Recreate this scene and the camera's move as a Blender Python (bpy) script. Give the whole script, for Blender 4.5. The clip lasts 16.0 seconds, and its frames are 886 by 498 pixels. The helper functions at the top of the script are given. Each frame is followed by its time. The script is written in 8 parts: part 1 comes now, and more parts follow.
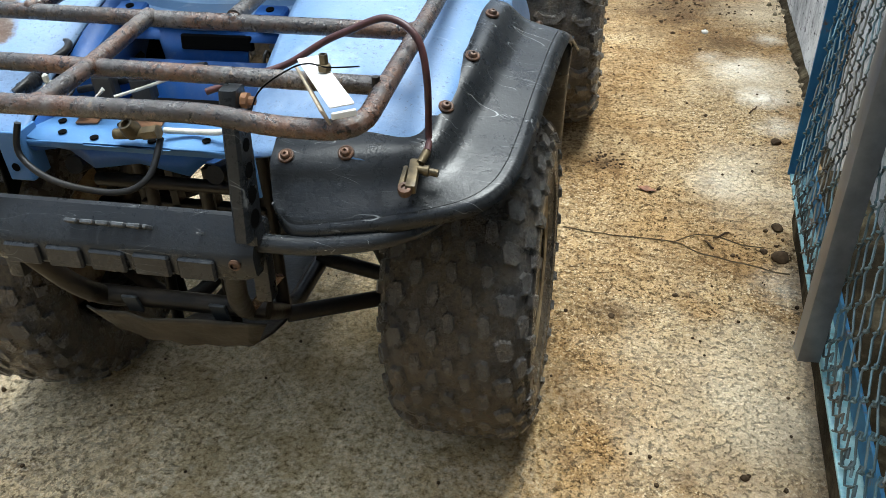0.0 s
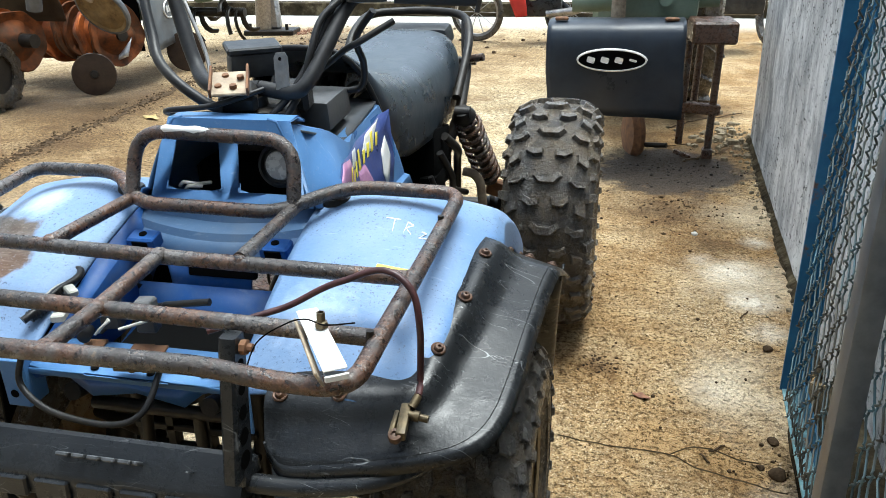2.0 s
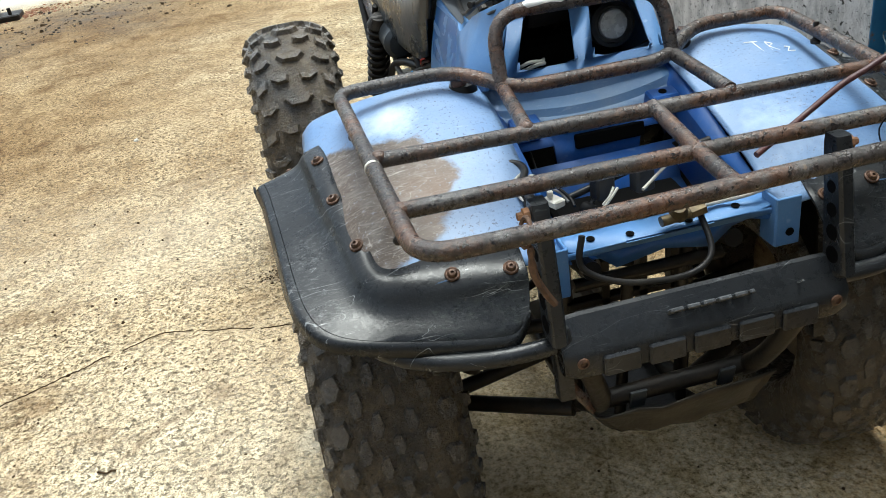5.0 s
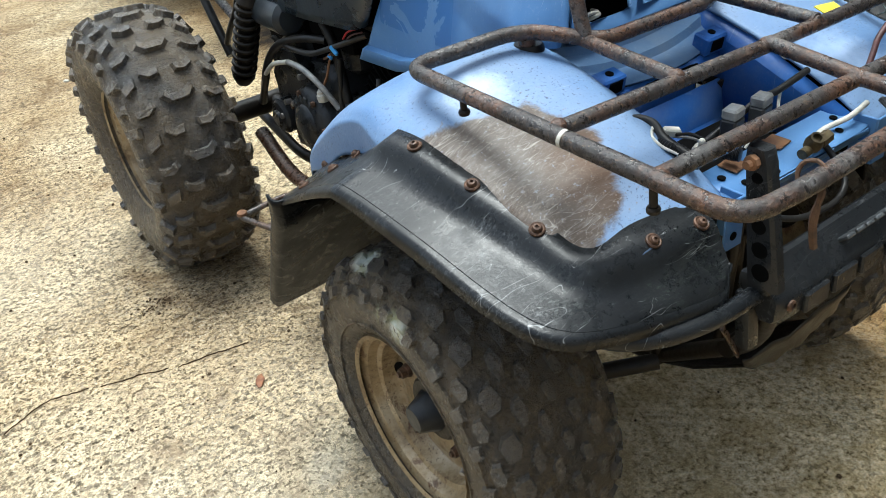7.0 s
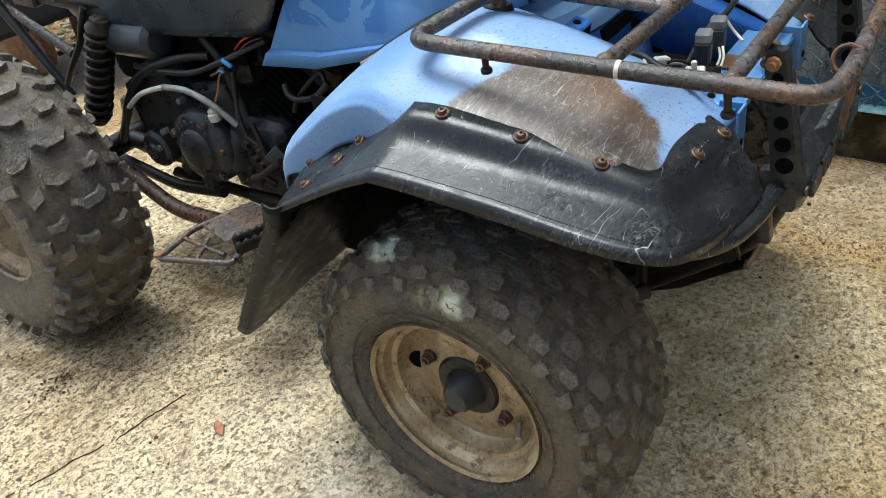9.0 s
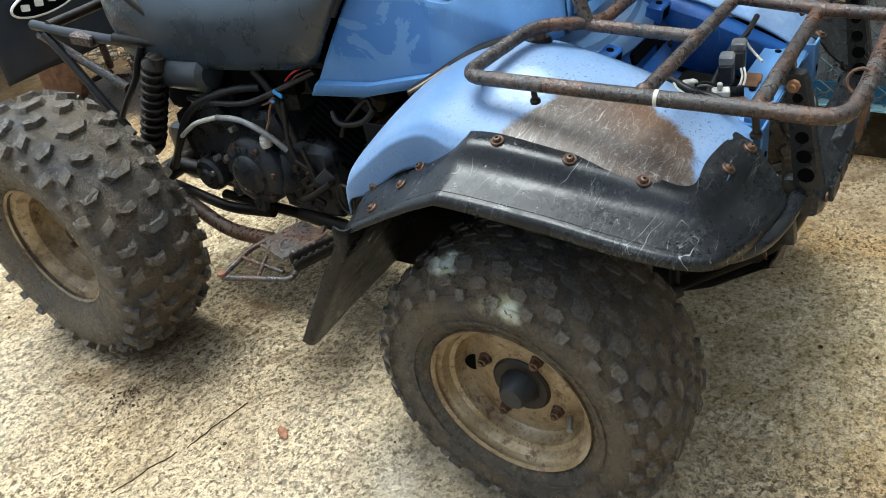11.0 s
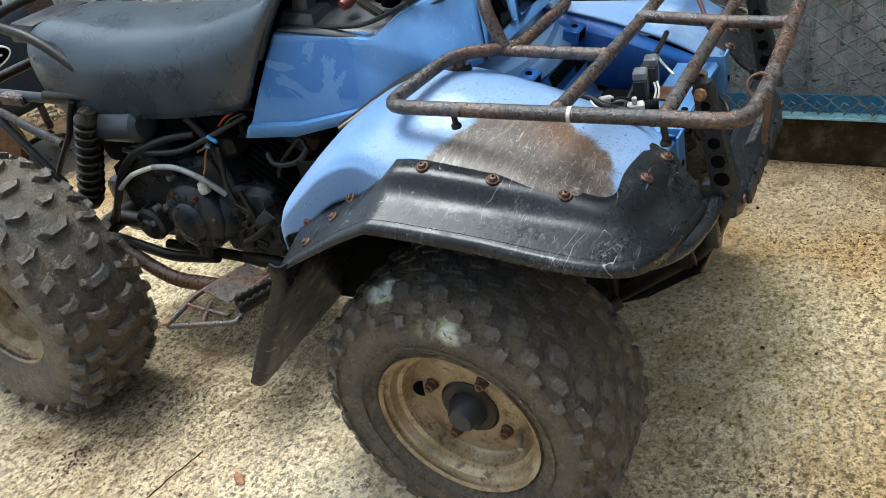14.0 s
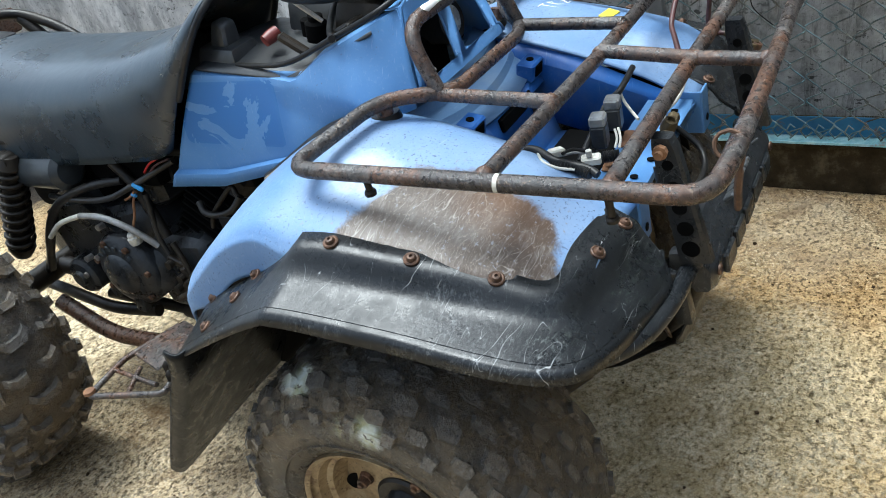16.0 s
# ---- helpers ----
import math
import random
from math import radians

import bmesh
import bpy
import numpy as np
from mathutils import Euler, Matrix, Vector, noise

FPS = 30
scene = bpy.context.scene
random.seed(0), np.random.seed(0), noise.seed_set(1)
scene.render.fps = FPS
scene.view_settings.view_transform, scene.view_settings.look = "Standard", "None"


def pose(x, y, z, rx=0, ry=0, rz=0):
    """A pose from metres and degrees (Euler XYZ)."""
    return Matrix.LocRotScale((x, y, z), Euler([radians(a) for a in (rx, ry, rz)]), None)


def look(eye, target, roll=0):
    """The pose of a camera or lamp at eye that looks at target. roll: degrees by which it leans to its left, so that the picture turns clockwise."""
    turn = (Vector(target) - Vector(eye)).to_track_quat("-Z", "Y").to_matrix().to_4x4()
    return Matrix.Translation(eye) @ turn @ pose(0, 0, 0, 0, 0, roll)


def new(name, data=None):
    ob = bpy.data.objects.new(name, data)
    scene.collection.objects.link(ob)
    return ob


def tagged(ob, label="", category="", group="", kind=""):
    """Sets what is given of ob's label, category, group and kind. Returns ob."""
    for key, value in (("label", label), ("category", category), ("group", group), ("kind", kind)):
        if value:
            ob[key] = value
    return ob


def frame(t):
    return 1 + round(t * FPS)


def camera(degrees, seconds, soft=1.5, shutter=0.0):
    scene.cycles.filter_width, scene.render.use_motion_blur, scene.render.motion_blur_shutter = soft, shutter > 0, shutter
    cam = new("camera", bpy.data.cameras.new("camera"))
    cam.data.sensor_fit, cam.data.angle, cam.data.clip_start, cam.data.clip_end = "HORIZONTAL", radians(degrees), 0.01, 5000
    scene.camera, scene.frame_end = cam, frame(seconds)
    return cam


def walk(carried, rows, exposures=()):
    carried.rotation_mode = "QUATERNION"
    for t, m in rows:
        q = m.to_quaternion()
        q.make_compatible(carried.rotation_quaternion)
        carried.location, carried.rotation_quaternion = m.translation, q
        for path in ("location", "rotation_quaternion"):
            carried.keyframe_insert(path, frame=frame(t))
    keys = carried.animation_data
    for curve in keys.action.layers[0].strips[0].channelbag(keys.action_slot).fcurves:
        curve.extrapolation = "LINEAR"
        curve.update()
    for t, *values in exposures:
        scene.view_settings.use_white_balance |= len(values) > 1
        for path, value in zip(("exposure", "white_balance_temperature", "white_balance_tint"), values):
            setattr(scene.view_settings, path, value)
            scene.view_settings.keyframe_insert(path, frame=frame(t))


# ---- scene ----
from mathutils.bvhtree import BVHTree

cam = camera(57.6, 16.0, soft=0.8)
PATH = [
    (0, (0.585, -1.057, 1.09), (0.204, 0.536, -0.057), -2.9),
    (0.5, (0.61, -1.049, 1.115), (0.231, 0.586, 0.027), -2.9),
    (1, (0.602, -1.043, 1.131), (0.214, 0.647, 0.135), -2.7),
    (1.5, (0.592, -1.032, 1.177), (0.191, 0.73, 0.32), -1.7),
    (2, (0.593, -1.035, 1.182), (0.182, 0.757, 0.395), -1.3),
    (2.5, (0.549, -1.028, 1.19), (0.139, 0.764, 0.403), -2.8),
    (3, (0.398, -1.119, 1.202), (0.063, 0.689, 0.416), -6.7),
    (3.5, (0.199, -1.241, 1.194), (-0.079, 0.571, 0.396), -7.7),
    (4, (-0.017, -1.229, 1.139), (-0.212, 0.585, 0.318), -6.0),
    (4.2, (-0.114, -1.208, 1.147), (-0.219, 0.604, 0.307), -6.2),
    (6.3, (-0.687, -0.932, 1.15), (-0.062, 0.596, 0.022), -8.2),
    (6.5, (-0.729, -0.902, 1.151), (-0.046, 0.602, 0.024), -7.2),
    (7, (-0.888, -0.776, 1.162), (0.005, 0.641, 0.068), -6.9),
    (7.5, (-0.929, -0.626, 1.113), (0.095, 0.69, 0.008), -5.3),
    (8, (-0.899, -0.462, 1.107), (0.167, 0.826, 0.009), -5.5),
    (8.5, (-1.033, -0.509, 1.139), (0.218, 0.62, 0.063), -6.7),
    (8.7, (-1.098, -0.536, 1.132), (0.186, 0.517, 0.018), -8.2),
    (10.8, (-1.242, -0.551, 1.225), (0.053, 0.494, 0.115), -12.1),
    (11, (-1.254, -0.543, 1.225), (0.035, 0.516, 0.121), -11.7),
    (11.5, (-1.26, -0.55, 1.208), (0.018, 0.524, 0.107), -10.8),
    (12, (-1.254, -0.564, 1.201), (0.024, 0.509, 0.098), -10.6),
    (12.5, (-1.26, -0.569, 1.194), (0.015, 0.501, 0.085), -11.3),
    (13, (-1.258, -0.574, 1.177), (0.042, 0.471, 0.074), -14.3),
    (13.5, (-1.259, -0.576, 1.198), (0.086, 0.432, 0.114), -13.7),
    (14, (-1.254, -0.59, 1.212), (0.132, 0.404, 0.168), -14.0),
    (14.5, (-1.241, -0.592, 1.198), (0.167, 0.391, 0.173), -15.2),
    (15, (-1.206, -0.604, 1.191), (0.205, 0.38, 0.17), -15.8),
    (15.5, (-1.072, -0.603, 1.182), (0.337, 0.381, 0.16), -15.8),
    (16, (-1.012, -0.594, 1.177), (0.358, 0.434, 0.144), -15.5),
]
walk(cam, [(t, look(eye, target, roll)) for t, eye, target, roll in PATH], [(0, 1.4, 5900, 1), (1, 1.34, 5900, 1), (2.5, 1.28, 5900, 1), (3.5, 1.14, 6050, 1), (4.1, 1.06, 6150, 1), (6.4, 1.0, 5980, 1), (7, 1.02, 5950, 1), (8.5, 1.16, 5900, 1), (10.8, 1.06, 5870, 1), (12.5, 1.08, 5850, 1), (14.5, 1.2, 5780, 1), (16, 1.24, 5720, 1)])

# ---- light ----
world = bpy.data.worlds.new("sky")
world.use_nodes = True
scene.world = world
wn = world.node_tree.nodes
sky = wn.new("ShaderNodeTexSky")
sky.sky_type = "NISHITA"
sky.sun_disc = False
sky.sun_elevation, sky.sun_rotation = radians(77), radians(27)
sky.air_density, sky.dust_density, sky.ozone_density = 1.0, 4.0, 0.6
wn["Background"].inputs["Strength"].default_value = 0.15
veil = wn.new("ShaderNodeHueSaturation")
veil.inputs["Saturation"].default_value = 0.5
world.node_tree.links.new(sky.outputs[0], veil.inputs["Color"])
world.node_tree.links.new(veil.outputs[0], wn["Background"].inputs["Color"])
sun_data = bpy.data.lights.new("sun", "SUN")
sun_data.energy, sun_data.angle, sun_data.color = 1.75, radians(32), (1.0, 0.97, 0.92)
sun = new("sun", sun_data)
sun.matrix_world = look((0.5, 1.0, 5.0), (0, 0, 0))


# ---- materials ----
class Shade:
    """A node material in a few calls."""

    def __init__(self, name, rough=0.6, metal=0.0, spec=0.5):
        self.m = bpy.data.materials.new(name)
        self.m.use_nodes = True
        self.t = self.m.node_tree
        self.b = self.t.nodes["Principled BSDF"]
        self.b.inputs["Metallic"].default_value = metal
        self.b.inputs["Specular IOR Level"].default_value = spec
        self.b.inputs["Roughness"].default_value = rough
        tc = self.t.nodes.new("ShaderNodeTexCoord")
        self.co = tc.outputs["Object"]
        self.last = None

    def put(self, a, b):
        if isinstance(a, (int, float)):
            b.default_value = a
        elif isinstance(a, tuple):
            b.default_value = (*a, 1.0) if len(a) == 3 and len(b.default_value) == 4 else a
        else:
            self.t.links.new(a, b)

    def stretch(self, sx, sy, sz, rz=0.0):
        n = self.t.nodes.new("ShaderNodeMapping")
        self.t.links.new(self.co, n.inputs[0])
        n.inputs["Scale"].default_value = (sx, sy, sz)
        n.inputs["Rotation"].default_value = (0, 0, rz)
        return n.outputs[0]

    def noise(self, scale, detail=4.0, rough=0.55, co=None, warp=0.0):
        n = self.t.nodes.new("ShaderNodeTexNoise")
        self.t.links.new(co or self.co, n.inputs["Vector"])
        n.inputs["Scale"].default_value, n.inputs["Detail"].default_value = scale, detail
        n.inputs["Roughness"].default_value, n.inputs["Distortion"].default_value = rough, warp
        return n.outputs["Fac"]

    def cells(self, scale, feature="F1", co=None, out="Distance", rand=1.0):
        n = self.t.nodes.new("ShaderNodeTexVoronoi")
        n.feature = feature
        self.t.links.new(co or self.co, n.inputs["Vector"])
        n.inputs["Scale"].default_value = scale
        n.inputs["Randomness"].default_value = rand
        return n.outputs[out]

    def ramp(self, fac, *stops):
        n = self.t.nodes.new("ShaderNodeValToRGB")
        self.put(fac, n.inputs[0])
        e = n.color_ramp.elements
        while len(e) < len(stops):
            e.new(0.5)
        for k, (p, c) in zip(e, stops):
            k.position = p
            k.color = (c, c, c, 1) if isinstance(c, (int, float)) else (*c, 1)
        return n.outputs[0]

    def mix(self, fac, a, b, kind="MIX"):
        n = self.t.nodes.new("ShaderNodeMix")
        n.data_type, n.blend_type = "RGBA", kind
        self.put(fac, n.inputs[0])
        self.put(a, n.inputs[6])
        self.put(b, n.inputs[7])
        return n.outputs[2]

    def calc(self, op, a, b=0.0, c=0.0):
        n = self.t.nodes.new("ShaderNodeMath")
        n.operation = op
        self.put(a, n.inputs[0])
        self.put(b, n.inputs[1])
        self.put(c, n.inputs[2])
        return n.outputs[0]

    def axis(self, k):
        n = self.t.nodes.new("ShaderNodeSeparateXYZ")
        self.t.links.new(self.co, n.inputs[0])
        return n.outputs[k]

    def near(self, x, y, z, r0, r1, wob=0.0, wscale=8.0):
        """1 within r0 of a place, falling to 0 at r1, with a wobbling outline."""
        n = self.t.nodes.new("ShaderNodeVectorMath")
        n.operation = "DISTANCE"
        self.t.links.new(self.co, n.inputs[0])
        n.inputs[1].default_value = (x, y, z)
        d = n.outputs["Value"]
        if wob:
            d = self.calc("ADD", d, self.calc("MULTIPLY", self.calc("SUBTRACT", self.noise(wscale, 5, 0.6), 0.5), wob))
        k = self.t.nodes.new("ShaderNodeMapRange")
        self.t.links.new(d, k.inputs[0])
        k.inputs[1].default_value, k.inputs[2].default_value = r0, r1
        k.inputs[3].default_value, k.inputs[4].default_value = 1.0, 0.0
        return k.outputs[0]

    def hairline(self, scale, width, keep, co=None):
        """Thin wandering lines, each kept for part of its length."""
        d = self.calc("ABSOLUTE", self.calc("SUBTRACT", self.noise(scale, 1.5, 0.5, co, 0.4), 0.5))
        return self.calc("MULTIPLY", self.ramp(d, (0.0, 1.0), (width, 0.0)), self.ramp(self.noise(scale * 0.9 + 3, 3, 0.6, co), (keep, 0.0), (keep + 0.08, 1.0)))

    def random(self):
        n = self.t.nodes.new("ShaderNodeObjectInfo")
        return n.outputs["Random"]

    def bump(self, height, strength=0.3, dist=0.01):
        n = self.t.nodes.new("ShaderNodeBump")
        n.inputs["Strength"].default_value, n.inputs["Distance"].default_value = strength, dist
        self.put(height, n.inputs["Height"])
        if self.last is not None:
            self.t.links.new(self.last, n.inputs["Normal"])
        self.last = n.outputs[0]
        self.t.links.new(self.last, self.b.inputs["Normal"])
        return self

    def done(self, colour=None, rough=None, metal=None):
        for v, k in ((colour, "Base Color"), (rough, "Roughness"), (metal, "Metallic")):
            if v is not None:
                self.put(v, self.b.inputs[k])
        return self.m


def concrete_ground():
    s = Shade("yard_concrete", 0.9, spec=0.07)
    big = s.noise(0.9, 5, 0.6, warp=0.6)
    mid = s.noise(5.0, 6, 0.65)
    fine = s.noise(45.0, 5, 0.7)
    grain = s.noise(210.0, 4, 0.7)
    open_side = s.ramp(s.calc("MULTIPLY_ADD", s.axis(0), -0.25, 0.5), (0.36, 0.0), (0.45, 1.0))
    base = s.mix(open_side, s.ramp(big, (0.3, (0.33, 0.24, 0.135)), (0.47, (0.45, 0.36, 0.235)), (0.64, (0.6, 0.52, 0.38))),
                 s.ramp(big, (0.3, (0.47, 0.36, 0.22)), (0.47, (0.63, 0.515, 0.345)), (0.64, (0.76, 0.66, 0.48))))
    col = s.mix(0.75, base, s.ramp(mid, (0.3, (0.55, 0.48, 0.38)), (0.58, (1.04, 1.03, 1.0))), "MULTIPLY")
    col = s.mix(1.0, col, s.ramp(grain, (0.36, (0.44, 0.39, 0.32)), (0.48, (1.02, 1.01, 0.99)), (0.62, (1.24, 1.24, 1.22))), "MULTIPLY")
    col = s.mix(0.8, col, s.ramp(fine, (0.37, (0.36, 0.31, 0.24)), (0.47, (0.98, 0.97, 0.95)), (0.62, (1.25, 1.25, 1.23))), "MULTIPLY")
    sand = s.calc("MULTIPLY", s.ramp(s.noise(130.0, 4, 0.7), (0.56, 0.0), (0.6, 0.8)), s.ramp(s.noise(6.0, 4), (0.36, 0.4), (0.6, 1.0)))
    col = s.mix(sand, col, (0.8, 0.71, 0.54))
    # angular grey-brown aggregate laid bare, in two sizes, most of it on the open side
    wob = s.t.nodes.new("ShaderNodeVectorMath")
    wob.operation = "ADD"
    nz = s.t.nodes.new("ShaderNodeTexNoise")
    nz.inputs["Scale"].default_value = 95.0
    s.t.links.new(s.co, nz.inputs["Vector"])
    sc = s.t.nodes.new("ShaderNodeVectorMath")
    sc.operation = "SCALE"
    sc.inputs["Scale"].default_value = 0.016
    s.t.links.new(nz.outputs["Color"], sc.inputs[0])
    s.t.links.new(s.co, wob.inputs[0])
    s.t.links.new(sc.outputs[0], wob.inputs[1])
    co = wob.outputs[0]
    worn = s.calc("MULTIPLY", s.ramp(s.noise(1.7, 4, 0.6), (0.34, 0.35), (0.52, 1.0)), s.ramp(open_side, (0.0, 0.22), (1.0, 1.0)))
    chips = 0.0
    for scale, share, lo, hi in ((80.0, 0.52, 0.06, 0.13), (135.0, 0.55, 0.08, 0.15)):
        rim = s.cells(scale, "DISTANCE_TO_EDGE", co)
        sep = s.t.nodes.new("ShaderNodeSeparateColor")
        s.t.links.new(s.cells(scale, co=co, out="Color"), sep.inputs[0])
        pick = s.calc("MULTIPLY", s.calc("MULTIPLY", s.ramp(rim, (lo, 0.0), (hi, 1.0)), s.ramp(sep.outputs[0], (share, 0.0), (share + 0.03, 1.0))), worn)
        stone = s.ramp(sep.outputs[1], (0.0, (0.075, 0.058, 0.038)), (0.45, (0.16, 0.13, 0.09)), (0.8, (0.27, 0.225, 0.16)), (1.0, (0.42, 0.36, 0.27)))
        pick = s.calc("MULTIPLY", pick, s.ramp(fine, (0.38, 1.0), (0.6, 0.45)))
        col = s.mix(s.calc("MULTIPLY", pick, 0.9), col, stone)
        chips = s.calc("MAXIMUM", chips, pick)
    # dark pits, and the shade at the edges of lost stones put into the colour
    pit = s.calc("MULTIPLY", s.ramp(s.noise(85.0, 4, 0.7), (0.4, 1.0), (0.44, 0.0)), s.ramp(mid, (0.35, 0.6), (0.6, 1.0)))
    col = s.mix(s.calc("MULTIPLY", pit, 0.85), col, (0.09, 0.066, 0.036))
    # rust-brown stains, wet oily patch, pale strip by the wall
    stain = s.ramp(s.noise(3.2, 6, 0.72, warp=1.0), (0.52, 0.0), (0.7, 0.8))
    col = s.mix(stain, col, (0.2, 0.125, 0.06))
    brown = s.calc("MULTIPLY", s.ramp(s.calc("MULTIPLY_ADD", s.axis(0), 0.25, 0.5), (0.54, 0.0), (0.62, 0.85)), s.ramp(s.noise(2.6, 6, 0.72), (0.38, 0.25), (0.58, 1.0)))
    col = s.mix(brown, col, s.mix(0.85, col, (0.6, 0.45, 0.27), "MULTIPLY"))
    for x, y, r, a in ((1.06, 1.55, 0.28, 0.5), (1.12, 2.2, 0.24, 0.4), (0.88, 0.05, 0.35, 0.5), (0.93, 0.8, 0.2, 0.3), (-0.62, 0.2, 0.8, 0.35), (-0.95, 1.5, 0.6, 0.35), (-1.9, 1.6, 0.8, 0.4), (-0.55, 0.28, 0.05, 0.5), (0.75, -0.35, 0.25, 0.3), (0.94, 0.95, 0.2, 0.35)):
        light = s.near(x, y, 0, 0.03, r, 0.6 * min(1.0, r * 3), 7.0)
        col = s.mix(s.calc("MULTIPLY", light, a), col, s.mix(0.7, col, (0.86, 0.79, 0.64)))
    for x, y, r, a in ((1.0, 1.62, 0.12, 0.65), (1.04, 1.4, 0.1, 0.8), (1.06, 1.2, 0.08, 0.5), (0.9, 1.72, 0.06, 0.4), (1.11, 1.9, 0.08, 0.5), (0.87, 0.86, 0.1, 0.25), (0.98, 0.42, 0.1, 0.3)):
        lime = s.calc("MULTIPLY", s.near(x, y, 0, 0.0, r, 0.9 * r, 9.0), s.ramp(s.noise(24.0, 6, 0.75), (0.36, 0.3), (0.52, 1.0)))
        col = s.mix(s.calc("MULTIPLY", lime, a), col, (0.88, 0.85, 0.77))
    for x, y, r in ((0.578, 0.927, 0.07), (-0.59, 1.04, 0.05), (0.62, 0.28, 0.08), (-0.3, 0.62, 0.16), (0.95, 1.85, 0.18), (-0.5, 0.12, 0.07)):
        spot = s.near(x, y, 0, 0.0, r, min(0.3, r), 22.0)
        col = s.mix(s.calc("MULTIPLY", spot, 0.7), col, (0.085, 0.055, 0.03))
    # brown soiling, with shade under the machines and before the nose put in
    for x, y, r, a in ((-2.3, 3.4, 2.4, 0.9), (-1.0, 5.6, 1.9, 0.8), (-2.3, 6.0, 1.6, 0.9), (-2.8, 1.8, 1.6, 0.7), (-1.7, 3.0, 0.7, 0.3), (1.05, 3.4, 0.7, 0.7), (-1.5, 0.9, 0.5, 0.3), (-0.05, -0.66, 0.42, 0.7), (0.35, -0.7, 0.25, 0.4)):
        grub_shade = s.near(x, y, 0, 0.25 * r, r, 1.0 * min(1.0, r), 2.5)
        col = s.mix(s.calc("MULTIPLY", grub_shade, a), col, s.mix(0.85, col, (0.53, 0.43, 0.3), "MULTIPLY"))
    # light level across the yard put into the colour: dimmer -x, brighter +x
    col = s.mix(1.0, col, s.ramp(s.calc("MULTIPLY_ADD", s.axis(0), 0.25, 0.5), (0.36, (0.82, 0.8, 0.78)), (0.5, (0.95, 0.94, 0.92)), (0.62, (1.04, 1.01, 0.95))), "MULTIPLY")
    # shade on the ground before the bike, put into the colour
    front_shade = s.near(0.0, -0.65, 0, 0.5, 1.1, 0.5, 3.0)
    col = s.mix(s.calc("MULTIPLY", front_shade, 0.25), col, s.mix(1.0, col, (0.92, 0.8, 0.58), "MULTIPLY"))
    # dark soil specks, laid where that shade is painted
    shade_specks = s.calc("MULTIPLY", s.near(-0.05, -0.55, 0, 0.35, 0.95, 0.5, 3.0), s.ramp(s.noise(48.0, 5, 0.75), (0.4, 1.0), (0.47, 0.0)))
    col = s.mix(s.calc("MULTIPLY", shade_specks, 0.3), col, (0.085, 0.062, 0.032))
    # ground under the nose painted lighter and warmer against the shade there
    nose_lift = s.calc("MAXIMUM", s.near(0.05, -0.06, 0, 0.1, 0.5, 0.4, 6.0), s.calc("MAXIMUM", s.near(-0.2, 0.1, 0, 0.1, 0.45, 0.4, 6.0), s.near(0.15, -0.16, 0, 0.15, 0.5, 0.4, 5.0)))
    sandy = s.ramp(s.noise(75.0, 6, 0.78), (0.37, (0.19, 0.15, 0.066)), (0.47, (0.7, 0.57, 0.37)), (0.6, (0.95, 0.85, 0.64)))
    moss = s.ramp(s.noise(9.0, 6, 0.7, warp=0.6), (0.42, (0.7, 0.64, 0.5)), (0.56, (1.05, 1.03, 0.98)))
    sandy = s.mix(1.0, sandy, moss, "MULTIPLY")
    col = s.mix(s.calc("MULTIPLY", nose_lift, 0.7), col, sandy)
    wet = s.near(0.82, 2.76, 0, 0.3, 0.42, 0.4, 8.0)
    col = s.mix(s.calc("MULTIPLY", wet, 0.92), col, (0.045, 0.038, 0.034))
    for x, y, r in ((0.8, 2.2, 0.34), (1.02, 4.0, 0.4), (1.08, 3.2, 0.3), (0.6, 3.4, 0.3), (-2.55, 3.3, 0.45), (-2.45, 2.75, 0.4), (-2.6, 3.9, 0.5), (-3.1, 3.6, 0.9), (-3.3, 4.6, 0.9)):
        dirt = s.near(x, y, 0, 0.03, r, 0.45, 9.0)
        col = s.mix(s.calc("MULTIPLY", dirt, 0.75), col, (0.075, 0.045, 0.024))
    for x, y, r, a in ((-2.0, 6.3, 1.0, 0.75), (-1.5, 5.4, 0.5, 0.4), (-2.7, 5.4, 0.6, 0.6), (-3.2, 3.9, 0.7, 0.5)):
        damp = s.calc("MULTIPLY", s.near(x, y, 0, 0.1 * r, r, 0.9 * r, 4.0), s.ramp(s.noise(7.0, 6, 0.7), (0.36, 0.35), (0.56, 1.0)))
        col = s.mix(s.calc("MULTIPLY", damp, a), col, (0.115, 0.1, 0.085))
    far = s.ramp(s.calc("MULTIPLY", s.axis(1), 0.05), (0.36, 0.0), (0.4, 1.0))
    col = s.mix(far, col, (0.6, 0.58, 0.53))
    h = s.calc("SUBTRACT", s.calc("MULTIPLY_ADD", grain, 0.4, fine), s.calc("MULTIPLY", pit, 0.9))
    s.bump(h, 1.0, 0.008).bump(chips, -0.5, 0.005).bump(s.noise(14.0, 4), 0.25, 0.012)
    return s.done(col, s.mix(wet, s.ramp(mid, (0.3, 0.75), (0.7, 0.95)), (0.55, 0.55, 0.55)))


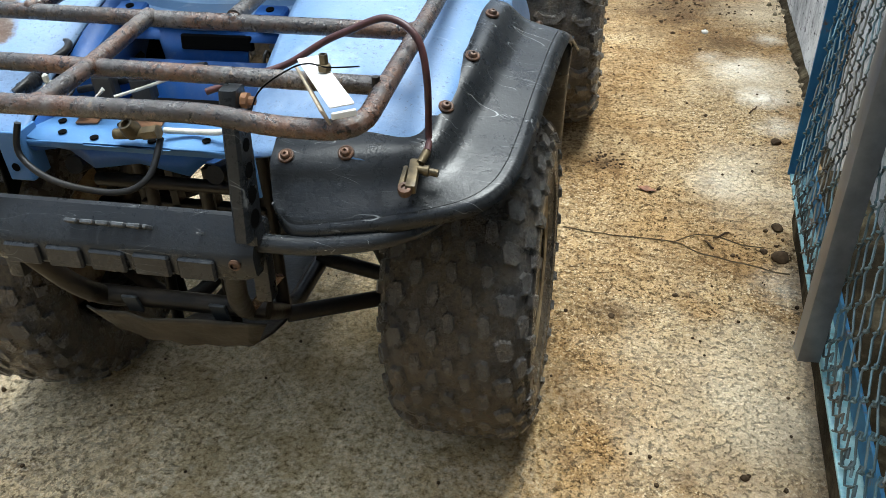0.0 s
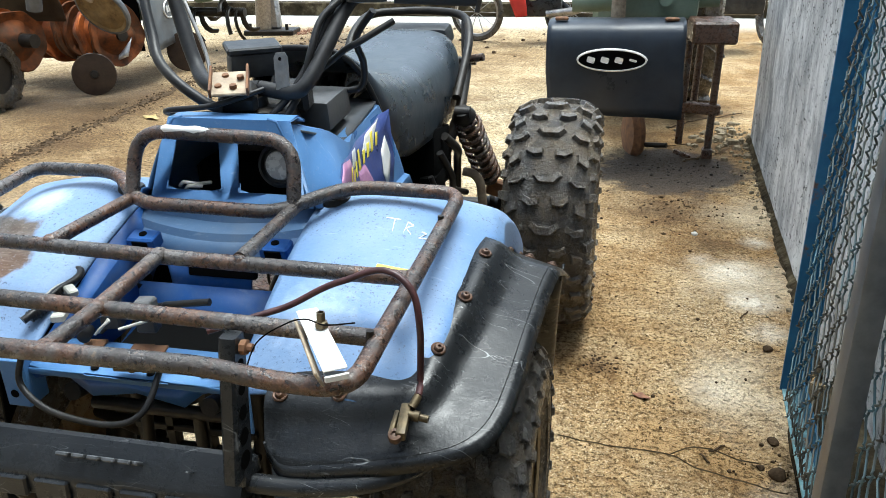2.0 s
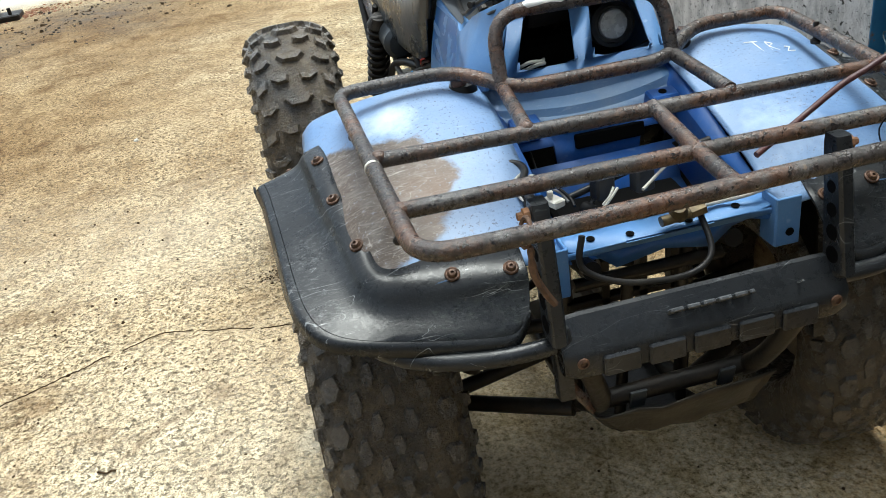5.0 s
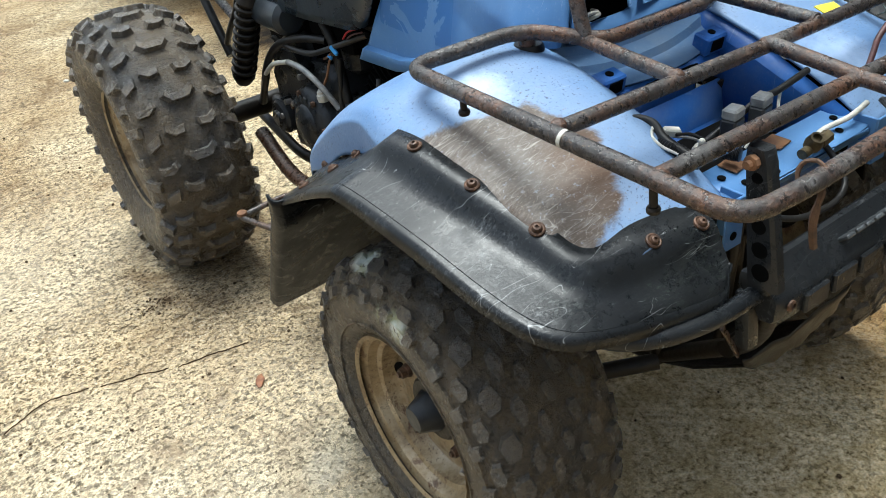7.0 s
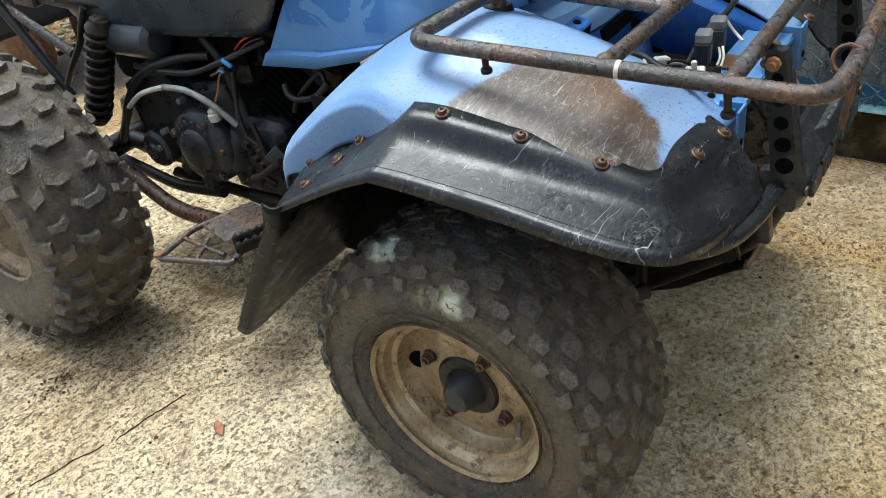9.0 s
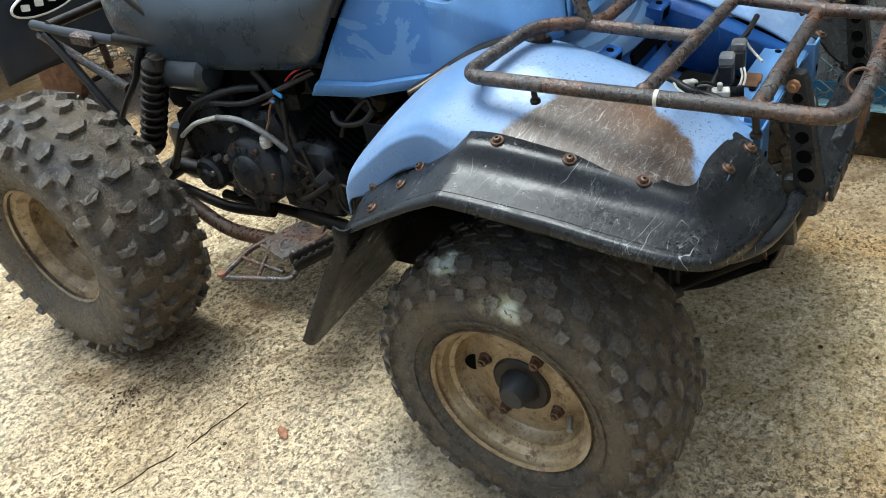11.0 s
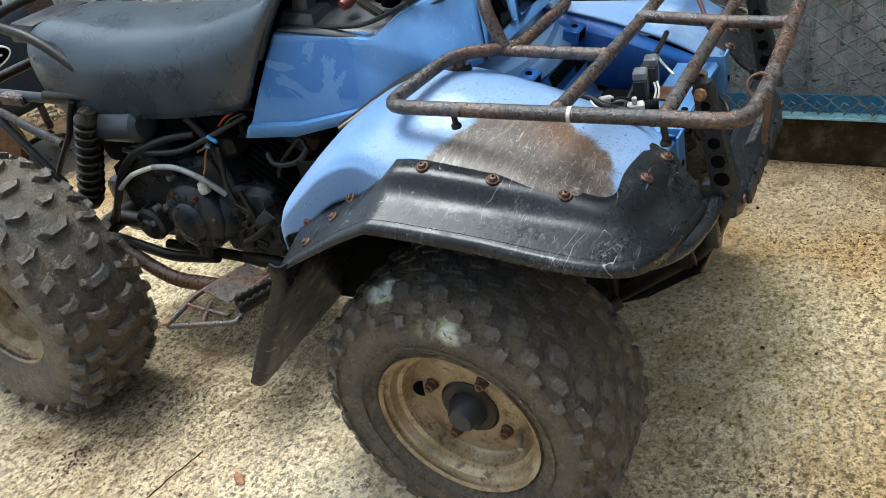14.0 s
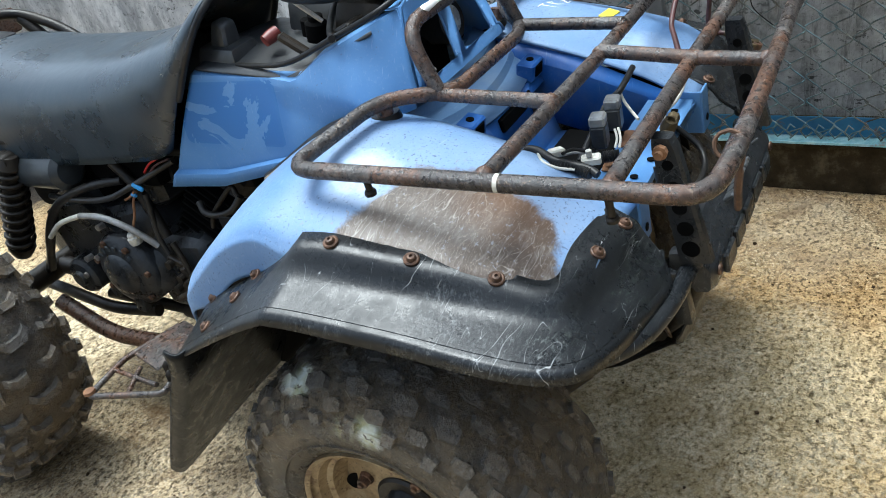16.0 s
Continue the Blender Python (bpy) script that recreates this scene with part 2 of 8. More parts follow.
def painted_blue(name, light, dark, wear=0.5, rough=0.42):
    s = Shade(name, rough, spec=0.32)
    big = s.noise(5.0, 5, 0.6)
    fine = s.noise(40.0, 5, 0.7)
    col = s.ramp(big, (0.3, dark), (0.62, light))
    dust = s.ramp(s.noise(150.0, 5, 0.75), (0.56, 0.0), (0.8, 0.7 * wear))
    col = s.mix(dust, col, tuple(0.45 * c + 0.4 for c in light))
    scr = s.ramp(s.noise(30.0, 3, 0.6, s.stretch(1, 9, 1, 0.5)), (0.66, 0.0), (0.72, 0.5 * wear))
    col = s.mix(scr, col, (0.62, 0.7, 0.8))
    dots = s.ramp(s.noise(220.0, 2, 0.5), (0.25, 0.6), (0.33, 0.0))
    col = s.mix(s.calc("MULTIPLY", dots, s.ramp(s.noise(4.0), (0.45, 0.0), (0.65, 1.0))), col, (0.1, 0.1, 0.11))
    s.bump(fine, 0.12, 0.003)
    return s, col


def fender_blue():
    s, col = painted_blue("fender_blue", (0.13, 0.235, 0.425), (0.095, 0.19, 0.375), 0.4)
    chalky = s.ramp(s.noise(2.6, 4, 0.6), (0.4, 0.0), (0.65, 0.6))
    col = s.mix(chalky, col, (0.27, 0.335, 0.44))
    # paint worn off to brown primer over one panel of the right-hand fender
    x, y = s.axis(0), s.axis(1)
    ragged = s.calc("MULTIPLY", s.calc("SUBTRACT", s.noise(26.0, 6, 0.72, warp=0.6), 0.5), 0.05)
    inside = 1.0
    for px, py, nx, ny in ((-0.38, 0.015, -0.417, -0.909), (-0.271, -0.035, -0.903, -0.431), (-0.229, -0.123, -0.905, 0.427), (-0.272, -0.214, -0.452, 0.892)):
        inside = s.calc("MINIMUM", inside, s.calc("SUBTRACT", s.calc("MULTIPLY_ADD", x, nx, s.calc("MULTIPLY", y, ny)), nx * px + ny * py))
    bare = s.ramp(s.calc("ADD", inside, ragged), (0.0, 0.0), (0.012, 1.0))
    brown = s.ramp(s.noise(9.0, 6, 0.68, warp=0.5), (0.3, (0.04, 0.028, 0.02)), (0.5, (0.075, 0.054, 0.04)), (0.7, (0.13, 0.108, 0.092)))
    rub = s.ramp(s.noise(40.0, 6, 0.75, s.stretch(1.0, 4.0, 1.0, 0.5)), (0.5, 0.0), (0.7, 0.5))
    brown = s.mix(rub, brown, (0.26, 0.235, 0.21))
    for k, sc in enumerate((18.0, 30.0, 46.0)):
        lines = s.hairline(sc, 0.0045, 0.45, s.stretch(0.7, 2.6, 1, 0.9 * k))
        brown = s.mix(s.calc("MULTIPLY", lines, 0.55), brown, (0.46, 0.43, 0.39))
    specks = s.ramp(s.noise(300.0, 3, 0.6), (0.6, 0.0), (0.68, 0.5))
    brown = s.mix(specks, brown, (0.3, 0.25, 0.2))
    rust = s.near(-0.27, -0.16, 0.7, 0.02, 0.09, 0.06, 18.0)
    brown = s.mix(s.calc("MULTIPLY", rust, 0.45), brown, (0.15, 0.075, 0.035))
    pits = s.calc("MULTIPLY", s.ramp(s.noise(240.0, 3, 0.65), (0.36, 0.85), (0.41, 0.0)), s.ramp(s.noise(11.0, 5, 0.7), (0.42, 0.15), (0.6, 1.0)))
    col = s.mix(pits, col, (0.05, 0.065, 0.1))
    col = s.mix(bare, col, brown)
    # paint chips at the patch's edge and pitting in the blue next to it
    chip = s.calc("MULTIPLY", s.ramp(s.noise(130.0, 4, 0.7), (0.62, 0.0), (0.66, 0.9)), s.ramp(s.calc("ADD", inside, 0.06), (0.0, 0.0), (0.05, 1.0)))
    col = s.mix(chip, col, (0.2, 0.2, 0.22))
    # small paler worn area near the rear
    pale = s.near(-0.3, 0.02, 0.76, 0.0, 0.05, 0.07, 40.0)
    col = s.mix(s.calc("MULTIPLY", pale, 0.7), col, (0.6, 0.68, 0.8))
    pale2 = s.near(0.22, -0.17, 0.7, 0.0, 0.07, 0.08, 60.0)
    col = s.mix(s.calc("MULTIPLY", pale2, 0.55), col, (0.5, 0.62, 0.82))
    s.bump(s.noise(70.0, 6, 0.75, s.stretch(1.0, 2.5, 1.0, 0.4)), 0.14, 0.003).bump(s.noise(190.0, 2, 0.5), 0.22, 0.0015)
    return s.done(col, s.mix(bare, s.ramp(s.noise(9.0, 4), (0.3, 0.34), (0.7, 0.55)), s.ramp(s.noise(30.0, 5, 0.7), (0.35, 0.3), (0.65, 0.55))))


def cowl_blue():
    s, col = painted_blue("cowl_blue", (0.105, 0.225, 0.44), (0.07, 0.175, 0.38), 0.35, 0.35)
    # shiny remains of a peeled sticker on the flanks
    y, z = s.axis(1), s.axis(2)
    peel = s.ramp(s.noise(7.0, 4, 0.6, warp=1.4), (0.47, 0.0), (0.48, 1.0))
    zone = s.calc("MULTIPLY", s.ramp(z, (0.68, 0.0), (0.7, 1.0), (0.8, 1.0), (0.81, 0.0)), s.ramp(y, (0.28, 0.0), (0.32, 1.0), (0.54, 1.0), (0.57, 0.0)))
    col = s.mix(s.calc("MULTIPLY", peel, zone), col, (0.05, 0.145, 0.36))
    return s.done(col, s.ramp(s.calc("MULTIPLY", peel, zone), (0.0, 0.42), (1.0, 0.22)))


# saturated blue of the trough; on the skirt it stands in for shade
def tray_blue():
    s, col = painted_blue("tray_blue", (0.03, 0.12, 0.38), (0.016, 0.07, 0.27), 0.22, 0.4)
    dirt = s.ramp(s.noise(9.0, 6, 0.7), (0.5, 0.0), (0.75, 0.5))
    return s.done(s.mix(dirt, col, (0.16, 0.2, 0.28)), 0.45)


def deck_blue():
    s, col = painted_blue("deck_blue", (0.105, 0.19, 0.335), (0.07, 0.14, 0.27), 0.3, 0.4)
    dust = s.ramp(s.noise(12.0, 6, 0.7), (0.45, 0.0), (0.7, 0.4))
    return s.done(s.mix(dust, col, (0.2, 0.24, 0.29)), 0.42)


def black_plastic(name="flare_black", scratch=0.8, base=0.0085, worn=(), spec=0.34):
    s = Shade(name, 0.5, spec=spec)
    col = s.ramp(s.noise(7.0, 5, 0.6), (0.3, (base * 0.8, base * 0.9, base)), (0.7, (base * 1.6, base * 1.75, base * 1.95)))
    # rubbed clouds, fine hairlines, a few long pale scratches
    cloud = s.noise(9.0, 8, 0.82, warp=0.3)
    col = s.mix(s.ramp(cloud, (0.52, 0.0), (0.72, 0.13 * scratch)), col, (0.075, 0.08, 0.085))
    hair = 0.0
    for rz, sc, hi in ((0.6, 26.0, 0.16), (-0.9, 34.0, 0.14), (2.2, 20.0, 0.16)):
        a = s.ramp(s.noise(sc * 1.8, 4, 0.72, s.stretch(1, 18, 14, rz)), (0.59, 0.0), (0.67, hi * scratch))
        a = s.calc("MULTIPLY", a, s.ramp(s.noise(5.0 + sc * 0.1, 3, 0.6), (0.45, 0.0), (0.6, 1.0)))
        col = s.mix(a, col, (0.3, 0.31, 0.32))
    for k, (sc, keep) in enumerate(((9.0, 0.52), (15.0, 0.54), (24.0, 0.55))):
        a = s.hairline(sc, 0.0028, keep, s.stretch(0.6, 2.2 + k, 1.2, 0.7 * k))
        col = s.mix(s.calc("MULTIPLY", a, 0.85 * scratch), col, (0.4, 0.41, 0.41))
    for x, y, z, r, c in worn:
        a = s.calc("MULTIPLY", s.near(x, y, z, 0.0, r, 0.8 * r, 25.0), s.ramp(s.noise(95.0, 7, 0.85, s.stretch(1.0, 2.2, 1.0, 0.6)), (0.52, 0.0), (0.64, 0.3)))
        col = s.mix(a, col, c)
    s.bump(s.noise(260.0, 3, 0.6), 0.16, 0.002).bump(s.noise(18.0, 5, 0.6), 0.14, 0.006)
    return s.done(col, s.ramp(s.noise(24.0, 7, 0.8), (0.36, 0.18), (0.62, 0.44)))


def rusty_tube(name="rusty_tube", redder=0.0):
    s = Shade(name, 0.4, 0.0, 0.6)
    n = s.noise(6.0, 6, 0.75)
    f = s.noise(170.0, 5, 0.75)
    paint = s.ramp(f, (0.3, (0.009, 0.0085, 0.0085)), (0.7, (0.045, 0.041, 0.039)))
    rust = s.ramp(f, (0.3, (0.024, 0.01, 0.006)), (0.5, (0.085, 0.038, 0.019)), (0.75, (0.21, 0.105, 0.055)))
    col = s.mix(s.ramp(n, (0.45, 0.1 + redder), (0.58, 0.95)), paint, rust)
    grey = s.ramp(s.noise(9.0, 6, 0.75), (0.54, 0.0), (0.62, 0.7))
    col = s.mix(grey, col, s.ramp(f, (0.35, (0.03, 0.029, 0.028)), (0.65, (0.16, 0.15, 0.14))))
    chip = s.calc("MULTIPLY", s.ramp(s.noise(110.0, 4, 0.7), (0.6, 0.0), (0.64, 0.85)), s.ramp(s.noise(10.0, 3), (0.42, 0.1), (0.6, 1.0)))
    col = s.mix(chip, col, (0.2, 0.135, 0.085))
    spots = s.ramp(s.noise(120.0, 3, 0.65), (0.36, 0.95), (0.42, 0.0))
    col = s.mix(spots, col, (0.008, 0.005, 0.004))
    s.bump(f, 0.6, 0.003).bump(s.noise(45.0, 4, 0.7), 0.25, 0.003)
    return s.done(col, s.ramp(s.noise(60.0, 5, 0.75), (0.4, 0.16), (0.62, 0.55)))


def plain(name, a, b, rough=0.6, metal=0.0, scale=20.0, bump=0.2, dust=0.0, dustcol=(0.3, 0.24, 0.16), spec=None):
    s = Shade(name, rough, metal, spec if spec is not None else 0.06 if max(b) < 0.01 else 0.28 if max(b) < 0.07 else 0.45)
    n = s.noise(scale, 6, 0.65)
    col = s.ramp(n, (0.32, a), (0.68, b))
    if dust:
        col = s.mix(s.ramp(s.noise(scale * 0.35, 6, 0.7), (0.42, 0.0), (0.7, dust)), col, dustcol)
    s.bump(s.noise(scale * 5, 4, 0.6), bump, 0.002)
    return s.done(col, s.ramp(n, (0.3, max(0.05, rough - 0.1)), (0.7, min(1.0, rough + 0.12))))


def tyre_rubber(name, dust, smear=(), pale=1.0, soil=1.0, spec=0.5):
    s = Shade(name, 0.6, spec=spec)
    s.co = s.t.nodes.new("ShaderNodeNewGeometry").outputs["Position"]
    n = s.noise(9.0, 6, 0.72)
    grain = s.noise(140.0, 6, 0.78)
    col = s.ramp(s.noise(50.0, 6, 0.75), (0.3, (0.004 * pale, 0.004 * pale, 0.0044 * pale)), (0.7, (0.018 * pale, 0.0175 * pale, 0.017 * pale)))
    col = s.mix(s.ramp(n, (0.38, 0.1 * dust), (0.6, dust)), col, s.ramp(grain, (0.35, (0.04 * soil, 0.028 * soil, 0.015 * soil)), (0.65, (0.13 * soil, 0.096 * soil, 0.054 * soil))))
    col = s.mix(s.ramp(s.noise(3.0, 4, 0.6), (0.5, 0.0), (0.7, 0.5 * dust)), col, (0.16, 0.118, 0.066))
    scuff = s.calc("MULTIPLY", s.ramp(s.noise(120.0, 5, 0.8), (0.56, 0.0), (0.66, 0.5)), s.ramp(s.noise(7.0, 3), (0.42, 0.2), (0.6, 1.0)))
    col = s.mix(scuff, col, (0.2, 0.195, 0.18))
    cut = s.ramp(grain, (0.32, 0.9), (0.4, 0.0))
    col = s.mix(cut, col, (0.004, 0.004, 0.004))
    for x, y, z, r in smear:
        a = s.calc("MULTIPLY", s.near(x, y, z, 0.5 * r, 1.1 * r, 0.8 * r, 45.0), s.ramp(s.noise(45.0, 4, 0.7), (0.4, 0.0), (0.44, 0.97)))
        col = s.mix(a, col, s.ramp(s.noise(30.0, 3), (0.42, (0.7, 0.74, 0.7)), (0.58, (0.42, 0.42, 0.24))))
    s.bump(grain, 0.9, 0.005).bump(s.noise(35.0, 5, 0.7), 0.4, 0.007)
    return s.done(col, s.ramp(s.noise(20.0, 6, 0.75), (0.36, 0.12), (0.62, 0.4)))


def rim_paint():
    s = Shade("rim_paint", 0.4, 0.25, 0.5)
    n = s.noise(13.0, 6, 0.72)
    col = s.ramp(n, (0.3, (0.11, 0.07, 0.032)), (0.5, (0.27, 0.2, 0.11)), (0.72, (0.44, 0.37, 0.26)))
    rust = s.ramp(s.noise(24.0, 7, 0.78), (0.54, 0.0), (0.62, 0.9))
    col = s.mix(rust, col, (0.085, 0.04, 0.018))
    specks = s.ramp(s.noise(160.0, 4, 0.7), (0.34, 0.9), (0.4, 0.0))
    col = s.mix(specks, col, (0.05, 0.028, 0.014))
    s.bump(s.noise(90.0, 6, 0.75), 0.35, 0.002)
    return s.done(col, s.ramp(n, (0.3, 0.6), (0.68, 0.24)))


def grey_wall():
    s = Shade("rendered_wall", 0.9, spec=0.08)
    n = s.noise(3.4, 7, 0.7, s.stretch(1, 1, 0.8))
    v = s.noise(8.0, 7, 0.75, s.stretch(1, 1, 0.6))
    col = s.ramp(n, (0.3, (0.46, 0.46, 0.455)), (0.5, (0.64, 0.64, 0.63)), (0.68, (0.78, 0.78, 0.765)))
    col = s.mix(s.ramp(v, (0.38, 0.75), (0.54, 0.0)), col, (0.2, 0.205, 0.21))
    streak = s.ramp(s.noise(5.0, 6, 0.7, s.stretch(1, 1.6, 0.3)), (0.36, 0.6), (0.52, 0.0))
    col = s.mix(streak, col, (0.27, 0.275, 0.28))
    # stretch behind the gate made darker by y, with stained streaks
    y = s.calc("ADD", s.axis(1), s.calc("MULTIPLY", s.noise(4.0, 4, 0.6), 0.6))
    damp = s.ramp(s.calc("MULTIPLY_ADD", y, 0.25, 0.5), (0.6, 0.9), (0.72, 0.0))
    col = s.mix(damp, col, s.ramp(s.noise(9.0, 6, 0.75), (0.35, (0.13, 0.128, 0.12)), (0.65, (0.46, 0.455, 0.435))))
    run = s.calc("MULTIPLY", damp, s.ramp(s.noise(16.0, 7, 0.8, s.stretch(1, 1.4, 0.3)), (0.5, 0.0), (0.62, 0.75)))
    col = s.mix(run, col, (0.34, 0.34, 0.32))
    dark_run = s.calc("MULTIPLY", damp, s.ramp(s.noise(11.0, 7, 0.8, s.stretch(1, 1.6, 0.25)), (0.38, 0.7), (0.48, 0.0)))
    col = s.mix(dark_run, col, (0.022, 0.021, 0.019))
    fleck = s.calc("MULTIPLY", s.ramp(s.noise(34.0, 4, 0.7, s.stretch(1, 0.8, 1.6)), (0.37, 1.0), (0.41, 0.0)), s.ramp(s.noise(3.0), (0.38, 0.35), (0.55, 1.0)))
    col = s.mix(fleck, col, (0.05, 0.05, 0.045))
    fleck2 = s.ramp(s.noise(85.0, 3, 0.7), (0.32, 0.8), (0.38, 0.0))
    col = s.mix(fleck2, col, (0.1, 0.1, 0.095))
    drip = s.ramp(s.noise(12.0, 4, 0.6, s.stretch(1, 1, 0.12)), (0.6, 0.0), (0.72, 0.35))
    col = s.mix(drip, col, (0.66, 0.66, 0.64))
    s.bump(s.noise(40.0, 6, 0.7), 0.5, 0.008).bump(fleck, -0.4, 0.004)
    return s.done(col)


def kerb_stone():
    s = Shade("mossy_kerb", 0.9, spec=0.08)
    n = s.noise(7.0, 6, 0.7)
    col = s.ramp(n, (0.3, (0.012, 0.009, 0.005)), (0.52, (0.045, 0.034, 0.019)), (0.72, (0.17, 0.14, 0.085)))
    s.bump(s.noise(40.0, 6, 0.7), 0.6, 0.01)
    return s.done(col)


def rail_blue():
    s = Shade("rail_blue", 0.5)
    n = s.noise(9.0, 6, 0.7)
    col = s.ramp(n, (0.3, (0.014, 0.1, 0.22)), (0.7, (0.035, 0.185, 0.34)))
    col = s.mix(s.ramp(s.noise(18.0, 6, 0.7), (0.58, 0.0), (0.66, 0.9)), col, (0.16, 0.08, 0.035))
    return s.done(col)


def lip_teal():
    s = Shade("lip_teal", 0.6)
    n = s.noise(14.0, 6, 0.75)
    col = s.ramp(n, (0.34, (0.22, 0.12, 0.06)), (0.44, (0.2, 0.42, 0.46)), (0.62, (0.42, 0.6, 0.6)))
    return s.done(col)


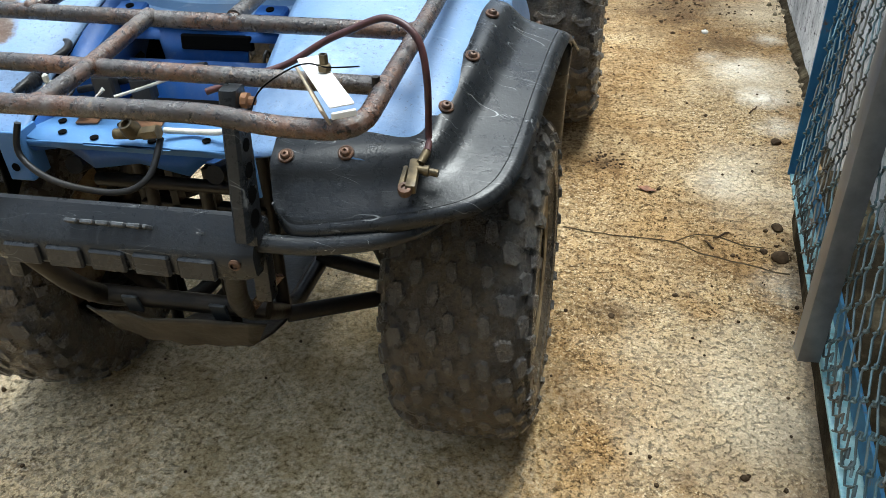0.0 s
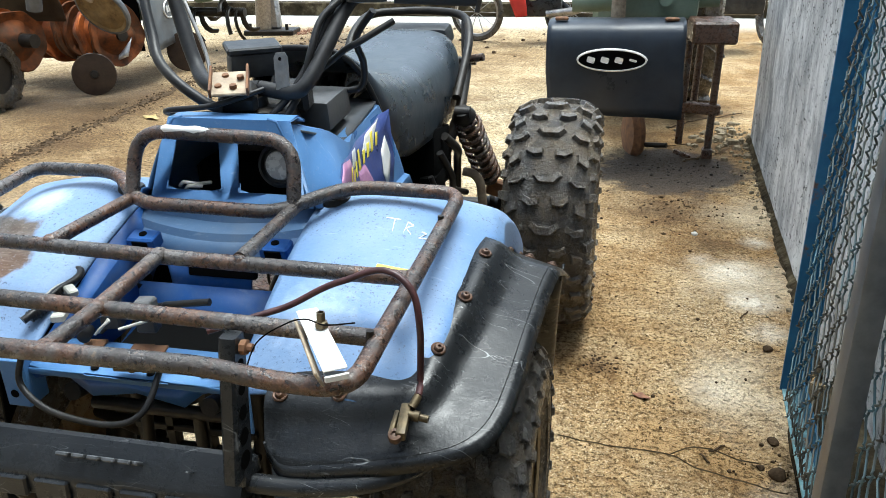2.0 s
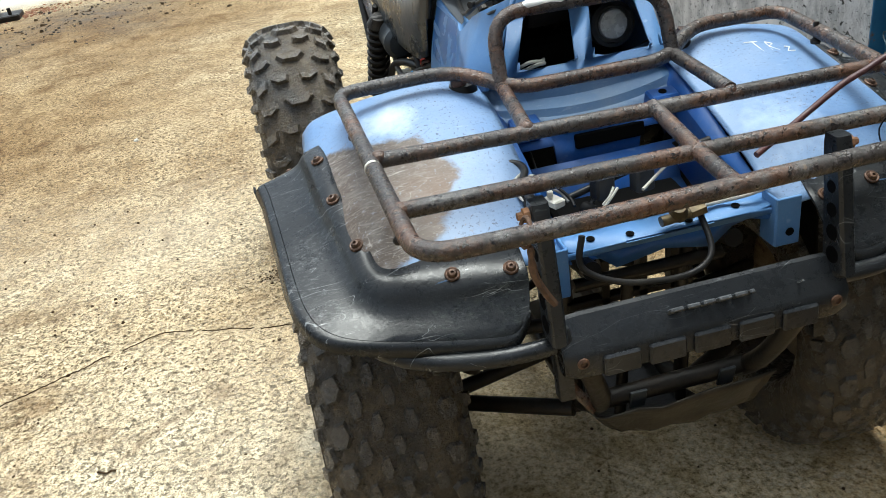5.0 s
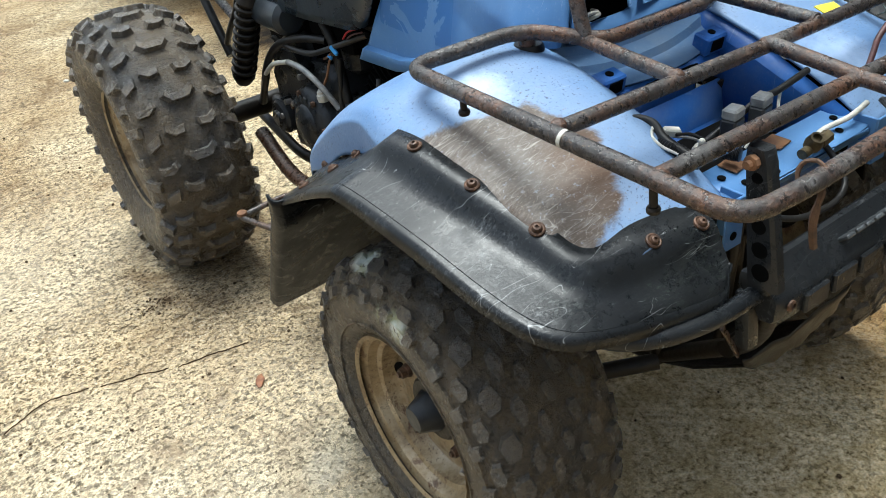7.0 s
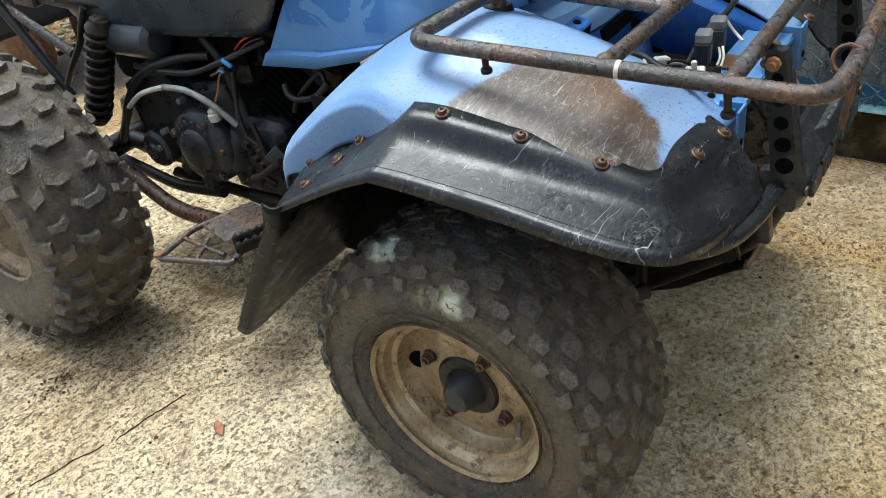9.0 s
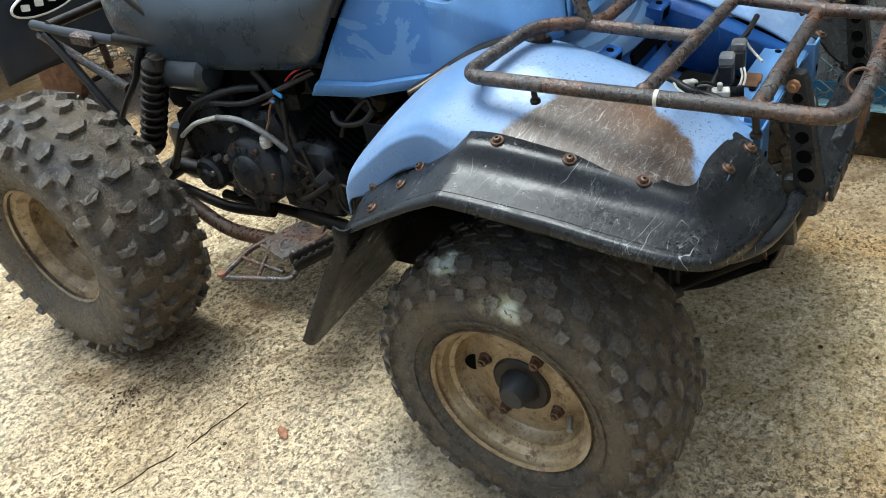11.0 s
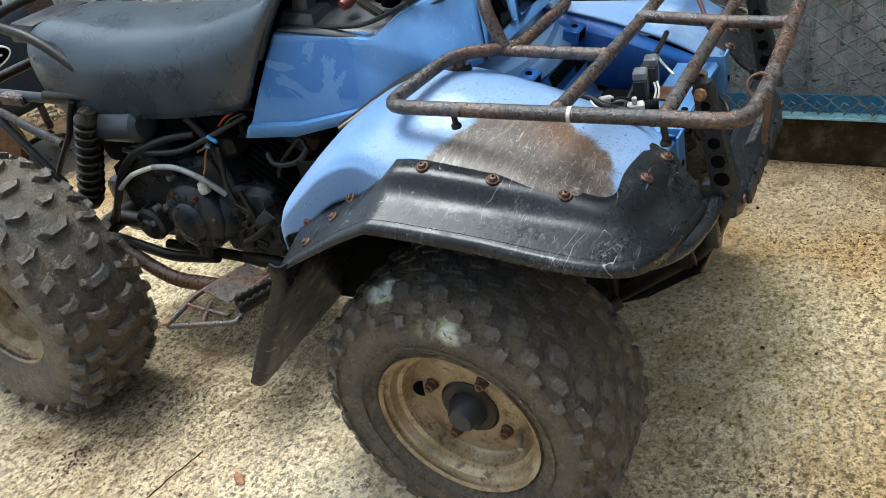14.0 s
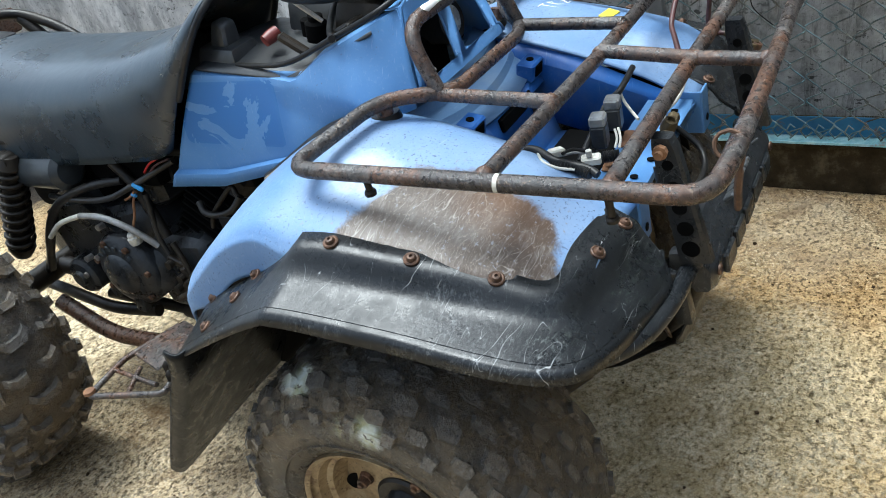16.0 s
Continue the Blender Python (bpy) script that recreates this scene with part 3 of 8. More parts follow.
# pale paint smeared over the shoulder of one front tyre
SMEAR = ((-0.460, 0.112, 0.519, 0.026), (-0.464, 0.085, 0.501, 0.026), (-0.467, 0.058, 0.483, 0.026), (-0.462, 0.1, 0.511, 0.026), (-0.465, 0.072, 0.492, 0.026), (-0.474, 0.038, 0.484, 0.026), (-0.480, 0.019, 0.486, 0.026), (-0.492, -0.020, 0.490, 0.026))
MAT = {
    "ground": concrete_ground(), "fender": fender_blue(), "cowl": cowl_blue(), "tray": tray_blue(), "deck": deck_blue(),
    "flare": black_plastic(worn=((-0.49, -0.18, 0.64, 0.1, (0.4, 0.41, 0.41)), (-0.46, -0.26, 0.625, 0.06, (0.34, 0.35, 0.35)), (-0.22, -0.3, 0.61, 0.06, (0.16, 0.19, 0.15)), (-0.5, 0.0, 0.67, 0.07, (0.3, 0.31, 0.31)), (-0.43, -0.13, 0.66, 0.06, (0.3, 0.32, 0.33)),
                                   (-0.3, -0.3, 0.6, 0.05, (0.14, 0.165, 0.13)), (-0.41, -0.26, 0.63, 0.05, (0.25, 0.28, 0.25)), (0.47, -0.26, 0.62, 0.05, (0.3, 0.31, 0.31)))), "bumper": black_plastic("bumper_black", 0.35, 0.011), "flap": black_plastic("flap_black", 0.4, 0.006, spec=0.15), "tube": rusty_tube(), "weld": rusty_tube("rusty_weld", 0.6), "worn_tube": black_plastic("worn_black_tube", 1.3, 0.012),
    # blocks paler than their carcass: wear and dust, plus sheen put into the colour
    "front_tyre": tyre_rubber("front_rubber", 0.7, pale=2.0, soil=1.25, smear=SMEAR), "rear_tyre": tyre_rubber("rear_rubber", 0.75, pale=3.0, soil=1.2), "rear_block": tyre_rubber("rear_block_rubber", 0.75, pale=6.0, soil=1.5, spec=0.75), "front_block": tyre_rubber("front_block_rubber", 0.5, pale=4.2, soil=1.3, smear=SMEAR, spec=0.8),
    "far_tyre": tyre_rubber("far_rubber", 0.7), "rim": rim_paint(), "wall": grey_wall(), "kerb": kerb_stone(),
    "rail": rail_blue(), "lip": lip_teal(),
    "seat": plain("seat_vinyl", (0.011, 0.0185, 0.027), (0.024, 0.038, 0.053), 0.3, scale=9.0, bump=0.4, spec=0.6),
    "console": plain("dusty_console_plastic", (0.016, 0.018, 0.02), (0.045, 0.048, 0.052), 0.36, scale=16.0, dust=0.35, dustcol=(0.14, 0.13, 0.115), spec=0.6),
    "rubber": plain("hose_rubber", (0.004, 0.004, 0.0045), (0.014, 0.014, 0.015), 0.4, dust=0.15, dustcol=(0.14, 0.12, 0.09)),
    "engine": plain("engine_alloy", (0.006, 0.0068, 0.0078), (0.036, 0.04, 0.045), 0.3, 0.2, 25.0, 0.5, 0.3, (0.05, 0.038, 0.026)),
    "grime": plain("greasy_steel", (0.003, 0.0028, 0.0026), (0.016, 0.013, 0.01), 0.42, 0.0, 22.0, 0.5, 0.28, (0.065, 0.046, 0.028)),
    "dark_plastic": plain("dark_plastic", (0.011, 0.012, 0.014), (0.028, 0.031, 0.035), 0.4, scale=18.0, dust=0.3, dustcol=(0.15, 0.14, 0.12)),
    "grey_tube": plain("galvanised_tube", (0.16, 0.17, 0.185), (0.27, 0.285, 0.3), 0.4, 0.55, 16.0, 0.15),
    "steel": plain("bare_steel", (0.22, 0.21, 0.2), (0.45, 0.43, 0.41), 0.35, 0.8, 18.0),
    "white": plain("white_paint", (0.68, 0.66, 0.62), (0.84, 0.83, 0.8), 0.5, scale=18.0),
    "brass": plain("dull_brass", (0.035, 0.026, 0.014), (0.16, 0.12, 0.062), 0.45, 0.5, 60.0),
    "bolt": plain("rusty_bolt", (0.03, 0.019, 0.014), (0.15, 0.08, 0.047), 0.5, 0.3, 90.0),
    "rust": plain("rust", (0.09, 0.04, 0.02), (0.26, 0.13, 0.06), 0.8, 0.0, 30.0, 0.5),
    "tan": plain("dusty_tan_metal", (0.2, 0.15, 0.1), (0.42, 0.34, 0.24), 0.6, 0.2, 40.0),
    "wire": plain("weathered_wire", (0.035, 0.028, 0.02), (0.17, 0.155, 0.115), 0.45, 0.3, 14.0, 0.2, 0.6, (0.09, 0.26, 0.33)),
    "box_blue": plain("tractor_navy", (0.007, 0.012, 0.02), (0.022, 0.032, 0.048), 0.35, 0.0, 5.0, 0.15, 0.4, (0.07, 0.065, 0.06)),
    "orange": plain("worn_orange", (0.2, 0.035, 0.008), (0.55, 0.15, 0.03), 0.55, 0.0, 11.0, 0.5, 0.9, (0.05, 0.027, 0.015), spec=0.25),
    "far_green": plain("machine_green", (0.09, 0.14, 0.1), (0.2, 0.26, 0.2), 0.55, 0.1, 6.0, 0.2, 0.5, (0.2, 0.17, 0.12)),
    "caked": plain("soil_caked_orange", (0.022, 0.011, 0.006), (0.2, 0.06, 0.017), 0.75, 0.0, 12.0, 0.7, 0.85, (0.06, 0.037, 0.02), spec=0.15),
    "disc": plain("rusty_disc", (0.012, 0.007, 0.005), (0.05, 0.028, 0.016), 0.5, 0.1, 10.0, 0.3, 0.4, (0.09, 0.062, 0.036), spec=0.25),
    "red": plain("red_paint", (0.4, 0.02, 0.02), (0.58, 0.04, 0.035), 0.35, scale=8.0),
    "badge": plain("rubbed_badge", (0.03, 0.032, 0.034), (0.1, 0.105, 0.11), 0.4, scale=70.0),
    "relay": plain("relay_grey", (0.1, 0.105, 0.11), (0.24, 0.25, 0.26), 0.45, scale=40.0, dust=0.4),
    "connector": plain("old_white_plastic", (0.4, 0.38, 0.32), (0.62, 0.6, 0.54), 0.5, scale=50.0),
    "grip": plain("grip_rubber", (0.01, 0.01, 0.011), (0.03, 0.03, 0.031), 0.5, scale=30.0),
    "cable": plain("maroon_cable", (0.03, 0.01, 0.01), (0.085, 0.03, 0.028), 0.45, scale=60.0),
    "yellow": plain("yellow_tape", (0.7, 0.55, 0.04), (0.85, 0.7, 0.08), 0.5, scale=30.0),
    "leaf": plain("dry_leaf", (0.12, 0.045, 0.02), (0.3, 0.13, 0.06), 0.6, scale=60.0),
    "leaf_yellow": plain("yellow_leaf", (0.22, 0.15, 0.045), (0.52, 0.4, 0.16), 0.6, scale=50.0),
    "soil": plain("dark_soil", (0.03, 0.02, 0.012), (0.11, 0.075, 0.044), 0.95, scale=30.0, bump=0.6, spec=0.05),
    "pink": plain("sticker_pink", (0.3, 0.12, 0.26), (0.55, 0.3, 0.42), 0.4, scale=40.0),
    "navy": plain("sticker_navy", (0.02, 0.04, 0.16), (0.06, 0.09, 0.28), 0.35, scale=30.0),
    "muffler": plain("muffler_grey", (0.014, 0.017, 0.02), (0.04, 0.046, 0.052), 0.35, 0.0, 12.0),
    # matt black that also puts the shade of cavities and holes into colour
    "black": plain("matt_cavity_black", (0.001, 0.001, 0.001), (0.003, 0.003, 0.003), 0.9, scale=20.0),
    "blue_wire": plain("blue_plastic", (0.03, 0.2, 0.5), (0.06, 0.32, 0.65), 0.4, scale=40.0),
    "lamp_glass": plain("cloudy_lens", (0.3, 0.31, 0.32), (0.5, 0.52, 0.53), 0.25, 0.2, 50.0),
    "pavement": plain("pale_pavement", (0.55, 0.53, 0.48), (0.72, 0.7, 0.65), 0.85, scale=1.5, dust=0.3),
    # for the added walls that stay out of view
    "unseen_wall": plain("unseen_wall_grey", (0.11, 0.105, 0.095), (0.24, 0.23, 0.21), 0.85, scale=1.2, dust=0.3, spec=0.2),
    "sheet_grey": plain("dusty_sheet_steel", (0.07, 0.08, 0.09), (0.17, 0.185, 0.2), 0.45, 0.3, 8.0, 0.2, 0.4, (0.2, 0.17, 0.13)),
    "dark_red": plain("dull_red_plastic", (0.1, 0.018, 0.015), (0.2, 0.04, 0.035), 0.45, scale=30.0),
    "skid": plain("dusty_skid_steel", (0.01, 0.009, 0.007), (0.04, 0.034, 0.025), 0.4, 0.2, 22.0, 0.6, 0.4, (0.075, 0.058, 0.038)),
    "wet_gravel": plain("wet_gravel", (0.015, 0.0125, 0.011), (0.06, 0.05, 0.042), 0.6, scale=30.0, bump=0.5, spec=0.12),
    "mortar": plain("dirty_mortar", (0.09, 0.07, 0.045), (0.3, 0.25, 0.17), 0.9, scale=25.0, bump=0.6, spec=0.1),
    "ochre": plain("rust_stained_ochre", (0.05, 0.026, 0.01), (0.26, 0.17, 0.07), 0.7, 0.0, 14.0, 0.4, 0.6, (0.3, 0.23, 0.12), spec=0.2),
    "rope": plain("brown_cord", (0.04, 0.02, 0.012), (0.15, 0.085, 0.05), 0.8, scale=90.0),
}


# ---- building ----
class Geo:
    """Vertices and faces of one mesh."""

    def __init__(self):
        self.v, self.f = [], []

    def add(self, verts, faces):
        n = len(self.v)
        self.v += [tuple(p) for p in verts]
        self.f += [tuple(i + n for i in q) for q in faces]
        return self

    def bm(self, b, m=None):
        b.verts.index_update()
        self.add([(m @ p.co) if m else p.co for p in b.verts], [[k.index for k in q.verts] for q in b.faces])
        b.free()
        return self

    def box(self, c, size, rot=(0, 0, 0), bevel=0.0, taper=1.0, seg=1):
        b = bmesh.new()
        bmesh.ops.create_cube(b, size=1)
        for p in b.verts:
            k = taper if p.co.z > 0 else 1.0
            p.co = (p.co.x * size[0] * k, p.co.y * size[1] * k, p.co.z * size[2])
        if bevel:
            bmesh.ops.bevel(b, geom=b.edges[:], offset=bevel, segments=seg, affect="EDGES", profile=0.6)
        return self.bm(b, pose(*c, *rot))

    def tube(self, pts, r, seg=10, fillet=0.0, flat=1.0, caps=True):
        seg = max(seg, 12) if isinstance(r, float) and r > 0.0035 else seg
        pts = [Vector(p) for p in pts]
        path = [pts[0]]
        for a, b, c in zip(pts, pts[1:], pts[2:]):
            if fillet <= 0:
                path.append(b)
                continue
            u, w = (a - b), (c - b)
            d = min(fillet, u.length * 0.49, w.length * 0.49)
            p, q = b + u.normalized() * d, b + w.normalized() * d
            for k in range(7):
                t = k / 6
                path.append(p * (1 - t) ** 2 + b * 2 * t * (1 - t) + q * t * t)
        path.append(pts[-1])
        rs = r if isinstance(r, (list, tuple)) else [r] * len(path)
        side, verts = None, []
        for i, p in enumerate(path):
            d = (path[min(i + 1, len(path) - 1)] - path[max(i - 1, 0)]).normalized()
            if side is None:
                side = d.orthogonal().normalized()
            side = (side - d * side.dot(d)).normalized()
            up = d.cross(side)
            rr = rs[min(i, len(rs) - 1)]
            for k in range(seg):
                a = 2 * math.pi * k / seg
                verts.append(p + side * (rr * math.cos(a)) + up * (rr * flat * math.sin(a)))
        faces = [(i * seg + k, i * seg + (k + 1) % seg, (i + 1) * seg + (k + 1) % seg, (i + 1) * seg + k) for i in range(len(path) - 1) for k in range(seg)]
        if caps:
            faces += [tuple(range(seg))[::-1], tuple(range((len(path) - 1) * seg, len(path) * seg))]
        return self.add(verts, faces)

    def lathe(self, prof, c, axis, n=32, close=False, caps=True):
        """prof: (radius, distance along the axis)."""
        q = Vector((0, 0, 1)).rotation_difference(Vector(axis).normalized())
        verts = [Vector(c) + q @ Vector((r * math.cos(2 * math.pi * k / n), r * math.sin(2 * math.pi * k / n), h)) for r, h in prof for k in range(n)]
        m = len(prof)
        faces = [(i * n + k, i * n + (k + 1) % n, ((i + 1) % m) * n + (k + 1) % n, ((i + 1) % m) * n + k) for i in range(m if close else m - 1) for k in range(n)]
        if caps and not close:
            if prof[0][0] > 1e-4:
                faces.append(tuple(range(n))[::-1])
            if prof[-1][0] > 1e-4:
                faces.append(tuple(range((m - 1) * n, m * n)))
        return self.add(verts, faces)

    def sheet(self, rows, fine=1):
        """A grid through rows of points, smoothed between them."""
        g = [[Vector(p) for p in r] for r in rows]
        if fine > 1:
            g = [soften(r, fine) for r in g]
            g = [list(r) for r in zip(*[soften(list(c), fine) for c in zip(*g)])]
        w = len(g[0])
        self.add([p for r in g for p in r], [(i * w + k, i * w + k + 1, (i + 1) * w + k + 1, (i + 1) * w + k) for i in range(len(g) - 1) for k in range(w - 1)])
        return self

    def prism(self, outline, depth, m):
        """A flat outline (u, v) with thickness, laid by the pose m."""
        n = len(outline)
        self.add([m @ Vector((u, v, z)) for z in (0, depth) for u, v in outline], [tuple(range(n))[::-1], tuple(range(n, 2 * n))] + [(k, (k + 1) % n, n + (k + 1) % n, n + k) for k in range(n)])
        return self

    def mirror(self):
        self.v = [(-x, y, z) for x, y, z in self.v]
        self.f = [q[::-1] for q in self.f]
        return self


def soften(p, fine):
    """Catmull-Rom between points."""
    out = []
    for i in range(len(p) - 1):
        a, b, c, d = p[max(i - 1, 0)], p[i], p[i + 1], p[min(i + 2, len(p) - 1)]
        for k in range(fine):
            t = k / fine
            out.append(0.5 * (2 * b + (c - a) * t + (2 * a - 5 * b + 4 * c - d) * t * t + (3 * b - a - 3 * c + d) * t ** 3))
    return out + [p[-1]]


WHEEL = ("sidewall_rib", "front_tyre", "rear_tyre", "front_rim", "rear_rim", "hub_plate", "vent_hole", "hub_cap", "wheel_nut", "valve")
HEIGHT = 0.989  # the quad bike sits a little low on its springs


def part(name, geo, material, parent=None, label="", sharp=35, solid=0.0, bevel=0.0, side=-1.0, kind=""):
    me = bpy.data.meshes.new(name)
    low = HEIGHT if name not in WHEEL and parent is not None and "quad_bike" in (parent.name, parent.parent.name if parent.parent else "") else 1.0
    me.from_pydata([(x, y, z * low) for x, y, z in geo.v], [], geo.f)
    b = bmesh.new()
    b.from_mesh(me)
    bmesh.ops.remove_doubles(b, verts=b.verts[:], dist=0.00002)
    if solid == 0.0:
        bmesh.ops.recalc_face_normals(b, faces=b.faces[:])
    b.to_mesh(me)
    b.free()
    for q in me.polygons:
        q.use_smooth = sharp > 0
    if sharp > 0:
        me.set_sharp_from_angle(angle=radians(sharp))
    me.materials.append(MAT[material])
    ob = new(name, me)
    if solid:
        k = ob.modifiers.new("thick", "SOLIDIFY")
        k.thickness, k.offset = solid, side
    if bevel:
        k = ob.modifiers.new("edge", "BEVEL")
        k.width, k.segments, k.limit_method, k.angle_limit = bevel, 2, "ANGLE", radians(30)
    if parent is not None:
        ob.parent = parent
        if parent.type == "EMPTY":
            ob.matrix_parent_inverse = Matrix.Translation(parent.location).inverted()
    if label or kind:
        tagged(ob, label, kind=kind)
    return ob


def thing(name, at, label, category, group="", kind=""):
    ob = new(name)
    ob.empty_display_size = 0.1
    ob.location = at
    return tagged(ob, label, category, group, kind)


def solo(name, geo, material, label, category, group="", kind="", **more):
    return tagged(part(name, geo, material, None, **more), label, category, group, kind)


def lerp(a, b, t):
    return tuple(p + (q - p) * t for p, q in zip(a, b))


# ---- ground, kerb, wall ----
g = Geo()
xs = [-4000, -300, -40, -12] + [x * 0.25 for x in range(-24, 9)] + [3, 6, 12, 40, 300, 4000]
ys = [-4000, -300, -40, -8, -4] + [y * 0.25 for y in range(-8, 25)] + [8, 10.2, 14, 40, 300, 4000]
g.sheet([[(x, y, 0.004 * noise.noise((x * 1.3, y * 1.3, 0)) * (1 if abs(x) < 3 and -1.5 < y < 5 else 0) - (0.05 if y > 10.3 else 0)) for x in xs] for y in ys])
solo("ground", g, "ground", "stained pitted concrete yard with exposed aggregate", "ground", kind="structure", sharp=0)


def strip(name, pts, width, material, label, z=0.003, seed=1, kind="structure", lump=0.0):
    """An uneven low band that lies on the ground."""
    rnd = random.Random(seed)
    p = soften([Vector((x, y, z)) for x, y in pts], 12)
    rows = []
    for i, a in enumerate(p):
        d = (p[min(i + 1, len(p) - 1)] - p[max(i - 1, 0)]).normalized()
        n = Vector((-d.y, d.x, 0))
        jig = n * (rnd.uniform(-1, 1) * width * 0.8 + 0.012 * noise.noise((a.x * 16, a.y * 16, seed)))
        w = width * rnd.uniform(0.35, 1.3) * 0.5
        rows.append([a + jig - n * w - Vector((0, 0, z * 0.6)), a + jig + Vector((0, 0, lump * rnd.random())), a + jig + n * w - Vector((0, 0, z * 0.6))])
    return solo(name, Geo().sheet(rows), material, label, "crack", kind=kind, sharp=0)


strip("crack", ((0.494, 0.585), (0.595, 0.567), (0.75, 0.557), (0.835, 0.51), (0.996, 0.471)), 0.001, "mortar", "thin dark crack in the concrete", z=0.006, seed=3)
strip("crack", ((0.75, 0.557), (0.8, 0.6), (0.886, 0.58), (0.947, 0.56)), 0.0007, "mortar", "thin dark crack in the concrete", z=0.006, seed=4)
for k, (pts, w) in enumerate((([(-0.5, 0.735), (-0.57, 0.745), (-0.66, 0.765)], 0.0018), ([(-0.68, 0.772), (-0.74, 0.795), (-0.82, 0.82)], 0.002), ([(-0.845, 0.828), (-0.9, 0.845), (-0.95, 0.85), (-1.03, 0.815)], 0.0024), ([(-1.06, 0.8), (-1.1, 0.78), (-1.2, 0.735), (-1.32, 0.68)], 0.003), ([(-1.4, 0.655), (-1.6, 0.6), (-2.2, 0.5)], 0.003))):
    strip("crack", pts, w, "soil", "broken hairline crack in the pale concrete", z=0.0045, seed=5 + k)
strip("crack", ((0.9, 2.9), (1.0, 3.0), (1.1, 3.1), (1.2, 3.3)), 0.02, "soil", "broken dark crack in the concrete", z=0.006, seed=6)
strip("crack", ((0.85, 3.55), (1.02, 3.74), (1.29, 3.95)), 0.012, "soil", "broken dark crack in the concrete", z=0.006, seed=7)
JOINT = ((-2.9, 1.3), (-2.6, 2.0), (-2.51, 2.4), (-2.53, 2.8), (-2.5, 3.3), (-2.55, 4.2), (-2.6, 5.0))
strip("joint_dirt", JOINT, 0.05, "soil", "soil packed in a slab joint", z=0.004, seed=8, lump=0.002)


def grit(name, spots, material, label):
    """Loose crumbs lying on the ground: (x, y, size)."""
    gg = Geo()
    rnd = random.Random(len(spots))
    for x, y, r in spots:
        a0, n = rnd.uniform(0, 6.28), 6
        ring = [(x + r * rnd.uniform(0.6, 1.2) * math.cos(a0 + 6.283 * k / n), y + r * rnd.uniform(0.6, 1.2) * math.sin(a0 + 6.283 * k / n)) for k in range(n)]
        h = r * rnd.uniform(0.5, 1.1)
        gg.add([(p, q, -0.002) for p, q in ring] + [(x + (p - x) * 0.8, y + (q - y) * 0.8, h * rnd.uniform(0.5, 0.9)) for p, q in ring] + [(x, y, h)],
               [(k, (k + 1) % n, n + (k + 1) % n, n + k) for k in range(n)] + [(n + k, n + (k + 1) % n, 2 * n) for k in range(n)])
    return solo(name, gg, material, label, "grit", kind="stuff", sharp=0)


rnd = random.Random(21)
line = soften([Vector((x, y, 0)) for x, y in JOINT], 40)
grit("joint_gravel", [(p.x + rnd.gauss(0, 0.035) * (1 + 2 * (rnd.random() > 0.85)), p.y + rnd.gauss(0, 0.04), 0.002 + 0.009 * rnd.random() ** 2) for p in line for _ in range(11 if noise.noise((p.x * 3, p.y * 3, 1)) > -0.15 else 4)], "soil", "dark crumbs of soil and gravel along a slab joint")
grit("rubble", [(rnd.gauss(-1.5, 0.9), rnd.gauss(6.6, 0.5), 0.004 + 0.02 * rnd.random() ** 3) for _ in range(300)], "soil", "scattered dark rubble and clods in the yard")
grit("grit", [(rnd.uniform(0.45, 1.0), rnd.uniform(-0.6, 3.2), 0.0015 + 0.005 * rnd.random() ** 3) for _ in range(130)] + [(rnd.uniform(-2.6, -0.4), rnd.uniform(-0.8, 3.0), 0.0015 + 0.005 * rnd.random() ** 3) for _ in range(420)] + [(rnd.gauss(0.8, 0.16), rnd.gauss(2.1, 0.14), 0.002 + 0.008 * rnd.random() ** 2) for _ in range(60)], "soil", "fine dark grit strewn over the concrete")

# crumbs: a soil spill, wet gravel, broken mortar along the wall, brown crumbs beside the wheels
for seed, n, (mx, my, sx, sy), (lo, hi), mat, label in (
        (31, 130, (0.85, 2.24, 0.12, 0.08), (0.0015, 0.007), "soil", "dark earth crumbs spilt on the concrete"),
        (32, 170, (0.84, 2.76, 0.16, 0.13), (0.002, 0.009), "wet_gravel", "wet dark gravel on the concrete"),
        (33, 120, (-0.6, 1.04, 0.035, 0.018), (0.0012, 0.004), "soil", "brown crumbs of dry leaf on the concrete"),
        (34, 110, (0.578, 0.927, 0.035, 0.025), (0.0012, 0.006), "soil", "dark earth crumbs on the concrete"),
        (35, 14, (0.97, 0.56, 0.05, 0.06), (0.0015, 0.006), "soil", "dark earth crumbs on the concrete"),
        (36, 420, (-2.2, 6.2, 0.6, 0.5), (0.002, 0.015), "wet_gravel", "wet dark gravel on the concrete"),
        (37, 420, (-2.62, 7.0, 0.16, 0.12), (0.003, 0.016), "leaf", "heap of dry brown leaf litter beside the machine foot")):
    rnd = random.Random(seed)
    grit("earth_crumbs", [(rnd.gauss(mx, sx), rnd.gauss(my, sy), lo + (hi - lo) * rnd.random() ** 2.5) for _ in range(n)], mat, label)
rnd = random.Random(41)
grit("mortar_crumbs", [(1.122 + 0.042 * y - 0.012 - abs(rnd.gauss(0, 0.035)), y, 0.0015 + 0.013 * rnd.random() ** 4) for y in [rnd.uniform(0.9, 3.5) for _ in range(260)]], "mortar", "crumbled mortar and dirt along the foot of the wall")
grit("slab_rubble", [(rnd.gauss(1.16, 0.09), rnd.gauss(3.35, 0.22), 0.004 + 0.03 * rnd.random() ** 2.5) for _ in range(170)], "mortar", "broken concrete rubble by the end of the wall")

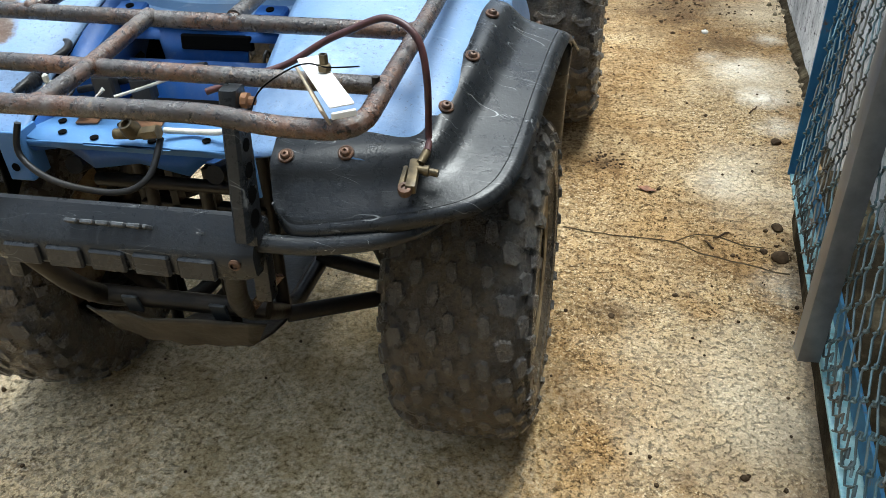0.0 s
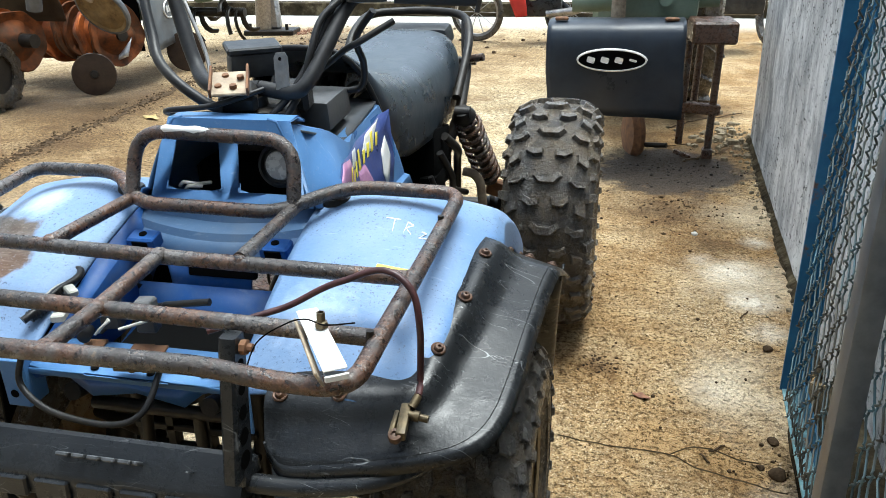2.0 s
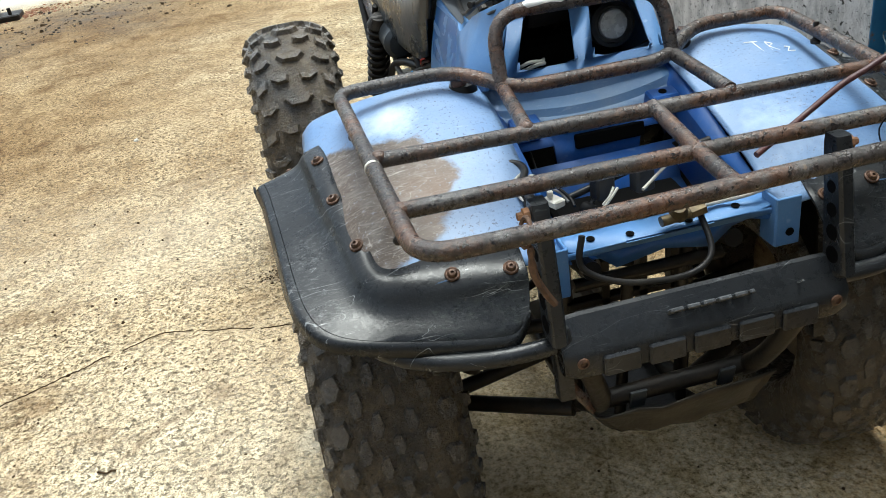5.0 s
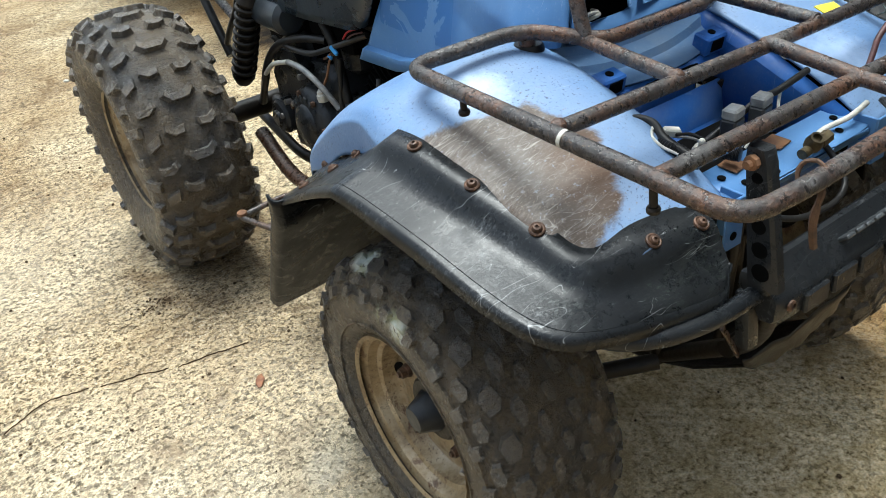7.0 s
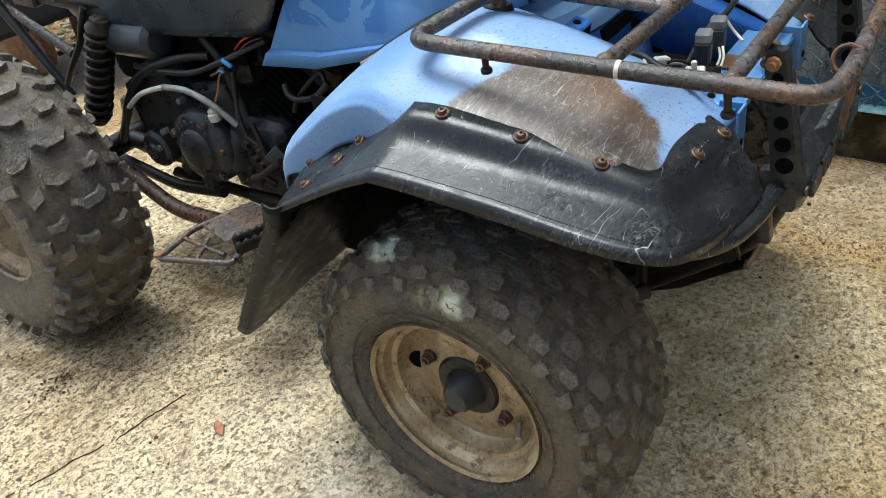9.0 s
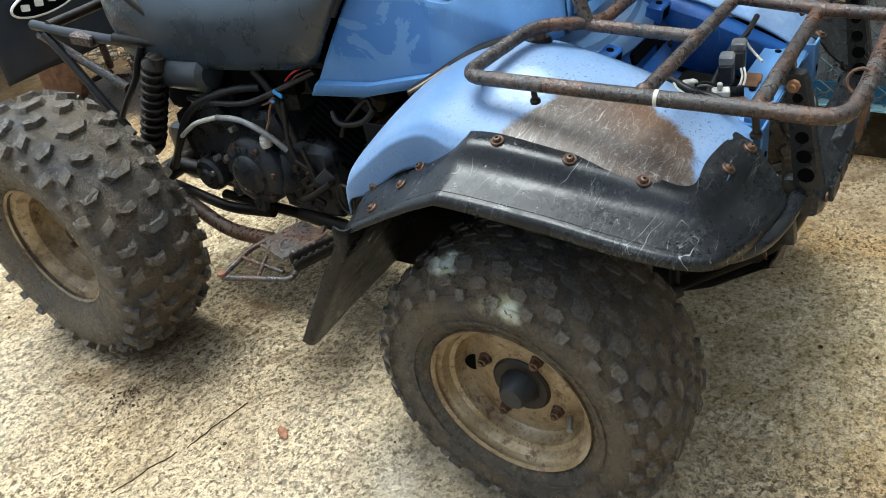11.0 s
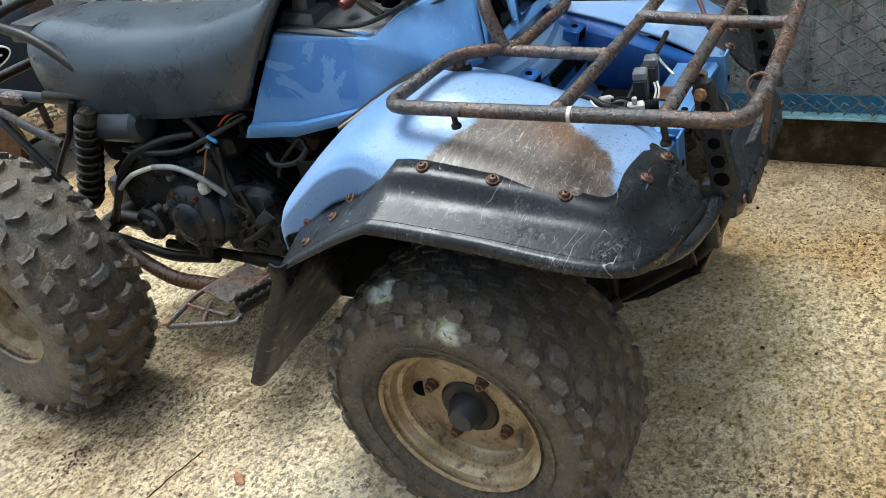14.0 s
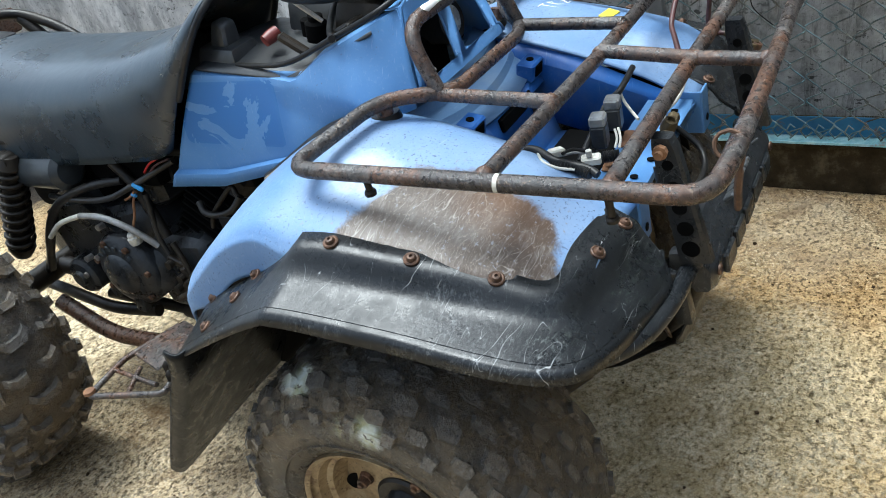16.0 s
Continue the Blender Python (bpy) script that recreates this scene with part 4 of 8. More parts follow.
# rendered wall, its line slightly turned from the vehicle's
WALL = lambda y: 1.122 + 0.042 * y
g = Geo()
for y0, y1 in ((-6.0, 3.34),):
    a, b = WALL(y0), WALL(y1)
    pts = [(a, y0), (b, y1), (b + 0.15, y1), (a + 0.15, y0)]
    g.add([(x, y, z) for z in (-0.1, 2.6) for x, y in pts], [(0, 3, 2, 1), (4, 5, 6, 7), (0, 1, 5, 4), (1, 2, 6, 5), (2, 3, 7, 6), (3, 0, 4, 7)])
solo("wall_east", g, "wall", "grey cement-rendered wall with flaking marks", "wall", kind="structure", sharp=0)

# crumbled mortar foot along the wall
rnd = random.Random(5)
g = Geo()
rows = []
for i in range(240):
    y = 0.95 + 2.38 * i / 239
    w = 0.012 + 0.03 * (0.5 + 0.5 * noise.noise((y * 3, 0, 1))) + 0.012 * noise.noise((y * 25, 4, 1))
    rows.append([(WALL(y) - w * 0.8 - 0.0015 * rnd.random(), y, 0.0), (WALL(y) - w * 0.6, y, 0.008 + 0.008 * rnd.random()), (WALL(y) + 0.01, y, 0.025 + 0.012 * rnd.random())])
g.sheet(rows)
solo("wall_foot", g, "kerb", "crumbling dark mortar along the foot of the wall", "trim", kind="structure", sharp=0)

g = Geo()
KERB = lambda y: 0.985 + 0.065 * y
rows = []
for i in range(60):
    y = -4.0 + (0.70 + 4.0) * i / 59
    j = 0.006 * noise.noise((y * 9, 2, 0))
    rows.append([(KERB(y) + j, y, -0.02), (KERB(y) + j, y, 0.07), (KERB(y) + j + 0.004, y, 0.125), (KERB(y) + 0.02 + j, y, 0.138), (WALL(y) + 0.01, y, 0.142)])
rows = [[(x + 0.0, y, -0.02) for x, y, z in rows[0]]] + rows + [[(x, y + 0.001, -0.02) for x, y, z in rows[-1]]]
g.sheet(rows)
solo("kerb", g, "kerb", "low damp-stained concrete kerb under the fence", "kerb", kind="structure", sharp=40)

# ---- chain-link gate ----
GATE = lambda y: 0.965 + 0.058 * y
gate = thing("gate", (GATE(-0.7), -0.7, 0.15), "blue steel-framed chain-link gate panel with rust", "gate")
Y0, Y1, TOP = -2.6, 0.65, 1.9


def gate_bar(pts, w, h, name, mat, label=""):
    """A bar along the gate with a rectangular section (x w, z h)."""
    gg = Geo()
    rows = []
    for y, z in pts:
        x = GATE(y)
        rows.append([(x - w[0], y, z), (x + w[1], y, z), (x + w[1], y, z + h), (x - w[0], y, z + h), (x - w[0], y, z)])
    gg.sheet(rows)
    gg.f += [(0, 1, 2, 3), (len(gg.v) - 2, len(gg.v) - 3, len(gg.v) - 4, len(gg.v) - 5)]
    return part(name, gg, mat, gate, label, sharp=30)


gate_bar(((Y0, 0.156), (Y1, 0.156)), (-0.02, 0.025), 0.05, "bottom_rail", "rail", "blue flat bottom rail")
gate_bar(((Y0, 0.147), (Y1 - 0.0, 0.147)), (0.012, 0.026), 0.006, "bottom_flange", "lip", "pale teal flange with rust spots")
gate_bar(((Y0, TOP), (Y1, TOP)), (0.0, 0.03), 0.05, "top_rail", "rail")
g = Geo().box((GATE(Y1) + 0.008, Y1 + 0.002, 1.045), (0.05, 0.006, 1.79), bevel=0.001)
g.box((GATE(Y1) + 0.031, Y1 - 0.02, 1.045), (0.005, 0.04, 1.79), bevel=0.001)
part("stile", g, "rail", gate, "dark blue angle-iron stile")
g = Geo().box((GATE(Y0) + 0.01, Y0, 1.045), (0.05, 0.05, 1.79), bevel=0.002)
part("stile", g, "rail", gate)
# woven wires: each zigzags up the panel and hooks its neighbour
PITCH, HALF = 0.033, 0.031
n_wires = int((Y1 - 0.03 - Y0) / PITCH)
for i in range(n_wires):
    rnd = random.Random(i)
    y0 = Y1 - 0.05 - i * PITCH
    pts, z, k = [], 0.166, 0
    fine_ = y0 > -1.4
    lean = rnd.uniform(-0.004, 0.004)
    while z < TOP:
        side = 0.5 if (k + i) % 2 else -0.5
        y = y0 + side * (PITCH + 0.006) + rnd.uniform(-0.003, 0.003) + lean * math.sin(z * 5)
        x = GATE(y) + 0.0045 * (1 if (k + i) % 2 else -1) - 0.004 + rnd.uniform(-0.002, 0.002) - 0.006 * math.sin(z * 2.1 + y * 3)
        if fine_:
            pts += [(x - 0.0025, y - side * 0.01, z - 0.0055), (x, y - side * 0.003, z - 0.0035), (x + 0.0015, y, z), (x, y - side * 0.003, z + 0.0035), (x + 0.0025, y - side * 0.01, z + 0.0055)]
        else:
            pts.append((x, y, z))
        z += HALF + rnd.uniform(-0.001, 0.001)
        k += 1
    g = Geo().tube(pts, 0.0019, 5 if fine_ else 4)
    if fine_:
        yy = y0 - 0.5 * (PITCH + 0.006)
        g.tube([(GATE(yy) - 0.006, yy - 0.014, 0.178), (GATE(yy) - 0.009, yy, 0.164), (GATE(yy) - 0.01, yy + 0.012, 0.182), (GATE(yy) - 0.005, yy + 0.004, 0.198), (GATE(yy) - 0.009, yy - 0.008, 0.19)], 0.0022, 5)
    part("wire", g, "wire", gate)

# grey square upright in front of the mesh
g = Geo().box((GATE(0.03) - 0.033, 0.03, 1.035), (0.036, 0.036, 1.76), (0, 0, 3), bevel=0.003, seg=2)
part("upright", g, "grey_tube", gate, "grey galvanised square-tube upright")

# ---- plain unseen walls added behind and beside the walk to shape reflections ----
solo("wall_south", Geo().box((-2.5, -6.1, 1.9), (11.0, 0.2, 3.8), bevel=0.02), "unseen_wall", "plain weathered wall added out of view to shape reflections", "wall", kind="structure")
solo("wall_west", Geo().box((-7.1, -1.6, 1.6), (0.2, 8.8, 3.2), bevel=0.02), "unseen_wall", "plain weathered wall added out of view to shape reflections", "wall", kind="structure")

# ---- quad bike ----
atv = thing("quad_bike", (0, 0, 0), "worn blue quad bike with a rusty front rack and missing headlamps", "quad bike")


def both(name, make, material, label="", **more):
    """A part for each side, the left one mirrored."""
    return [part(name, make(), material, atv, label, **more), part(name, make().mirror(), material, atv, label, **more)]


# blue front fenders
FENDER = (
    (-0.268, ((-0.150, 0.636), (-0.21, 0.644), (-0.29, 0.645), (-0.355, 0.638), (-0.372, 0.626))),
    (-0.19, ((-0.148, 0.682), (-0.21, 0.692), (-0.30, 0.692), (-0.375, 0.682), (-0.395, 0.666))),
    (-0.09, ((-0.146, 0.722), (-0.21, 0.733), (-0.31, 0.729), (-0.388, 0.709), (-0.410, 0.692))),
    (0.012, ((-0.146, 0.752), (-0.21, 0.764), (-0.31, 0.757), (-0.395, 0.729), (-0.419, 0.709))),
    (0.075, ((-0.148, 0.765), (-0.2, 0.777), (-0.30, 0.769), (-0.40, 0.737), (-0.425, 0.717))),
    (0.13, ((-0.15, 0.754), (-0.2, 0.768), (-0.3, 0.765), (-0.395, 0.747), (-0.42, 0.73))),
    (0.19, ((-0.15, 0.735), (-0.2, 0.747), (-0.3, 0.744), (-0.397, 0.727), (-0.424, 0.71))),
    (0.25, ((-0.155, 0.702), (-0.2, 0.713), (-0.3, 0.705), (-0.4, 0.683), (-0.428, 0.665))),
    (0.3, ((-0.16, 0.668), (-0.2, 0.676), (-0.3, 0.663), (-0.4, 0.64), (-0.427, 0.621))),
    (0.315, ((-0.165, 0.63), (-0.2, 0.635), (-0.3, 0.622), (-0.4, 0.598), (-0.42, 0.582))),
)
fenders = both("front_fender", lambda: Geo().sheet([[(x, y, z) for x, z in row + ((row[-1][0] - 0.004, row[-1][1] - 0.012), (row[-1][0] - 0.005, row[-1][1] - (0.02 if y < 0.1 else 0.052 if y < 0.26 else 0.03)))] for y, row in FENDER], 5), "fender", solid=0.004, sharp=60)
tagged(fenders[0], "faded blue fender with paint worn to brown primer")
tagged(fenders[1], "faded blue fender with white chalk writing")

# black over-fenders: inner top, strip edge, foot of the step, outer edge, lip
FLARE = (
    ((-0.194, -0.248, 0.662), (-0.194, -0.283, 0.642), (-0.197, -0.292, 0.624), (-0.205, -0.314, 0.602), (-0.206, -0.315, 0.588)),
    ((-0.2, -0.247, 0.663), (-0.2, -0.284, 0.642), (-0.205, -0.293, 0.622), (-0.222, -0.327, 0.587), (-0.223, -0.328, 0.573)),
    ((-0.213, -0.246, 0.663), (-0.214, -0.284, 0.642), (-0.22, -0.294, 0.62), (-0.238, -0.332, 0.582), (-0.24, -0.333, 0.568)),
    ((-0.25, -0.243, 0.668), (-0.252, -0.281, 0.643), (-0.258, -0.292, 0.619), (-0.275, -0.33, 0.587), (-0.277, -0.331, 0.573)),
    ((-0.3, -0.24, 0.67), (-0.304, -0.275, 0.644), (-0.312, -0.288, 0.62), (-0.345, -0.322, 0.599), (-0.348, -0.324, 0.585)),
    ((-0.345, -0.244, 0.667), (-0.355, -0.267, 0.65), (-0.364, -0.28, 0.625), (-0.415, -0.309, 0.613), (-0.418, -0.312, 0.599)),
    ((-0.364, -0.239, 0.6685), (-0.38, -0.256, 0.655), (-0.392, -0.266, 0.632), (-0.45, -0.294, 0.622), (-0.454, -0.298, 0.608)),
    ((-0.372, -0.225, 0.672), (-0.393, -0.235, 0.662), (-0.406, -0.242, 0.64), (-0.471, -0.268, 0.63), (-0.476, -0.271, 0.616)),
    ((-0.375, -0.204, 0.679), (-0.398, -0.207, 0.671), (-0.411, -0.212, 0.649), (-0.482, -0.233, 0.638), (-0.488, -0.235, 0.624)),
    ((-0.376, -0.16, 0.694), (-0.404, -0.162, 0.685), (-0.418, -0.164, 0.66), (-0.488, -0.18, 0.648), (-0.495, -0.182, 0.633)),
    ((-0.39, -0.09, 0.712), (-0.417, -0.09, 0.705), (-0.431, -0.09, 0.678), (-0.494, -0.095, 0.664), (-0.501, -0.096, 0.649)),
    ((-0.4, 0.012, 0.731), (-0.427, 0.012, 0.724), (-0.442, 0.012, 0.696), (-0.504, 0.02, 0.681), (-0.511, 0.021, 0.667)),
    ((-0.408, 0.058, 0.735), (-0.434, 0.058, 0.727), (-0.449, 0.06, 0.704), (-0.511, 0.063, 0.687), (-0.518, 0.066, 0.674)),
    ((-0.43, 0.112, 0.692), (-0.442, 0.111, 0.689), (-0.458, 0.11, 0.685), (-0.514, 0.106, 0.67), (-0.521, 0.11, 0.657)),
    ((-0.432, 0.158, 0.669), (-0.447, 0.156, 0.666), (-0.462, 0.154, 0.662), (-0.516, 0.147, 0.65), (-0.522, 0.152, 0.637)),
    ((-0.434, 0.21, 0.644), (-0.451, 0.208, 0.641), (-0.468, 0.204, 0.637), (-0.517, 0.195, 0.625), (-0.523, 0.2, 0.613)),
    ((-0.436, 0.262, 0.613), (-0.453, 0.258, 0.61), (-0.471, 0.255, 0.606), (-0.518, 0.245, 0.598), (-0.524, 0.25, 0.587)),
)


def fillet(p, q, r, k, n=4):
    """Points that round off the corner q of p-q-r, k metres from it on both sides."""
    p, q, r = Vector(p), Vector(q), Vector(r)
    u, w = p - q, r - q
    u, w = q + u.normalized() * min(k, 0.48 * u.length), q + w.normalized() * min(k, 0.48 * w.length)
    return [u * (1 - t) ** 2 + q * 2 * t * (1 - t) + w * t * t for t in [i / n for i in range(n + 1)]]


def flare():
    """Moulded sheet: ledge, rounded step, broad flange with a scored line near its rim, lip turned down."""
    rows = []
    for a, b, c, d, e in FLARE:
        score = Vector(lerp(c, d, 0.848)) - Vector((0, 0, 0.0012))
        rows.append([Vector(a)] + fillet(a, b, c, 0.009) + fillet(b, c, d, 0.02, 6) + [Vector(lerp(c, d, 0.6)), Vector(lerp(c, d, 0.84)), score, Vector(lerp(c, d, 0.856))] + fillet(c, d, e, 0.005, 3) + [Vector(e)])
    # even steps within each panel; the folds between panels stay crisp
    out = []
    for (lo, hi), fine in zip(((0, 8), (8, 12), (12, 16)), (4, 3, 3)):
        cols = [soften(list(col[lo:hi + 1]), fine) for col in zip(*rows)]
        panel = [list(r) for r in zip(*cols)]
        out += panel if lo == 0 else panel[1:]
    w = len(rows[0])
    return Geo().add([p for r in out for p in r], [(i * w + k, i * w + k + 1, (i + 1) * w + k + 1, (i + 1) * w + k) for i in range(len(out) - 1) for k in range(w - 1)])


flares = both("over_fender", flare, "flare", "black plastic over-fender, scratched and dusty", solid=0.004, side=1.0, sharp=48)

FLAP = ((0.232, 0.605), (0.25, 0.555), (0.29, 0.50), (0.335, 0.43), (0.385, 0.355), (0.43, 0.285))


def flap(trim=0.0):
    rows = []
    for i, (y, z) in enumerate(FLAP):
        t = i / 5
        xo = -0.53 + trim + 0.026 * t
        rows.append([(xo - 0.002, y + 0.02, z + 0.006), (xo, y + 0.004, z), (xo + 0.02, y, z), (xo + 0.09, y, z + 0.004), (-0.36, y - 0.002, z + 0.01), (-0.2, y, z + 0.012)])
    return Geo().sheet(rows, 3)


part("mud_flap", flap(), "flap", atv, "black plastic mud flap behind the wheel", solid=0.004, sharp=50)
part("mud_flap", flap(0.022).mirror(), "flap", atv, "black plastic mud flap behind the wheel", solid=0.004, sharp=50)


def arch():
    rows = []
    for k in range(15):
        a = radians(42 + 96 * k / 14)
        y, z = 0.02 + 0.33 * math.cos(a), 0.3 + 0.3 * math.sin(a)
        rows.append([(-0.245, y, z), (-0.24, y * 0.9, max(z, min(0.66, 0.6 + 0.1 * math.sin(a)))), (-0.2, y * 0.8, max(z, 0.6))])
    return Geo().sheet(rows, 2)


# flat black liner added to keep the space behind the flap dark
both("inner_panel", lambda: Geo().sheet([[(-0.235, y, z) for y in (0.1, 0.2, 0.3, 0.42)] for z in (0.3, 0.45, 0.62)]), "black", "black inner wing panel added to darken the arch", solid=0.004)
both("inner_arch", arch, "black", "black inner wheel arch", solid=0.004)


def screw(at, out, r=0.0064, mat="bolt", parent=None, washer=True):
    """A rusty cross-head screw with its washer."""
    out = Vector(out).normalized()
    c = Vector(at) - out * 0.0062
    if parent is not None:
        me = parent.data
        tree = BVHTree.FromPolygons([(v.co.x, v.co.y, v.co.z / HEIGHT) for v in me.vertices], [tuple(q.vertices) for q in me.polygons])
        hit, nrm, _, far = tree.find_nearest(Vector(at))
        if far < 0.03:
            if nrm.dot(out) < 0:
                nrm = -nrm
            out = (nrm * 2 + out).normalized()
            c = hit + nrm * 0.0002
    gg = Geo()
    if washer:
        gg.lathe(((r * 1.55, 0.0), (r * 1.52, 0.0024), (r * 1.3, 0.0034), (r * 1.05, 0.0026)), c, out, 18)
    gg.lathe(((r, 0.002), (r * 0.98, 0.004), (r * 0.7, 0.0068), (r * 0.32, 0.0075), (r * 0.28, 0.0045), (0.0, 0.004)), c, out, 16)
    return part("screw", gg, mat, parent or atv, sharp=30)


SCREWS = (((-0.415, 0.012, 0.729), (-0.25, 0, 1)), ((-0.406, -0.092, 0.71), (-0.25, -0.2, 1)), ((-0.392, -0.19, 0.689), (-0.3, -0.3, 1)),
          ((-0.285, -0.266, 0.6545), (0, -0.5, 1)), ((-0.213, -0.275, 0.651), (0, -0.5, 1)))
for p, n in SCREWS:
    screw(p, n, parent=flares[0])
    screw((-p[0], p[1], p[2]), (-n[0], n[1], n[2]), parent=flares[1])
for p, n in (((-0.434, 0.15, 0.694), (-1, 0.1, 0.25)), ((-0.434, 0.252, 0.641), (-1, 0.2, 0.2)), ((-0.464, 0.162, 0.663), (-0.25, 0.45, 0.85)), ((-0.497, 0.2, 0.634), (-0.25, 0.45, 0.85))):
    screw(p, n, 0.0058, parent=flares[0])
    screw((-p[0], p[1], p[2]), (-n[0], n[1], n[2]), 0.0058, parent=flares[1])

# blue centre tray between the fenders
tray = Geo()
tray.sheet([[(x, -0.268, 0.645 + (0.006 if abs(x) > 0.12 else 0)) for x in (-0.15, -0.12, -0.06, 0.06, 0.12, 0.15)],
            [(x, -0.20, 0.652) for x in (-0.15, -0.12, -0.06, 0.06, 0.12, 0.15)]])
tray.sheet([[(x, -0.268, 0.645) for x in (-0.14, -0.06, 0.06, 0.14)], [(x, -0.268, 0.637) for x in (-0.14, -0.06, 0.06, 0.14)]])
part("front_shelf", tray, "cowl", atv, "pale blue shelf with small holes", solid=0.003)
# skirt: the shade under the shelf is put into its deeper blue
part("shelf_skirt", Geo().sheet([[(x, -0.262, 0.637) for x in (-0.12, -0.06, 0.0, 0.06, 0.12)], [(x * 0.95, -0.25, z) for x, z in ((-0.1, 0.625), (-0.07, 0.6), (0.0, 0.612), (0.07, 0.598), (0.1, 0.622))]]), "tray", atv, "deep blue skirt, shade under the shelf in its colour", solid=0.003)
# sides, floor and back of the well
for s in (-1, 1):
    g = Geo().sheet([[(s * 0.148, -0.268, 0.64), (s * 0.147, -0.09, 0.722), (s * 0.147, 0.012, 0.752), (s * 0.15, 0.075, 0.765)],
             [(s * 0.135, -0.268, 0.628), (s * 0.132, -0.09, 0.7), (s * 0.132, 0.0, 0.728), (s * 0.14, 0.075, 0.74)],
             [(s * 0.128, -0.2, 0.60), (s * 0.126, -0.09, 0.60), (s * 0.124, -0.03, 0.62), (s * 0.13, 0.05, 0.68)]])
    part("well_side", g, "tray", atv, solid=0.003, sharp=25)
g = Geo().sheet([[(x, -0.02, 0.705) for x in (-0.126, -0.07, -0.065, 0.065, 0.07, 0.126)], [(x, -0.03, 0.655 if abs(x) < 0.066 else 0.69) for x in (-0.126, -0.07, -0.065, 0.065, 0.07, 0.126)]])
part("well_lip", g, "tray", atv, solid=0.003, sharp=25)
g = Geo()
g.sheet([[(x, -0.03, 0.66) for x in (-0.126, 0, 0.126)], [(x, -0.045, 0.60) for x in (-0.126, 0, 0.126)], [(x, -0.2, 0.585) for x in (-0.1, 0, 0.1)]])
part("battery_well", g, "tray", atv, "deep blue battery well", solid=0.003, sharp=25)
g = Geo()
# deck between the well and the cowl, with curved swage lines
for i, (y0, z0, y1, z1) in enumerate(((-0.03, 0.708, 0.0, 0.722), (0.0, 0.722, 0.006, 0.733), (0.006, 0.733, 0.03, 0.742), (0.03, 0.742, 0.036, 0.755), (0.036, 0.755, 0.07, 0.772))):
    g.sheet([[(x, y + 0.02 * (x / 0.145) ** 2, z + 0.012 * (x / 0.145) ** 2) for x in [k * 0.0145 for k in range(-10, 11)]] for y, z in ((y0, z0), (y1, z1))])
part("deck", g, "deck", atv, "blue deck with curved pressed lines", solid=0.003, sharp=25)
for s in (-1, 1):
    g = Geo().box((s * 0.108, -0.02, 0.722), (0.045, 0.03, 0.03), (12, 0, 0), 0.003)
    m = part("mount_block", g, "tray", atv)
    part("block_opening", Geo().box((s * 0.108, -0.0348, 0.72), (0.026, 0.004, 0.019), (12, 0, 0), 0.001), "black", m)
    part("hole", Geo().lathe(((0.006, 0.0), (0.006, 0.002), (0.0, 0.002)), (s * 0.108, -0.023, 0.7365), (0, -0.2, 1), 12), "black", m)
g = Geo().box((0.02, -0.027, 0.688), (0.11, 0.012, 0.022), (-10, 0, 0), 0.002)
part("well_opening", g, "black", atv, "dark opening in the back of the well")
for x, y in ((-0.1, -0.25), (-0.05, -0.258), (-0.03, -0.225), (0.03, -0.258), (0.1, -0.25), (0.125, -0.225), (-0.115, -0.225)):
    part("hole", Geo().lathe(((0.0055, 0.0), (0.0055, 0.0015), (0.0, 0.0015)), (x, y, 0.6465 + 0.1 * (y + 0.268)), (0, -0.1, 1), 12), "black", atv)
for x in (-0.07, 0.0, 0.02):
    part("rust_plate", Geo().box((x - 0.01, -0.215, 0.653), (0.03, 0.028, 0.003), (5, 0, 8), 0.001), "rust", atv)
for s in (-1, 1):
    g = Geo().box((s * 0.158, -0.279, 0.625), (0.034, 0.004, 0.07), bevel=0.001).box((s * 0.142, -0.262, 0.625), (0.004, 0.034, 0.07), bevel=0.001)
    b = part("corner_bracket", g, "cowl", atv)
    part("hole", Geo().lathe(((0.006, 0), (0.006, 0.001), (0, 0.001)), (s * 0.16, -0.2815, 0.61), (0, -1, 0), 10), "black", b)

# nose cowl
g = Geo()
ROWS_N = ((0.036, 0.772, 0.136, 0.116, 0.015), (0.04, 0.79, 0.131, 0.108, 0.014), (0.052, 0.862, 0.112, 0.088, 0.015), (0.058, 0.872, 0.108, 0.084, 0.016), (0.063, 0.9, 0.1, 0.08, 0.016))
cols = lambda r: [-r[2], -r[3], -r[4], r[4], r[3], r[2]]
nose = [[(x + 0.012, r[0], r[1]) for x in cols(r)] for r in ROWS_N]
w = 6
fs = [(i * w + k, i * w + k + 1, (i + 1) * w + k + 1, (i + 1) * w + k) for i in range(4) for k in range(5) if not (i in (1, 2) and k in (1, 3))]
g.add([p for r in nose for p in r], fs)
for k in (1, 3):
    for i, di in ((1, 1), (3, -1)):
        for a, b in ((k, k + 1), (k + 1, k)):
            v, u, w_ = nose[i][a], lerp(nose[i][a], nose[i][b], 0.2), lerp(nose[i][a], nose[2][a], 0.2 if di > 0 else 1.0)
            u2, w2 = lerp(nose[i][a], nose[i][b], 0.06), lerp(nose[i][a], nose[2][a], 0.07 if di > 0 else 0.35)
            mid = lerp(u2, w2, 0.5)
            base = len(g.v)
            g.add([v, u, u2, mid, w2, w_], [(0, 1, 2), (0, 2, 3), (0, 3, 4), (0, 4, 5)])
top_n = nose[-1]
g.sheet([top_n, [(p[0] * 0.98, 0.1, 0.9) for p in top_n], [(p[0] * 0.95, 0.135, 0.885) for p in top_n]])
